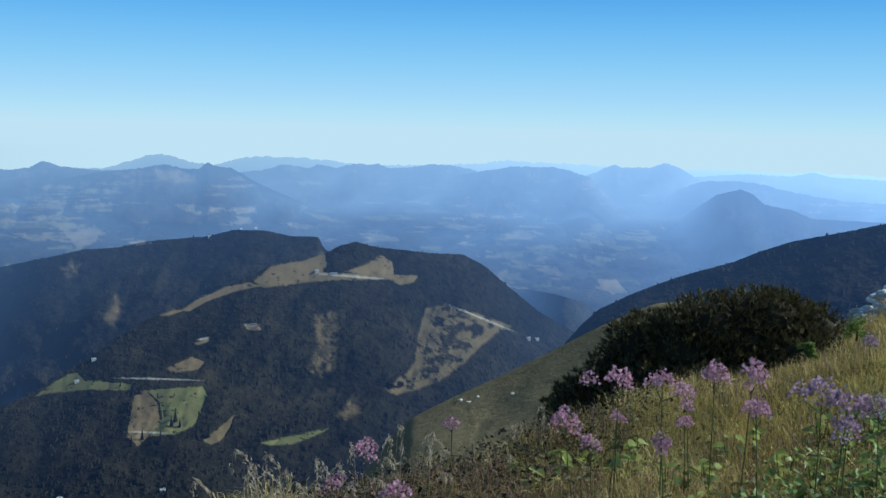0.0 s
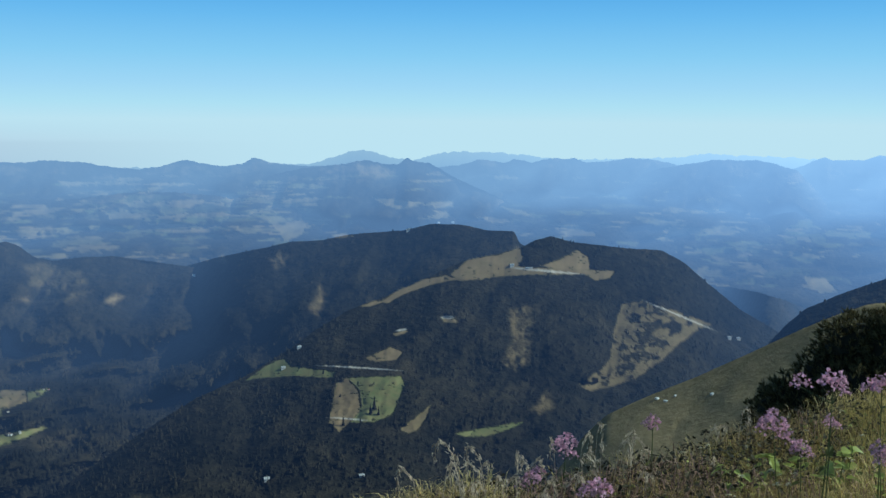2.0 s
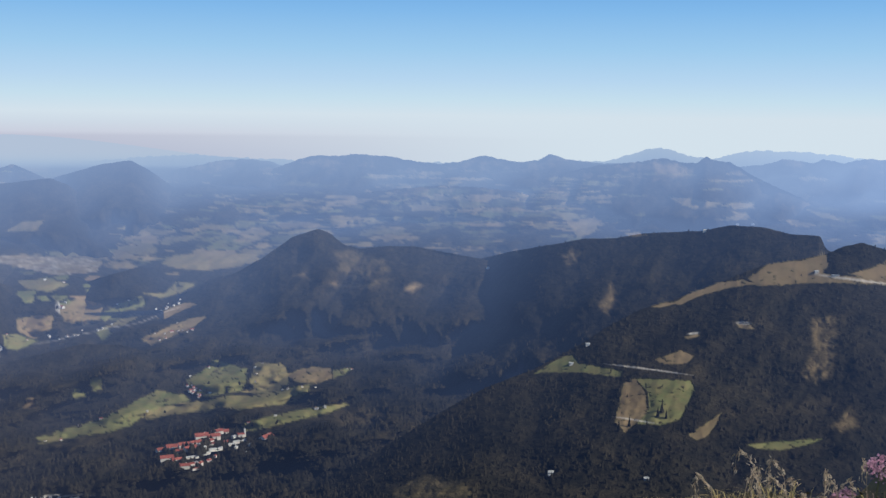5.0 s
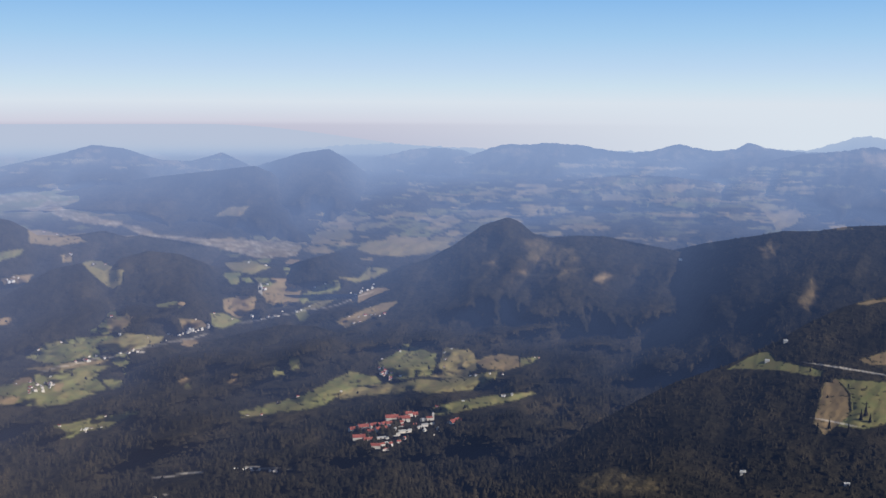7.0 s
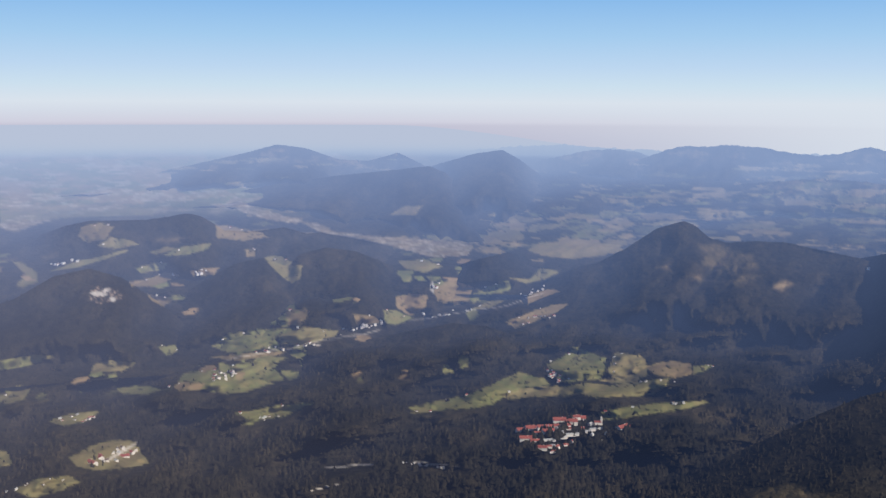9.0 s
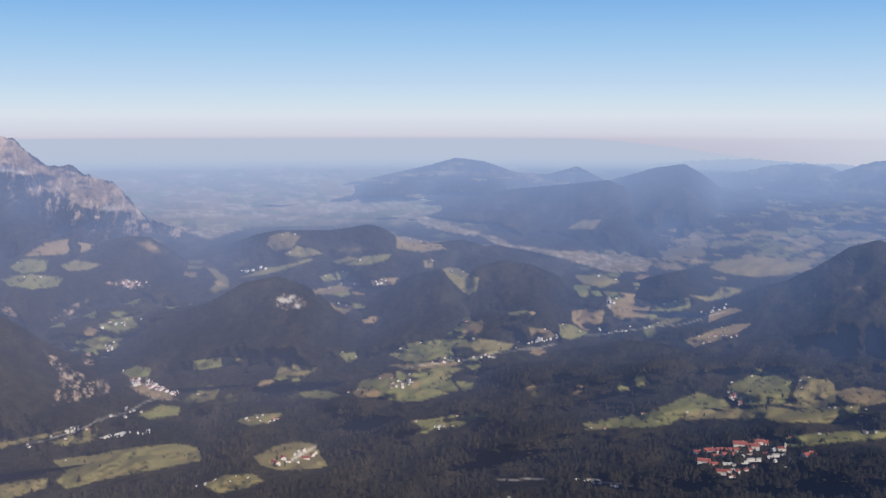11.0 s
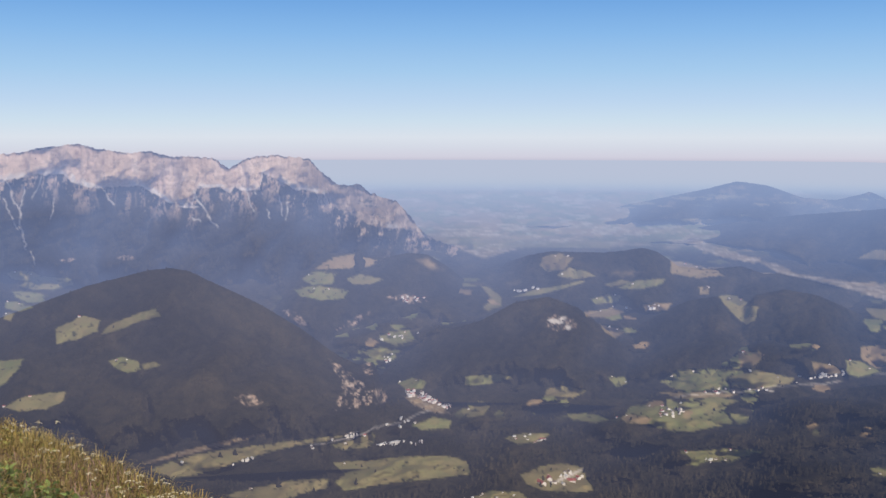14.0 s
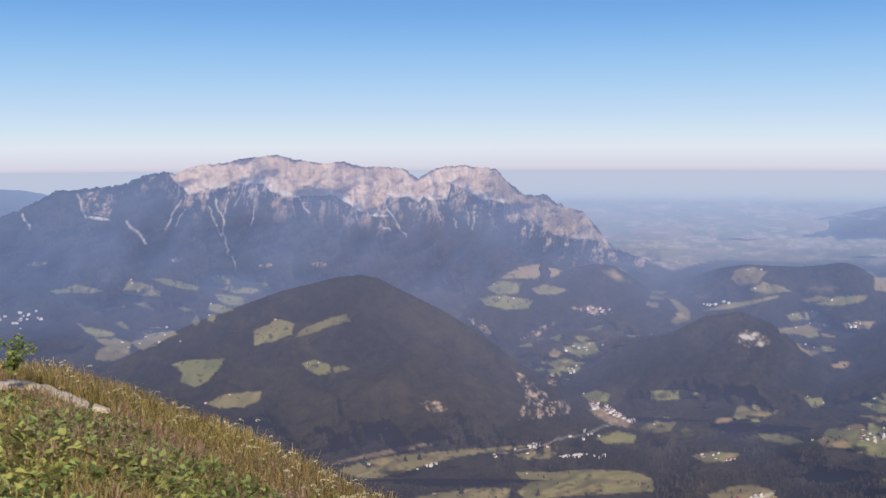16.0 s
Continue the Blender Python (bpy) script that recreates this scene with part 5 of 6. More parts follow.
hill("wooded_hill", ((-10.3, -11.97), (-8.4, -11.29), (-7.0, -10.53), (-5.5, -9.75), (-3.7, -8.38), (-2.5, -7.40), (-1.3, -6.79), (0.4, -6.76), (3.5, -6.49),
     (4.7, -6.19), (5.6, -6.46), (6.5, -6.94), (9.6, -7.68), (11.8, -8.74), (14.0, -9.69), (15.8, -10.32), (17.4, -11.24), (19.0, -12.36), (21.5, -13.78),
     (24.3, -14.90), (26.3, -16.0), (28.5, -17.3), (31.0, -18.7), (33.5, -20.1), (36.0, -21.6), (38.5, -23.2),), 1400, 2050, -26.0, NEAR,
     sink=None, lean=-11.0, label="dark wooded hill with tan pastures along its crest", spur=0.018, trees=11000)
hill("wooded_ridge", ((-30.1, -2.56), (-26.5, -3.35), (-23.2, -4.21), (-21.4, -4.71), (-18.7, -5.39), (-17.0, -6.05), (-15.9, -6.59), (-13.0, -7.56), (-10.6, -8.59),
     (-8.8, -9.54), (-7.9, -10.41), (-7.3, -11.14), (-6.6, -12.00),), 1300, 2000, -24.0,
     label="dark wooded ridge rising beyond the meadow", category="ridge", spur=0.025, trees=5000, sink=None, step=0.1)

hill("pasture_slope", ((-29.4, -9.66), (-24.4, -9.65), (-20.3, -9.45), (-16.6, -9.08), (-13.9, -8.77), (-11.9, -9.04), (-10.1, -9.84), (-8.3, -10.79), (-5.8, -12.19),
     (-3.4, -13.45), (-0.8, -14.65), (1.4, -15.75), (2.6, -16.9), (4.2, -19.0), (6.5, -21.5), (10.2, -24.0), (14.8, -26.0),), 48, 95, -29.0,
     label="steep sunlit pasture below the wooded ridge", category="slope", mat=PASTURE, jag=0.02, spur=0.015, sink=None, step=0.2, back=0.5, shape=0.9, fall=6.0)


def surface_point(az, el):
    """The first land that the eye meets in a direction."""
    best = None
    for a, e, r in SURFACES:
        if a[0] <= az <= a[-1]:
            j = int(np.argmin(np.abs(a - az)))
            if e[0, j] <= el <= e[-1, j]:
                d = float(np.interp(el, e[:, j], r[:, j]))
                best = d if best is None else min(best, d)
    return Vector(polar(az, el, best or 2500.0))


# ---- plain materials ----
def plain(name, colour, rough=0.7, vary=0.25, scale=3.0, through=0.0, distant=False, island=False):
    n = Nodes(name)
    if island:
        fac = n.add("ShaderNodeNewGeometry").outputs["Random Per Island"]
    else:
        fac = n.noise(scale, 4, n.add("ShaderNodeNewGeometry").outputs["Position"])
    col = n.ramp(fac, (0.25, tuple(c * (1 - vary) for c in colour)), (0.75, tuple(min(1.0, c * (1 + vary)) for c in colour)))
    shader = n.bsdf(col, rough, through=through, specular=0.2)
    return n.done(n.painted_haze(shader) if distant else shader)


WALL = plain("white render", (0.66, 0.60, 0.52), 0.8, 0.12, 0.05, distant=True)
TILE = plain("red roof tiles", (0.29, 0.085, 0.062), 0.8, 0.3, 0.05, distant=True)
SHINGLE = plain("weathered shingles", (0.17, 0.12, 0.09), 0.85, 0.3, 0.05, distant=True)
METAL = plain("pale sheet roof", (0.40, 0.39, 0.37), 0.5, 0.15, 0.05, distant=True)
SHRUB = plain("shrub leaves", (0.26, 0.30, 0.07), 0.5, 0.5, island=True, through=0.3)
STONE = plain("grey limestone", (0.66, 0.63, 0.58), 0.9, 0.4, 6.0)
GRAVEL = plain("pale path gravel", (0.66, 0.55, 0.44), 0.95, 0.3, 14.0)
BARK = plain("twig bark", (0.07, 0.045, 0.03), 0.9, 0.3, 20.0)
CORE_SHADE = plain("shade-dark pine twigs", (0.034, 0.027, 0.014), 0.9, 0.5)
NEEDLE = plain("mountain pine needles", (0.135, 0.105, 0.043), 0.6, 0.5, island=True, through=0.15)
BLADE = plain("grass blades", (0.43, 0.330, 0.110), 0.6, 0.35, island=True, through=0.45)
PLUME = plain("pale plumes", (0.52, 0.41, 0.29), 0.8, 0.3, island=True, through=0.4)
OLIVE = plain("olive grass", (0.315, 0.215, 0.095), 0.65, 0.5, island=True, through=0.4)
GOLD = plain("golden grass", (0.60, 0.42, 0.13), 0.7, 0.3, island=True, through=0.4)
STRAW = plain("dry straw", (0.62, 0.48, 0.20), 0.7, 0.4, island=True, through=0.35)
RUST = plain("faded seed heads", (0.36, 0.22, 0.17), 0.8, 0.4, island=True, through=0.2)
LEAF = plain("broad leaves", (0.30, 0.30, 0.085), 0.5, 0.6, island=True, through=0.3)
HERB = plain("green herb leaves", (0.225, 0.285, 0.085), 0.4, 0.6, island=True, through=0.3)
DUSK = plain("purplish brown seed heads", (0.34, 0.21, 0.18), 0.8, 0.35, island=True, through=0.2)
PINK = plain("pink florets", (0.66, 0.41, 0.49), 0.7, 0.35, island=True, through=0.3)
MAUVE = plain("mauve florets", (0.56, 0.39, 0.47), 0.7, 0.35, island=True, through=0.3)
PETAL = plain("white petals", (0.80, 0.72, 0.50), 0.7, 0.15, island=True, through=0.2)
FRESH = plain("bright herb leaves", (0.40, 0.42, 0.11), 0.42, 0.3, 6.0, through=0.35)
# dark colour stands for the shade at the foot of the brink's plants
SHADED_LEAF = plain("shade-dark brownish leaves", (0.055, 0.044, 0.022), 0.6, 0.6, island=True, through=0.2)
WITHERED = plain("withered brown stalks", (0.17, 0.112, 0.070), 0.8, 0.5, island=True, through=0.2)
STEM = plain("green stems", (0.11, 0.12, 0.045), 0.6, 0.35, 9.0, through=0.1)


def part(name, bm, material, parent, label=""):
    me = bpy.data.meshes.new(name)
    bm.to_mesh(me)
    bm.free()
    me.materials.append(material)
    ob = new(name, me)
    ob.parent = parent
    return tagged(ob, label)


def mesh_part(name, me, parent, label=""):
    ob = new(name, me)
    ob.parent = parent
    return tagged(ob, label)


# ---- houses ----
def box(bm, x0, x1, y0, y1, z0, z1):
    v = [bm.verts.new(p) for p in ((x0, y0, z0), (x1, y0, z0), (x1, y1, z0), (x0, y1, z0), (x0, y0, z1), (x1, y0, z1), (x1, y1, z1), (x0, y1, z1))]
    for q in ((0, 3, 2, 1), (4, 5, 6, 7), (0, 1, 5, 4), (1, 2, 6, 5), (2, 3, 7, 6), (3, 0, 4, 7)):
        bm.faces.new([v[i] for i in q])


def gable(bm, w, d, z, rise, over):
    """A pitched roof with thickness and eaves, its ridge along x."""
    x, y = w / 2 + over, d / 2 + over
    t = 0.35
    pts = [(-x, -y, z - over * 0.4), (x, -y, z - over * 0.4), (x, 0, z + rise), (-x, 0, z + rise), (-x, y, z - over * 0.4), (x, y, z - over * 0.4)]
    lo = [bm.verts.new(p) for p in pts]
    hi = [bm.verts.new((p[0], p[1], p[2] + t)) for p in pts]
    for q in ((0, 1, 2, 3), (3, 2, 5, 4)):
        bm.faces.new([hi[i] for i in q])
        bm.faces.new([lo[i] for i in reversed(q)])
    for a, b in ((0, 1), (1, 2), (2, 5), (5, 4), (4, 3), (3, 0)):
        bm.faces.new([lo[a], lo[b], hi[b], hi[a]])


def house(name, w, d, h, roof, label, category="house", tower=False):
    ob = tagged(new(name), label, category)
    bm = bmesh.new()
    box(bm, -w / 2, w / 2, -d / 2, d / 2, -4, h)
    for s in (-1, 1):
        tri = [bm.verts.new((s * w / 2, -d / 2, h)), bm.verts.new((s * w / 2, d / 2, h)), bm.verts.new((s * w / 2, 0, h + d * 0.28))]
        bm.faces.new(tri)
    part("wall", bm, WALL, ob)
    bm = bmesh.new()
    gable(bm, w, d, h, d * 0.3, 0.8)
    top = part("roof", bm, roof, ob)
    bm = bmesh.new()
    if tower:
        box(bm, w / 2 - 1, w / 2 + 3, -2, 2, -4, h * 2.2)
        tip = bm.verts.new((w / 2 + 1, 0, h * 3.1))
        ring = [bm.verts.new(p) for p in ((w / 2 - 1.3, -2.3, h * 2.2), (w / 2 + 3.3, -2.3, h * 2.2), (w / 2 + 3.3, 2.3, h * 2.2), (w / 2 - 1.3, 2.3, h * 2.2))]
        for i in range(4):
            bm.faces.new((ring[i], ring[(i + 1) % 4], tip))
        part("tower", bm, WALL, ob)
    else:
        box(bm, w * 0.15, w * 0.15 + 0.9, -0.6, 0.3, h, h + d * 0.3 + 1.4)
        part("chimney", bm, WALL, top)
    return ob


KINDS = {
    "red": house("house", 12, 9, 3.6, TILE, "white house with a red tiled roof"),
    "brown": house("house", 11, 9, 5, SHINGLE, "white farmhouse with a weathered shingle roof"),
    "pale": house("house", 12, 9, 5.5, METAL, "white house with a pale sunlit roof"),
    "long": house("hall", 46, 9, 5, METAL, "long white hall with a pale sheet roof", "hall"),
    "block": house("house", 24, 13, 3.8, TILE, "large white building with a red tiled roof"),
    "hut": house("hut", 9, 7, 3.5, METAL, "small white alpine hut beside the forest", "hut"),
    "church": house("church", 16, 9, 7, TILE, "white church with a pointed tower", "church", True),
}
used = set()


def settle(kind, az, el, turn, group="", size=1.0):
    m = Matrix.Translation(surface_point(az, el)) @ pose(0, 0, 0, 0, 0, turn) @ Matrix.Scale(size, 4)
    first = KINDS[kind]
    if kind not in used:
        used.add(kind)
        first.matrix_basis = m
        return tagged(first, group=group)
    made = copy_thing(first, pose(0, 0, 0))
    made.matrix_basis = m
    return tagged(made, group=group)


def hamlet(az, el, wide, high, count, kinds, tilt=0.0, size=0.8, turn=30.0, group="houses of a hamlet"):
    """Houses strewn over an oval of the valley, along its tilt."""
    c, s = math.cos(radians(tilt)), math.sin(radians(tilt))
    for k in range(count):
        u, v = rng.uniform(-1, 1) * wide, rng.normal(0, 0.45) * high
        settle(kinds[int(rng.integers(0, len(kinds)))], az - (u * c - v * s), el + u * s + v * c,
               az + turn + rng.normal(0, 18) + 90 * int(rng.integers(0, 2)), group, 0.82 * size * rng.uniform(0.5, 1.1))


def estate():
    """Red-roofed blocks in loose rows, a line of long pale halls and a church."""
    for az, el, size in ((42.12, -17.85, 1.0), (41.57, -17.75, 1.1), (40.93, -17.67, 1.1), (40.33, -17.59, 0.9), (39.98, -17.28, 1.2), (39.37, -17.32, 1.1),
                         (38.90, -17.12, 1.2), (41.28, -17.98, 0.8), (40.64, -17.87, 0.9), (39.66, -17.54, 0.9), (41.89, -18.29, 0.9), (41.37, -18.40, 0.8),
                         (40.98, -18.75, 0.9), (40.40, -18.89, 0.6), (36.48, -17.50, 1.0), (39.16, -17.07, 0.8), (39.77, -18.15, 0.5)):
        settle("block", az, el, az + 16 + rng.normal(0, 14), "blocks of the red-roofed estate", size * rng.uniform(0.75, 1.0))
    (a0, e0), (a1, e1) = (40.57, -18.32), (37.97, -17.63)
    for k in range(5):
        t = k / 4
        settle("long", a0 + (a1 - a0) * t, e0 + (e1 - e0) * t, a0 + 20, "halls of the red-roofed estate", 0.52)
    for k in range(16):
        t = rng.uniform(0, 1)
        settle("pale" if k % 3 else "red", a0 + (a1 - a0) * t * 1.25, e0 + (e1 - e0) * t + rng.uniform(-0.5, 0.5), a0 + rng.uniform(0, 90), "houses of the red-roofed estate", rng.uniform(0.5, 0.8))
    settle("church", 37.88, -17.36, a1 + 10, size=0.75)


estate()
hamlet(40.12, -14.93, 0.7, 0.35, 15, ("red", "red", "brown"), -20, 0.75)
hamlet(34.62, -14.86, 1.0, 0.15, 4, ("pale", "brown"), 5, 0.6)
hamlet(33.51, -15.98, 0.3, 0.08, 3, ("pale", "brown"), 5, 0.6)
hamlet(58.83, -14.63, 0.75, 0.32, 19, ("red", "pale", "brown"), 0, 0.75)
hamlet(56.26, -17.00, 0.7, 0.15, 6, ("pale", "red", "brown"), 10, 0.6)
hamlet(51.17, -12.33, 1.3, 0.28, 18, ("pale", "brown", "pale"), 14, 0.75, group="houses along the valley road")
hamlet(55.57, -13.31, 1.8, 0.25, 12, ("pale", "brown", "red"), 8, 0.75, group="houses along the valley road")
hamlet(46.12, -11.51, 1.7, 0.18, 12, ("pale", "brown"), 8, 0.7, group="houses along the valley road")
hamlet(47.07, -10.12, 0.35, 0.1, 3, ("block", "pale"), 0, 0.9)
hamlet(41.38, -11.81, 1.0, 0.3, 8, ("red", "brown"), 15, 0.7)
hamlet(42.03, -10.43, 1.2, 0.35, 8, ("brown", "pale"), 10, 0.7)
hamlet(64.85, -18.41, 1.25, 0.40, 13, ("pale", "pale", "block", "brown"), 12, 0.85, group="buildings of the hilltop clearing")
hamlet(68.85, -19.44, 1.6, 0.25, 7, ("pale", "brown"), 5, 0.55)
hamlet(66.73, -16.40, 0.8, 0.2, 5, ("red", "brown"), 0, 0.6)
hamlet(72.22, -14.37, 1.25, 0.24, 46, ("pale", "red", "red", "brown"), -18, 0.95, group="houses of the market town")
hamlet(76.14, -16.09, 3.0, 0.18, 16, ("pale", "brown"), 13, 0.7, group="houses along the valley road")
hamlet(73.81, -16.71, 1.6, 0.14, 14, ("pale", "pale", "long"), 3, 0.55, group="white houses of the settlement")
hamlet(82.70, -17.35, 0.8, 0.1, 7, ("pale",), 15, 0.6)
hamlet(74.54, -12.10, 0.4, 0.25, 7, ("red", "pale"), 0, 0.75)
hamlet(73.60, -10.96, 1.8, 0.18, 9, ("pale", "brown"), 8, 0.75)
hamlet(72.80, -8.82, 0.9, 0.15, 9, ("pale", "red"), 5, 0.85)
hamlet(67.02, -8.38, 0.9, 0.10, 9, ("pale", "brown"), 5, 0.8)
hamlet(60.44, -9.23, 1.6, 0.2, 8, ("pale", "brown"), 0, 0.8)
hamlet(66.35, -16.36, 0.7, 0.2, 5, ("red", "brown"), 0, 0.65)
hamlet(104.10, -8.65, 1.1, 0.35, 18, ("pale", "pale", "block"), 0, 0.75, group="white houses of the settlement")
hamlet(47.57, -19.75, 1.7, 0.05, 14, ("pale", "pale", "hut"), -6, 0.55, group="white buildings beside the forest road")
hamlet(97.12, -10.09, 1.2, 0.4, 5, ("pale", "brown"), 5, 0.6)


def farmsteads():
    """Small houses and barns strewn beside the fields, too many to name."""
    verts, faces, roofs = [], [], []
    for kind, corners in NEAR:
        if not isinstance(kind, str) or kind not in ("green", "olive", "mown") or corners[0][0] < 30:
            continue
        mid = np.mean(corners, axis=0)
        for k in range(int(rng.integers(0, 3))):
            (a0, e0), (a1, e1) = corners[k % len(corners)], corners[(k + 1) % len(corners)]
            t, inward = rng.uniform(0.1, 0.9), rng.uniform(-0.15, 0.35)
            a, e = a0 + (a1 - a0) * t, e0 + (e1 - e0) * t
            m = Matrix.Translation(surface_point(a + (mid[0] - a) * inward, e + (mid[1] - e) * inward)) @ pose(0, 0, 0, 0, 0, rng.uniform(0, 180)) @ Matrix.Scale(rng.uniform(0.28, 0.50), 4)
            w, d, h, top = 6.0, 4.5, 4.5, 7.6
            body = [(-w, -d, -3), (w, -d, -3), (w, d, -3), (-w, d, -3), (-w, -d, h), (w, -d, h), (w, d, h), (-w, d, h), (-w, 0, top - 0.3), (w, 0, top - 0.3)]
            cap = [(-w - 1, -d - 1, h - 0.5), (w + 1, -d - 1, h - 0.5), (w + 1, 0, top), (-w - 1, 0, top), (-w - 1, d + 1, h - 0.5), (w + 1, d + 1, h - 0.5)]
            o = len(verts)
            verts += [m @ Vector(p) for p in body + cap]
            faces += [[o + i for i in q] for q in ((0, 1, 5, 4), (1, 2, 6, 9, 5), (2, 3, 7, 6), (3, 0, 4, 8, 7), (10, 11, 12, 13), (13, 12, 15, 14))]
            roofs += [0, 0, 0, 0] + [int(rng.integers(1, 4))] * 2
    me = bpy.data.meshes.new("farmsteads")
    me.from_pydata(verts, [], faces)
    for mat in (WALL, TILE, SHINGLE, METAL):
        me.materials.append(mat)
    me.polygons.foreach_set("material_index", roofs)
    return tagged(new("farmsteads", me), "small white farmhouses and barns beside the valley fields", "houses", kind="stuff")


farmsteads()
for spot in ((19.46, -13.46), (18.58, -12.37), (24.20, -8.36), (-5.02, -11.32), (20.41, -19.29), (6.79, -7.87), (20.45, -19.32), (-5.49, -11.34),
             (10.88, -5.59), (10.10, -5.55), (12.56, -5.99), (15.11, -19.29)):
    settle("hut", *spot, 25, "alpine huts", 0.8)
settle("long", 5.86, -7.97, 10, size=0.3)


# ---- the dwarf pine ----
def lobes_surface(lobes, count):
    """Places and outward ways on a clump of rounded lobes, none of them inside another lobe."""
    c, r = np.array([l[:3] for l in lobes]), np.array([l[3:] for l in lobes])
    k = rng.choice(len(lobes), count * 2, p=(r[:, 0] * r[:, 2]) / (r[:, 0] * r[:, 2]).sum())
    d = rng.normal(0, 1, (count * 2, 3))
    d /= np.linalg.norm(d, axis=1)[:, None]
    p = c[k] + d * r[k] * rng.uniform(0.72, 1.05, (count * 2, 1))
    inside = np.zeros(len(p), dtype=int)
    for q, s in zip(c, r):
        inside += (((p - q) / s) ** 2).sum(1) < 0.5
    keep = inside == 0
    return p[keep][:count], d[keep][:count]


def tufts(name, p, d, length, width, blades, mat, up=0.6):
    """Tufts of narrow needles that point outwards and up."""
    n = len(p)
    way = d[:, None, :] + rng.normal(0, 0.55, (n, blades, 3)) + np.array((0, 0, up))
    way /= np.linalg.norm(way, axis=2)[..., None]
    side = np.cross(way, rng.normal(0, 1, (n, blades, 3)))
    side /= np.linalg.norm(side, axis=2)[..., None] + 1e-6
    L = length * rng.uniform(0.6, 1.3, (n, blades, 1))
    base = p[:, None, :] + 0 * way
    v = np.stack([base - side * width, base + side * width, base + way * L], 2).reshape(-1, 3)
    return tri_mesh(name, v, np.arange(len(v)).reshape(-1, 3), mat)


def mountain_pine():
    ob = tagged(new("mountain_pine"), "dense dark green mountain pine at the meadow's edge", "shrub")
    lobes = []
    top_line = ((-8.0, -13.6), (-8.9, -12.45), (-9.8, -11.4), (-11.01, -10.34), (-12.33, -9.47), (-13.64, -8.61), (-14.95, -8.11), (-16.25, -7.91),
                (-17.54, -7.83), (-18.68, -7.87), (-19.54, -8.10), (-20.21, -8.58))
    for k, (az, el) in enumerate(top_line):
        wide = rng.uniform(0.28, 0.36) + 0.20 * math.sin(math.pi * (k + 1) / 13)
        for row in range(7):
            t = Vector(polar(az + rng.normal(0, 0.25), el - 1.3 * row + rng.normal(0, 0.22), 12.8 - 0.18 * row + rng.normal(0, 0.1)))
            if row == 0 or t.z > float(meadow_height(np.array([az]), np.array([9.0]))[0]) - 1.2:
                lobes.append((t.x, t.y, t.z - 0.40, wide, wide, 0.40))
    p, d = lobes_surface(lobes, 22000)
    mesh_part("needles", tufts("needles", p, d, 0.070, 0.011, 6, NEEDLE, 0.7), ob)
    # solid twig lobes, coloured dark as in shade, so no light comes through
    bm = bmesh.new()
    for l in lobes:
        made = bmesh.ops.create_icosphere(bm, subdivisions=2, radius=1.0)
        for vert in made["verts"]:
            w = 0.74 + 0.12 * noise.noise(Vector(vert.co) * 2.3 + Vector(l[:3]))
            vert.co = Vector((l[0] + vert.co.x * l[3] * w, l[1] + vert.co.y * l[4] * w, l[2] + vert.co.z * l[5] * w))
    part("shade_core", bm, CORE_SHADE, ob, "solid inner lobes, dark to stand for shaded twigs")
    foot = Vector(polar(-13.0, -17.0, 13.4))
    for k in range(9):
        bm = bmesh.new()
        l = lobes[min(k * 6 + 2, len(lobes) - 1)]
        a = Vector((foot.x + 0.15 * (k - 4), foot.y, foot.z - 0.4))
        limb(bm, a, Vector(l[:3]), 0.05, 0.015)
        part("branch", bm, BARK, ob)
    return ob


def limb(bm, a, b, r0, r1, sides=5):
    ax = (b - a).normalized()
    u = ax.orthogonal().normalized()
    w = ax.cross(u)
    rings = []
    for p, r in ((a, r0), (a.lerp(b, 0.5) + u * r0, (r0 + r1) / 2), (b, r1)):
        rings.append([bm.verts.new(p + (u * math.cos(t) + w * math.sin(t)) * r) for t in [2 * math.pi * i / sides for i in range(sides)]])
    for g, h in zip(rings, rings[1:]):
        for i in range(sides):
            bm.faces.new((g[i], g[(i + 1) % sides], h[(i + 1) % sides], h[i]))


mountain_pine()


# ---- meadow plants ----
def path_line():
    """Where the trodden path crosses the meadow."""
    ends = ((105.01, -11.35), (103.43, -12.17), (102.07, -12.86), (100.55, -13.59))
    az = np.linspace(ends[-1][0] - 0.3, 112.0, 90)
    el = np.interp(az, [e[0] for e in ends][::-1], [e[1] for e in ends][::-1])
    r = np.zeros(len(az))
    tries = np.linspace(3, 13, 300)
    for i, (a, e) in enumerate(zip(az, el)):
        z = meadow_height(a + 0 * tries, tries)
        r[i] = tries[int(np.argmin(np.abs(np.degrees(np.arctan2(z, tries)) - e)))]
    r = np.convolve(np.pad(r, 6, mode="edge"), np.ones(13) / 13, "valid")
    return az, r


PATH_AZ, PATH_R = path_line()


def path():
    """A narrow trodden path that crosses the meadow."""
    az, r = PATH_AZ, PATH_R
    x, y, z = [], [], []
    for k, off in enumerate((-0.30, -0.25, -0.12, 0.05, 0.20, 0.25)):
        rr = r + off * np.clip((az - az[0]) * 0.8, 0.25, 1) + 0.05 * fbm(az * 2, az * 0 + k, 3, 71)
        x.append(-np.sin(np.radians(az)) * rr), y.append(np.cos(np.radians(az)) * rr)
        z.append(meadow_height(az, rr) + (0.045 if 0 < k < 5 else -0.05) + 0.02 * fbm(az * 4, az * 0 + k, 3, 72))
    ob = sheet("path", np.array(x), np.array(y), np.array(z), np.zeros((6, len(az), 4)), GRAVEL)
    return tagged(ob, "narrow pale gravel path across the meadow", "path", kind="structure")


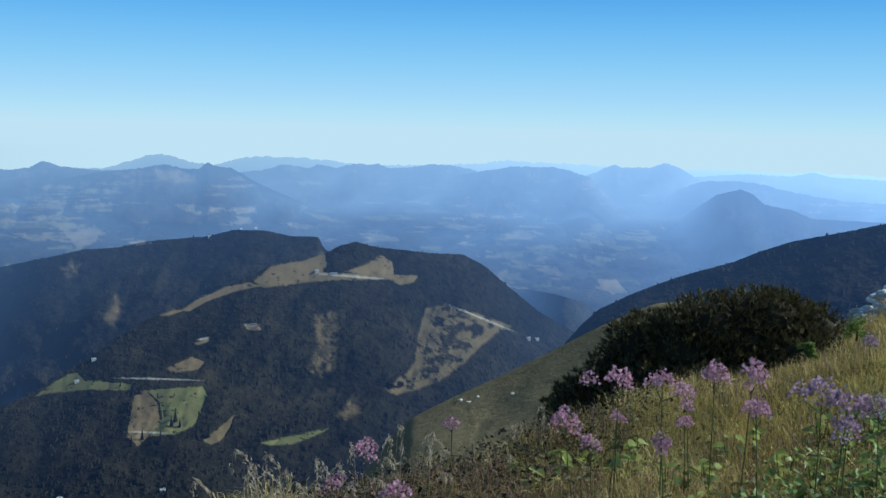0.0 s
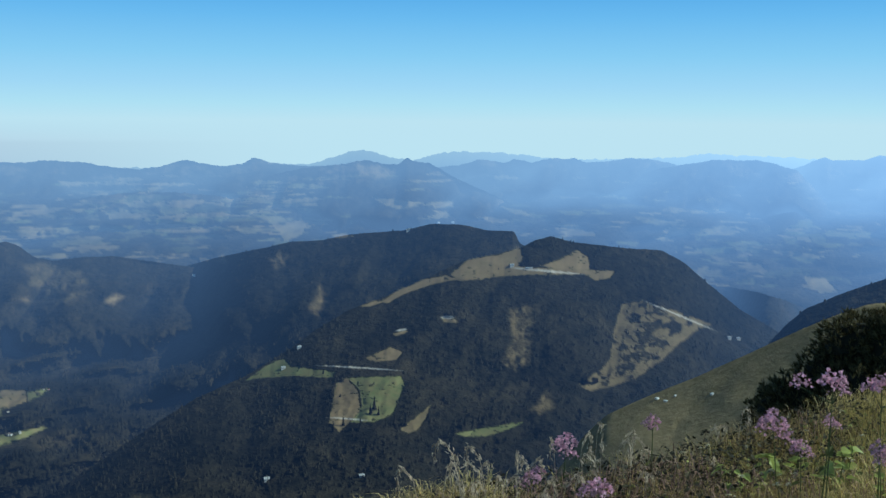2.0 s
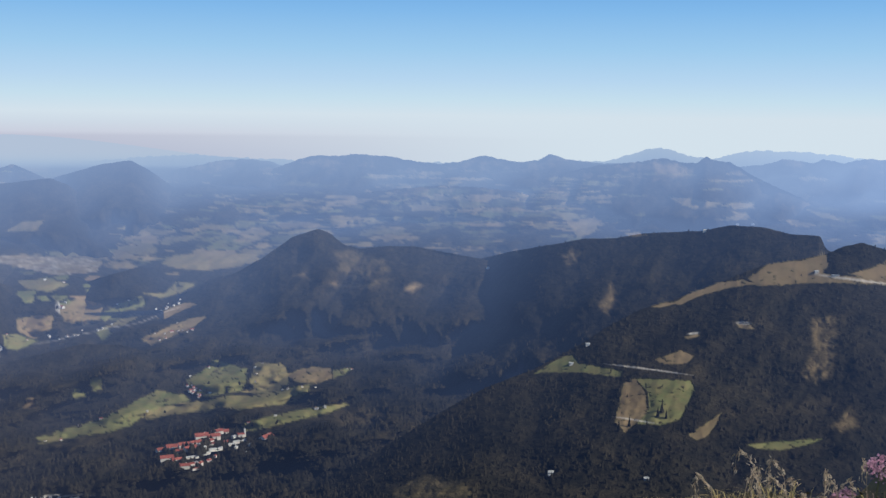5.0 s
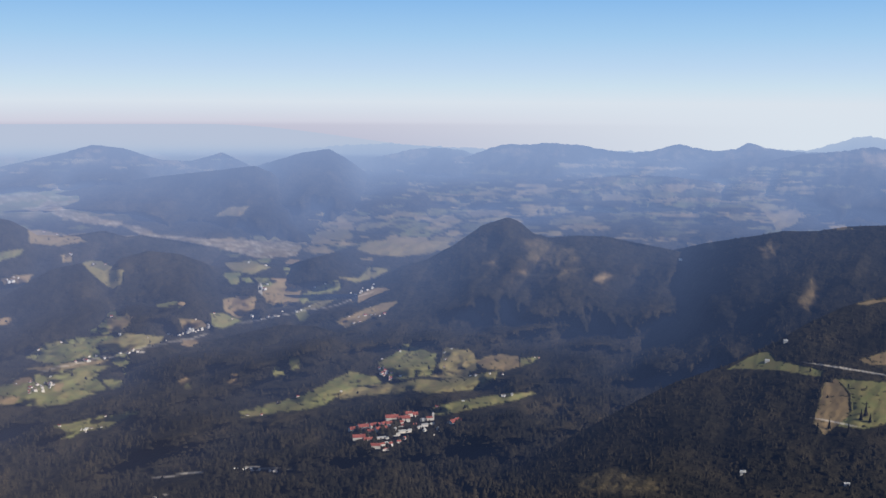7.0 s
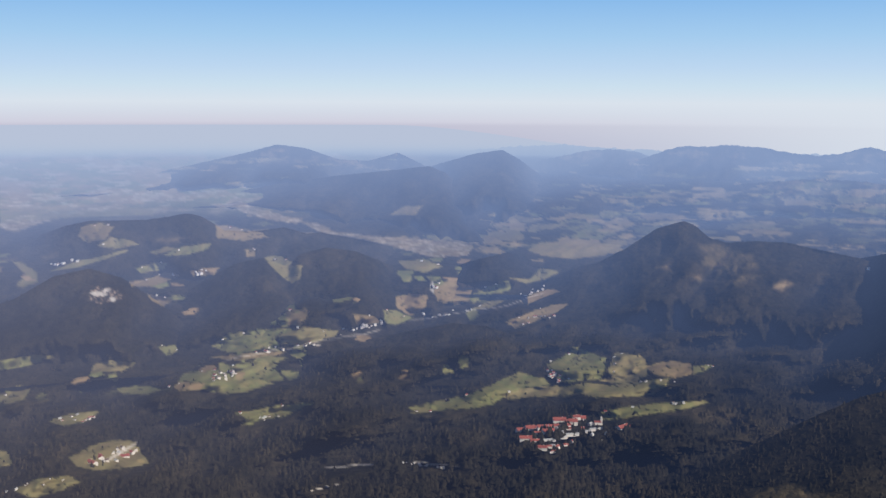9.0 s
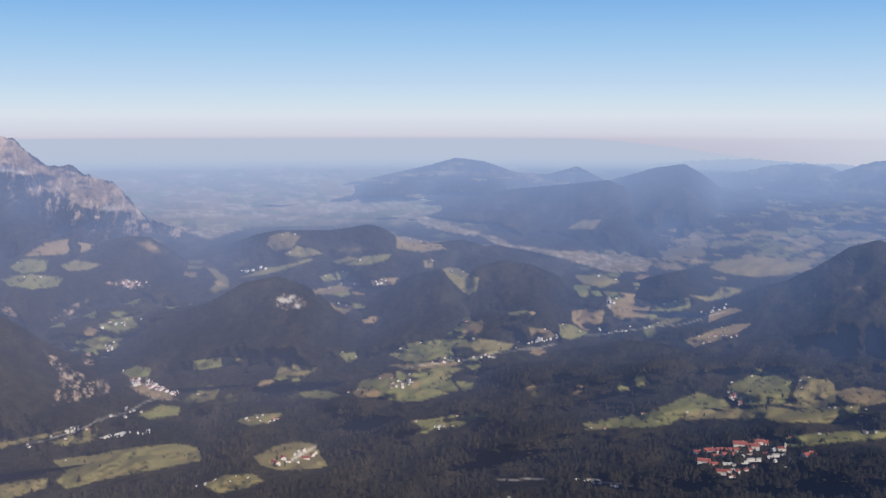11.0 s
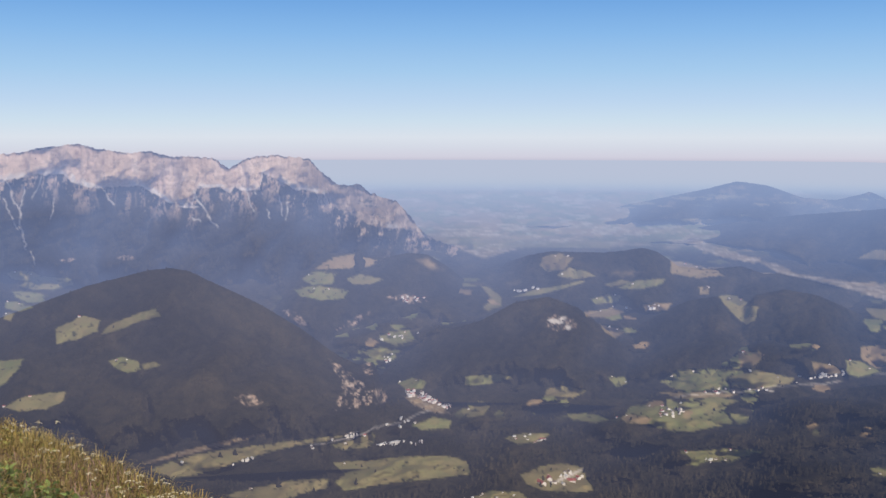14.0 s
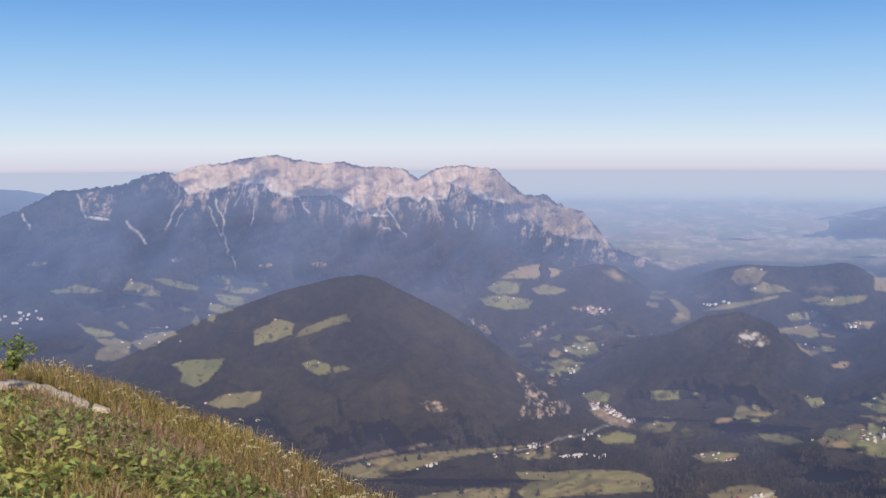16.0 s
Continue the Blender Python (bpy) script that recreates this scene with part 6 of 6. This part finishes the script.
def meadow_spots(count, az0, az1, r0, r1, rich=None):
    """Even places on the near meadow between two azimuths; r1 counts in shares of the way to its brink."""
    az = rng.uniform(az0, az1, count)
    rb = wrapped(REACH, az % 360 if az0 > 105 else az)
    r = np.sqrt(r0 ** 2 + rng.uniform(0, 1, count) * np.maximum((rb * r1) ** 2 - r0 ** 2, 0))
    z = meadow_height(az, r)
    x, y = -np.sin(np.radians(az)) * r, np.cos(np.radians(az)) * r
    p = np.stack([x, y, z], -1)
    off = r - np.interp(az, PATH_AZ, PATH_R)
    clear = (az < PATH_AZ[0]) | (off > 0.42) | (off < -0.95)
    if rich is not None:
        clear &= rng.uniform(0, 1, count) < rich(x, y)
    return p[clear]


def blades(name, p, tall, wide, droop, mat, label):
    """Grass: each blade bends over in three lengths."""
    n = len(p)
    a = rng.uniform(0, 6.283, n)
    out = np.stack([np.cos(a), np.sin(a), 0 * a], -1)
    side = np.stack([-np.sin(a), np.cos(a), 0 * a], -1)
    h = tall * rng.uniform(0.45, 1.25, n)[:, None]
    bend = droop * rng.uniform(0.2, 1.3, n)[:, None]
    up = np.array((0, 0, 1.0))
    w = wide * rng.uniform(0.7, 1.3, n)[:, None]
    m1 = p + up * h * 0.5 + out * h * bend * 0.18
    m2 = p + up * h * 0.85 + out * h * bend * 0.5
    tip = p + up * h * (1 - 0.25 * bend) + out * h * bend
    v = np.stack([p - side * w - up * 0.03, p + side * w - up * 0.03, m1 - side * w, m1 + side * w, m2 - side * w * 0.6, m2 + side * w * 0.6, tip], 1)
    one = np.array(((0, 1, 3), (0, 3, 2), (2, 3, 5), (2, 5, 4), (4, 5, 6)))
    tris = (np.arange(n)[:, None, None] * 7 + one[None]).reshape(-1, 3)
    ob = new(name, tri_mesh(name, v.reshape(-1, 3), tris, mat))
    return tagged(ob, label, "grass", kind="stuff")


def patchy(scale, cut, seed):
    return lambda x, y: smooth(cut - 0.15, cut + 0.15, fbm(x * scale + 30, y * scale + 30, 3, seed))


def off_brink(x, y):
    """Sparse at the right-hand brink, where brown stalks stand."""
    az = np.degrees(np.arctan2(-x, y))
    return 1 - 0.75 * smooth(0.62, 0.92, np.hypot(x, y) / wrapped(REACH, az)) * smooth(-16, -8, az) * (az < 40)


SIDES = ((-27, 16), (78, 108))
for (a0, a1), dry in zip(SIDES, (36000, 9000)):
    blades("grass", meadow_spots(40000, a0, a1, 3.5, 1.03, off_brink), 0.16, 0.0028, 1.25, BLADE, "thick olive green alpine grass on the slope")
    blades("grass", meadow_spots(22000, a0, a1, 3.5, 1.03, patchy(0.7, 0.0, 4)), 0.20, 0.0026, 0.9, OLIVE, "brownish olive grass in tufts")
    blades("grass", meadow_spots(dry, a0, a1, 3.5, 1.04, patchy(0.6, 0.0, 3)), 0.20, 0.0024, 0.9, STRAW, "golden dry grass on the slope")
    blades("grass", meadow_spots(10000, a0, a1, 4.0, 1.0, patchy(0.5, 0.05, 8)), 0.20, 0.0030, 0.7, RUST, "faded reddish seed heads among the grass")


blades("grass", meadow_spots(7000, -18, 14, 4.0, 1.03, lambda x, y: 1 - off_brink(x, y)), 0.18, 0.0030, 1.2, WITHERED, "withered brown stalks along the meadow's brink")
blades("grass", meadow_spots(15000, -70, 290, 0.9, 0.9), 0.12, 0.004, 0.9, BLADE, "thin olive grass round the viewpoint")


def leaf_mesh(name, p, size, mat, lift=0.35):
    """Broad rounded leaves with a folded midrib, held out on all sides."""
    n = len(p)
    a = rng.uniform(0, 6.283, n)
    s = size * rng.uniform(0.5, 1.3, n)[:, None]
    tilt = rng.uniform(-0.5, lift * 2.6, n)
    out = np.stack([np.cos(a) * np.cos(tilt), np.sin(a) * np.cos(tilt), np.sin(tilt)], -1)
    side = np.stack([-np.sin(a), np.cos(a), rng.normal(0, 0.45, n)], -1)
    up = np.cross(out, side)
    ring = ((0, 0, 0), (0.10, 0.34, 0.10), (0.42, 0.40, 0.14), (0.80, 0.24, 0.06), (1.30, 0, -0.16), (0.80, -0.24, 0.06), (0.42, -0.40, 0.14), (0.10, -0.34, 0.10), (0.55, 0, 0.0))
    v = np.stack([p + s * (out * f + side * w + up * h) for f, w, h in ring], 1)
    one = np.array([(8, i, (i + 1) % 8) for i in range(8)])
    tris = (np.arange(n)[:, None, None] * 9 + one[None]).reshape(-1, 3)
    return tri_mesh(name, v.reshape(-1, 3), tris, mat)


def leaf_cover(count, az0, az1, r0, r1, size, high, label, rich=None, mat=LEAF):
    p = meadow_spots(count, az0, az1, r0, r1, rich)
    p[:, 2] += rng.uniform(0.03, high, len(p))
    ob = new("leaves", leaf_mesh("leaves", p, size, mat))
    return tagged(ob, label, "leaves", kind="stuff")


leaf_cover(4500, -27, 6, 5.0, 0.72, 0.030, 0.14, "broad green leaves crowding the meadow floor", patchy(0.8, 0.0, 15))
blades("grass", meadow_spots(19000, 78, 108, 4.0, 1.05, lambda x, y: smooth(0.55, 0.95, np.hypot(x, y) / wrapped(REACH, np.degrees(np.arctan2(-x, y))))), 0.13, 0.0026, 1.1, GOLD,
       "golden orange grass along the meadow's brink")
# paler blades put the sunlight beside the pine into the grass colour
blades("grass", meadow_spots(9000, -27, -16, 4.5, 0.95, patchy(0.8, -0.1, 33)), 0.16, 0.0028, 1.1, GOLD, "golden grass coloured bright as if sunlit beside the dark pine")
leaf_cover(4200, -27, -2, 4.4, 0.56, 0.046, 0.24, "green broad leaves in clumps", patchy(1.0, 0.06, 25), HERB)
leaf_cover(2200, -27, -6, 4.2, 0.50, 0.065, 0.30, "fresh green leaves of tall herbs in clumps", patchy(1.1, 0.0, 28), HERB)
leaf_cover(1300, -27, -8, 4.3, 0.50, 0.042, 0.26, "bright green leaves of tall herbs", patchy(0.9, 0.05, 26), FRESH)
leaf_cover(1500, 96, 108, 3.6, 0.42, 0.125, 0.20, "large yellowish green leaves of a rosette", patchy(0.7, -0.3, 27))
leaf_cover(2500, 93, 108, 4.6, 0.64, 0.060, 0.20, "broad light green leaves crowding the meadow floor", patchy(0.6, -0.35, 16))
leaf_cover(16000, 84, 108, 4.5, 0.80, 0.044, 0.17, "green leaves among the grass", patchy(0.7, -0.1, 17), HERB)
leaf_cover(12000, -14, 13, 3.8, 1.03, 0.030, 0.20, "brownish leaves painted dark as if shaded along the meadow's brink", lambda x, y: 1 - off_brink(x, y), SHADED_LEAF)
blades("grass", meadow_spots(6500, 84, 104, 4.5, 0.86, patchy(0.6, 0.10, 31)), 0.21, 0.0030, 0.9, DUSK, "purplish brown seed heads in patches")
leaf_cover(3500, -27, 12, 4.0, 0.98, 0.024, 0.14, "small green leaves among the grass")
leaf_cover(7000, 80, 108, 4.0, 0.98, 0.026, 0.18, "small green leaves among the grass")


def flower_head(bm, centre, wide, high, count):
    """A flat-topped cluster of small florets."""
    for k in range(count):
        a, q = rng.uniform(0, 6.283), math.sqrt(rng.uniform(0, 1))
        c = centre + Vector((math.cos(a) * q * wide, math.sin(a) * q * wide, high * (1 - q * q) * rng.uniform(0.2, 1.0)))
        r = wide * rng.uniform(0.10, 0.20)
        up = Vector((rng.normal(0, 0.5), rng.normal(0, 0.5), 1)).normalized()
        u = up.orthogonal().normalized()
        w = up.cross(u)
        ring = [bm.verts.new(c + (u * math.cos(t) + w * math.sin(t)) * r * (1 if i % 2 else 0.45) + up * r * 0.6) for i, t in
                enumerate([2 * math.pi * j / 8 for j in range(8)])]
        low = bm.verts.new(c - up * r * 0.8)
        for i in range(8):
            bm.faces.new((ring[i], ring[(i + 1) % 8], low))


def flower_plant(az, el, r, wide, mat, label):
    """A tall stem with a few leaves and clusters of florets."""
    head = Vector(polar(az, el, r))
    flat = math.hypot(head.x, head.y)
    base = Vector((head.x + rng.normal(0, 0.03), head.y + rng.normal(0, 0.03), float(meadow_height(np.array([az]), np.array([flat]))[0]) - 0.02))
    ob = tagged(new("flowering_plant"), label, "flower", "tall flowering plants")
    ob.location = base
    top = head - base
    bm = bmesh.new()
    limb(bm, Vector((0, 0, 0)), top, 0.0045, 0.0025, 5)
    part("stem", bm, STEM, ob)
    for k in range(3):
        bm = bmesh.new()
        off = Vector((rng.normal(0, 0.45), rng.normal(0, 0.45), 0)) * wide if k else Vector()
        drop = Vector((0, 0, -rng.uniform(0.2, 0.8) * wide)) if k else Vector()
        c = top + off * 1.1 + drop
        limb(bm, top * 0.88, c, 0.003, 0.002, 4)
        part("stalk", bm, STEM, ob)
        bm = bmesh.new()
        flower_head(bm, c, wide * (0.6 if k else 0.8), wide * 0.95, 40 if k else 60)
        tagged(part("flower_head", bm, mat, ob), kind="stuff")
    for f in rng.uniform(0.15, 0.6, 4):
        mesh_part("leaf", leaf_mesh("leaf", np.array([tuple(top * float(f))]), 0.050, LEAF), ob)
    return ob


def meadow_point(az, el):
    """Where the line of sight in a direction comes down on the near meadow."""
    r = np.linspace(2.5, float(wrapped(REACH, az)), 400)
    drop = r * math.tan(radians(el)) - meadow_height(az + 0 * r, r)
    k = int(np.argmax(drop < 0)) if (drop < 0).any() else len(r) - 1
    return Vector((-math.sin(radians(az)) * r[k], math.cos(radians(az)) * r[k], float(meadow_height(np.array([az]), np.array([r[k]]))[0])))


def broad_herb(p, size):
    """A clump of large pointed leaves held out on short stems."""
    ob = tagged(new("broad_leaved_herb"), "clump of large bright green leaves in the meadow", "herb", "broad-leaved herbs")
    ob.location = p
    for k in range(13):
        a, lift = 2.4 * k + rng.uniform(-0.3, 0.3), 0.05 + 0.015 * k
        out = Vector((math.cos(a), math.sin(a), 0))
        tip = out * size * rng.uniform(0.25, 0.9) + Vector((0, 0, lift + rng.uniform(0.0, 0.08)))
        bm = bmesh.new()
        limb(bm, Vector((0, 0, -0.02)), tip, 0.003, 0.002, 4)
        part("stem", bm, STEM, ob)
        leaf = mesh_part("leaf", leaf_mesh("leaf", np.zeros((1, 3)), size * rng.uniform(0.7, 1.0), FRESH, 0.15), ob)
        leaf.location = tip
    return ob


for spot in ((-7.00, -18.40), (-8.71, -17.82), (-10.45, -18.46), (-12.94, -18.84), (-16.15, -16.73), (-17.44, -16.19), (-18.98, -17.68), (-20.69, -15.33), (-22.02, -16.39), (-23.04, -15.32), (-23.64, -14.12), (-5.12, -19.20), (-15.05, -18.46), (-20.57, -17.82), (-23.34, -17.60), (-11.02, -17.36)):
    broad_herb(meadow_point(spot[0], spot[1] - 0.9), rng.uniform(0.06, 0.10))

PINKISH = "tall alpine plant with pink flower clusters"
MAUVISH = "tall alpine plant with mauve flower clusters"
for spot, r, wide in (((-10.07, -13.34), 6.0, 0.103), ((-12.43, -13.33), 5.9, 0.097), ((-15.19, -12.70), 6.2, 0.103), ((-17.17, -12.48), 6.0, 0.103),
                      ((-17.43, -14.45), 5.7, 0.097), ((-13.75, -13.83), 6.4, 0.083), ((-7.21, -15.70), 6.7, 0.117), ((3.87, -17.46), 6.2, 0.090),
                      ((-10.06, -15.29), 6.2, 0.055), ((-13.74, -15.37), 6.4, 0.069), ((5.82, -19.40), 5.9, 0.069), ((-0.88, -16.01), 7.0, 0.062),
                      ((-8.66, -16.73), 6.4, 0.069), ((-12.52, -16.45), 6.0, 0.076), ((2.10, -19.82), 5.0, 0.083), ((5.42, -18.99), 6.2, 0.055)):
    flower_plant(*spot, r, wide, PINK, PINKISH)
for spot, r, wide in (((-20.70, -13.24), 5.5, 0.117), ((-21.97, -13.67), 5.5, 0.117), ((-23.47, -13.58), 5.5, 0.083), ((-22.05, -14.75), 5.2, 0.069), ((-22.84, -10.23), 9.8, 0.083)):
    flower_plant(*spot, r, wide, MAUVE, MAUVISH)


def seed_grass(az, r, tall, turn, bend):
    """A tall grass with a nodding feathery head."""
    flat = r
    base = Vector((-math.sin(radians(az)) * r, math.cos(radians(az)) * r, float(meadow_height(np.array([az]), np.array([flat]))[0]) - 0.02))
    ob = tagged(new("seed_grass"), "tall dry grass with a nodding pale plume", "grass", "tall grasses at the brink")
    ob.location = base
    way = Vector((math.cos(turn), math.sin(turn), 0))
    pts = [Vector((0, 0, tall * 0.85 * t)) + way * bend * tall * 0.25 * t * t for t in (0, 0.5, 1.0)]
    end = pts[-1]
    arc = [end + way * (0.04 + bend * tall * 0.12) * 1.2 * math.sin(t * 1.8) + Vector((0, 0, (0.05 + 0.06 * tall) * math.sin(t * 2.9) - 0.05 * t * t)) for t in (0.25, 0.5, 0.75, 1.0)]
    bm = bmesh.new()
    for a, b in zip(pts + arc, (pts + arc)[1:]):
        limb(bm, a, b, 0.0020, 0.0014, 4)
    part("stem", bm, PLUME, ob)
    bm = bmesh.new()
    for a, b in zip([end] + arc, arc):
        for k in range(10):
            c = a.lerp(b, rng.uniform(0, 1)) + Vector(rng.normal(0, 0.007, 3))
            d = ((b - a).normalized() + Vector(rng.normal(0, 0.35, 3))).normalized() * 0.024
            s = d.orthogonal().normalized() * 0.0030
            bm.faces.new([bm.verts.new(q) for q in (c - s, c + s, c + d)])
    part("plume", bm, PLUME, ob)
    return ob


def plume_at(az, el, turn):
    """A tall grass whose head stands in the given direction, near the brink."""
    r = float(wrapped(REACH, az)) * rng.uniform(0.86, 0.98)
    lift = r * math.tan(radians(el)) - float(meadow_height(np.array([az]), np.array([r]))[0])
    seed_grass(az, r, min(max(lift, 0.12), 0.95), turn, rng.uniform(0.25, 0.6))


for spot in ((11.15, -18.22), (10.59, -19.02), (9.72, -18.53), (9.51, -17.12), (8.20, -17.65), (6.72, -17.35), (8.04, -18.31), (8.31, -19.21), (6.37, -18.01),
             (5.67, -18.49), (4.43, -16.44), (3.44, -16.77), (2.38, -15.62), (2.01, -16.64), (1.30, -16.75), (1.99, -17.69), (0.12, -18.32), (-0.31, -18.72),
             (-1.71, -18.54), (-1.18, -18.82), (7.05, -19.00), (7.91, -18.96), (12.04, -18.64), (5.50, -19.14), (4.52, -18.88), (1.96, -18.88), (-5.42, -14.83),
             (-5.86, -15.05), (-0.96, -16.70), (-3.77, -15.68), (-6.33, -16.65), (3.68, -19.25), (5.87, -19.90), (9.22, -19.85)):
    plume_at(*spot, rng.uniform(0, 6.283))
for k in range(10):
    az = rng.uniform(-5.0, 13.0)
    seed_grass(az, float(wrapped(REACH, az)) * rng.uniform(0.75, 1.0), rng.uniform(0.2, 0.45), rng.uniform(0, 6.283), rng.uniform(0.3, 1.0))


def white_flower():
    ob = tagged(new("white_flower"), "small white umbel flower in the grass", "flower", "white flowers")
    bm = bmesh.new()
    limb(bm, Vector((0, 0, 0)), Vector((0.01, 0, 0.30)), 0.003, 0.002, 4)
    part("stem", bm, STEM, ob)
    bm = bmesh.new()
    flower_head(bm, Vector((0.01, 0, 0.30)), 0.030, 0.012, 16)
    tagged(part("flower_head", bm, PETAL, ob), kind="stuff")
    return ob


bloom = white_flower()
spots = np.concatenate([meadow_spots(16, 82, 106, 5.0, 1.0), meadow_spots(45, -26, -2, 5.5, 1.0)])
brim_az = rng.uniform(81, 106, 140)
brim_r = wrapped(REACH, brim_az) * rng.uniform(0.86, 1.02, 140)
brim = np.stack([-np.sin(np.radians(brim_az)) * brim_r, np.cos(np.radians(brim_az)) * brim_r, meadow_height(brim_az, brim_r)], -1)
for k, p in enumerate(np.concatenate([spots, brim])):
    m = Matrix.Translation(Vector(p)) @ pose(0, 0, 0, rng.normal(0, 8), rng.normal(0, 8), rng.uniform(0, 360)) @ Matrix.Scale(rng.uniform(0.6, 1.0), 4)
    if k == 0:
        bloom.matrix_basis = m
    else:
        copy_thing(bloom, pose(0, 0, 0)).matrix_basis = m


# ---- stones, path and shrub ----
def boulder(p, size, label, group):
    bm = bmesh.new()
    bmesh.ops.create_icosphere(bm, subdivisions=3, radius=1.0)
    shift = Vector(rng.uniform(-9, 9, 3))
    s = Vector((size * rng.uniform(0.8, 1.3), size * rng.uniform(0.7, 1.1), size * rng.uniform(0.5, 0.75)))
    for v in bm.verts:
        q = Vector(v.co)
        w = 0.85 + 0.35 * noise.noise(q * 1.3 + shift) + 0.10 * noise.noise(q * 4.0 + shift)
        v.co = Vector((round(q.x * 2.2) * 0.08 + q.x * 0.8, round(q.y * 2.2) * 0.08 + q.y * 0.8, round(q.z * 2.0) * 0.1 + q.z * 0.8)) * w
        v.co = Vector((v.co.x * s.x, v.co.y * s.y, v.co.z * s.z))
    me = bpy.data.meshes.new("boulder")
    bm.to_mesh(me)
    bm.free()
    me.materials.append(STONE)
    ob = new("boulder", me)
    ob.location, ob.rotation_euler = p, (0, 0, rng.uniform(0, 6.28))
    return tagged(ob, label, "boulder", group)


for k in range(56):
    az = rng.uniform(-26.5, -22.0)
    r = 14.2 + rng.uniform(0, 0.9)
    z = float(meadow_height(np.array([az % 360 if az < -23.4 else az]), np.array([r]))[0])
    heap = smooth(-21.6, -23.6, az)
    boulder(Vector((-math.sin(radians(az)) * r, math.cos(radians(az)) * r, z + 0.03 + 0.34 * heap * (k % 4) / 3)), rng.uniform(0.07, 0.15), "pale grey limestone boulder on the meadow's crest", "boulders")
for spot in ((-1.32, -14.73), (-2.30, -14.55), (-4.23, -14.30), (-1.80, -14.84)):
    boulder(surface_point(*spot), 0.24, "white weathered boulder on the steep pasture", "boulders on the pasture")


path()


def leafy_shrub(az, el, r, wide):
    top = Vector(polar(az, el, r))
    ob = tagged(new("leafy_shrub"), "small bright green leafy shrub on the meadow's crest", "shrub")
    lobes = [(top.x + rng.normal(0, wide * 0.6), top.y + rng.normal(0, wide * 0.6), top.z - wide * (0.5 + 0.3 * k), wide * 0.7, wide * 0.7, wide * 0.5) for k in range(9)]
    p, d = lobes_surface(lobes, 700)
    mesh_part("foliage", leaf_mesh("foliage", p, 0.022 if wide < 0.1 else 0.03, SHRUB), ob)
    bm = bmesh.new()
    limb(bm, Vector((top.x, top.y, top.z - wide * 3.2)), top - Vector((0, 0, wide)), 0.012, 0.005)
    part("branch", bm, BARK, ob)
    return ob


leafy_shrub(104.82, -9.32, 12.5, 0.12)
leafy_shrub(-22.17, -9.06, 10.5, 0.07)
leafy_shrub(-19.88, -10.54, 9.5, 0.04)


# ---- single spruces on the pasture of the wooded hill ----
def spruce(az, el, tall):
    foot = surface_point(az, el)
    ob = tagged(new("spruce_tree"), "single dark spruce standing on a green pasture", "tree", "spruces on the pasture")
    ob.location = foot
    bm = bmesh.new()
    limb(bm, Vector((0, 0, -1)), Vector((0, 0, tall * 0.5)), tall * 0.02, tall * 0.01)
    part("trunk", bm, SPRUCE, ob)
    bm = bmesh.new()
    for tier in range(6):
        z, w = tall * (0.08 + 0.15 * tier), tall * 0.20 * (1 - tier / 6.5)
        tip = bm.verts.new((rng.normal(0, 0.1), rng.normal(0, 0.1), z + tall * 0.30))
        ring = [bm.verts.new((math.cos(t) * w * s, math.sin(t) * w * s, z - tall * 0.02 * s)) for t, s in
                [(2 * math.pi * i / 9, rng.uniform(0.7, 1.2)) for i in range(9)]]
        for i in range(9):
            bm.faces.new((ring[i], ring[(i + 1) % 9], tip))
    part("crown", bm, SPRUCE, ob)


for spot, tall in (((14.40, -15.75), 22), ((14.62, -15.99), 17), ((14.17, -16.05), 15), ((16.15, -16.59), 16), ((15.19, -16.78), 18), ((13.27, -16.59), 17),
                   ((13.75, -16.65), 13), ((12.63, -16.64), 16), ((16.72, -16.89), 18), ((9.28, -16.58), 18), ((8.49, -16.34), 15), ((8.81, -16.56), 17),
                   ((17.26, -13.79), 10), ((16.47, -13.70), 9), ((15.20, -13.70), 8), ((13.62, -13.85), 9)):
    spruce(*spot, tall)
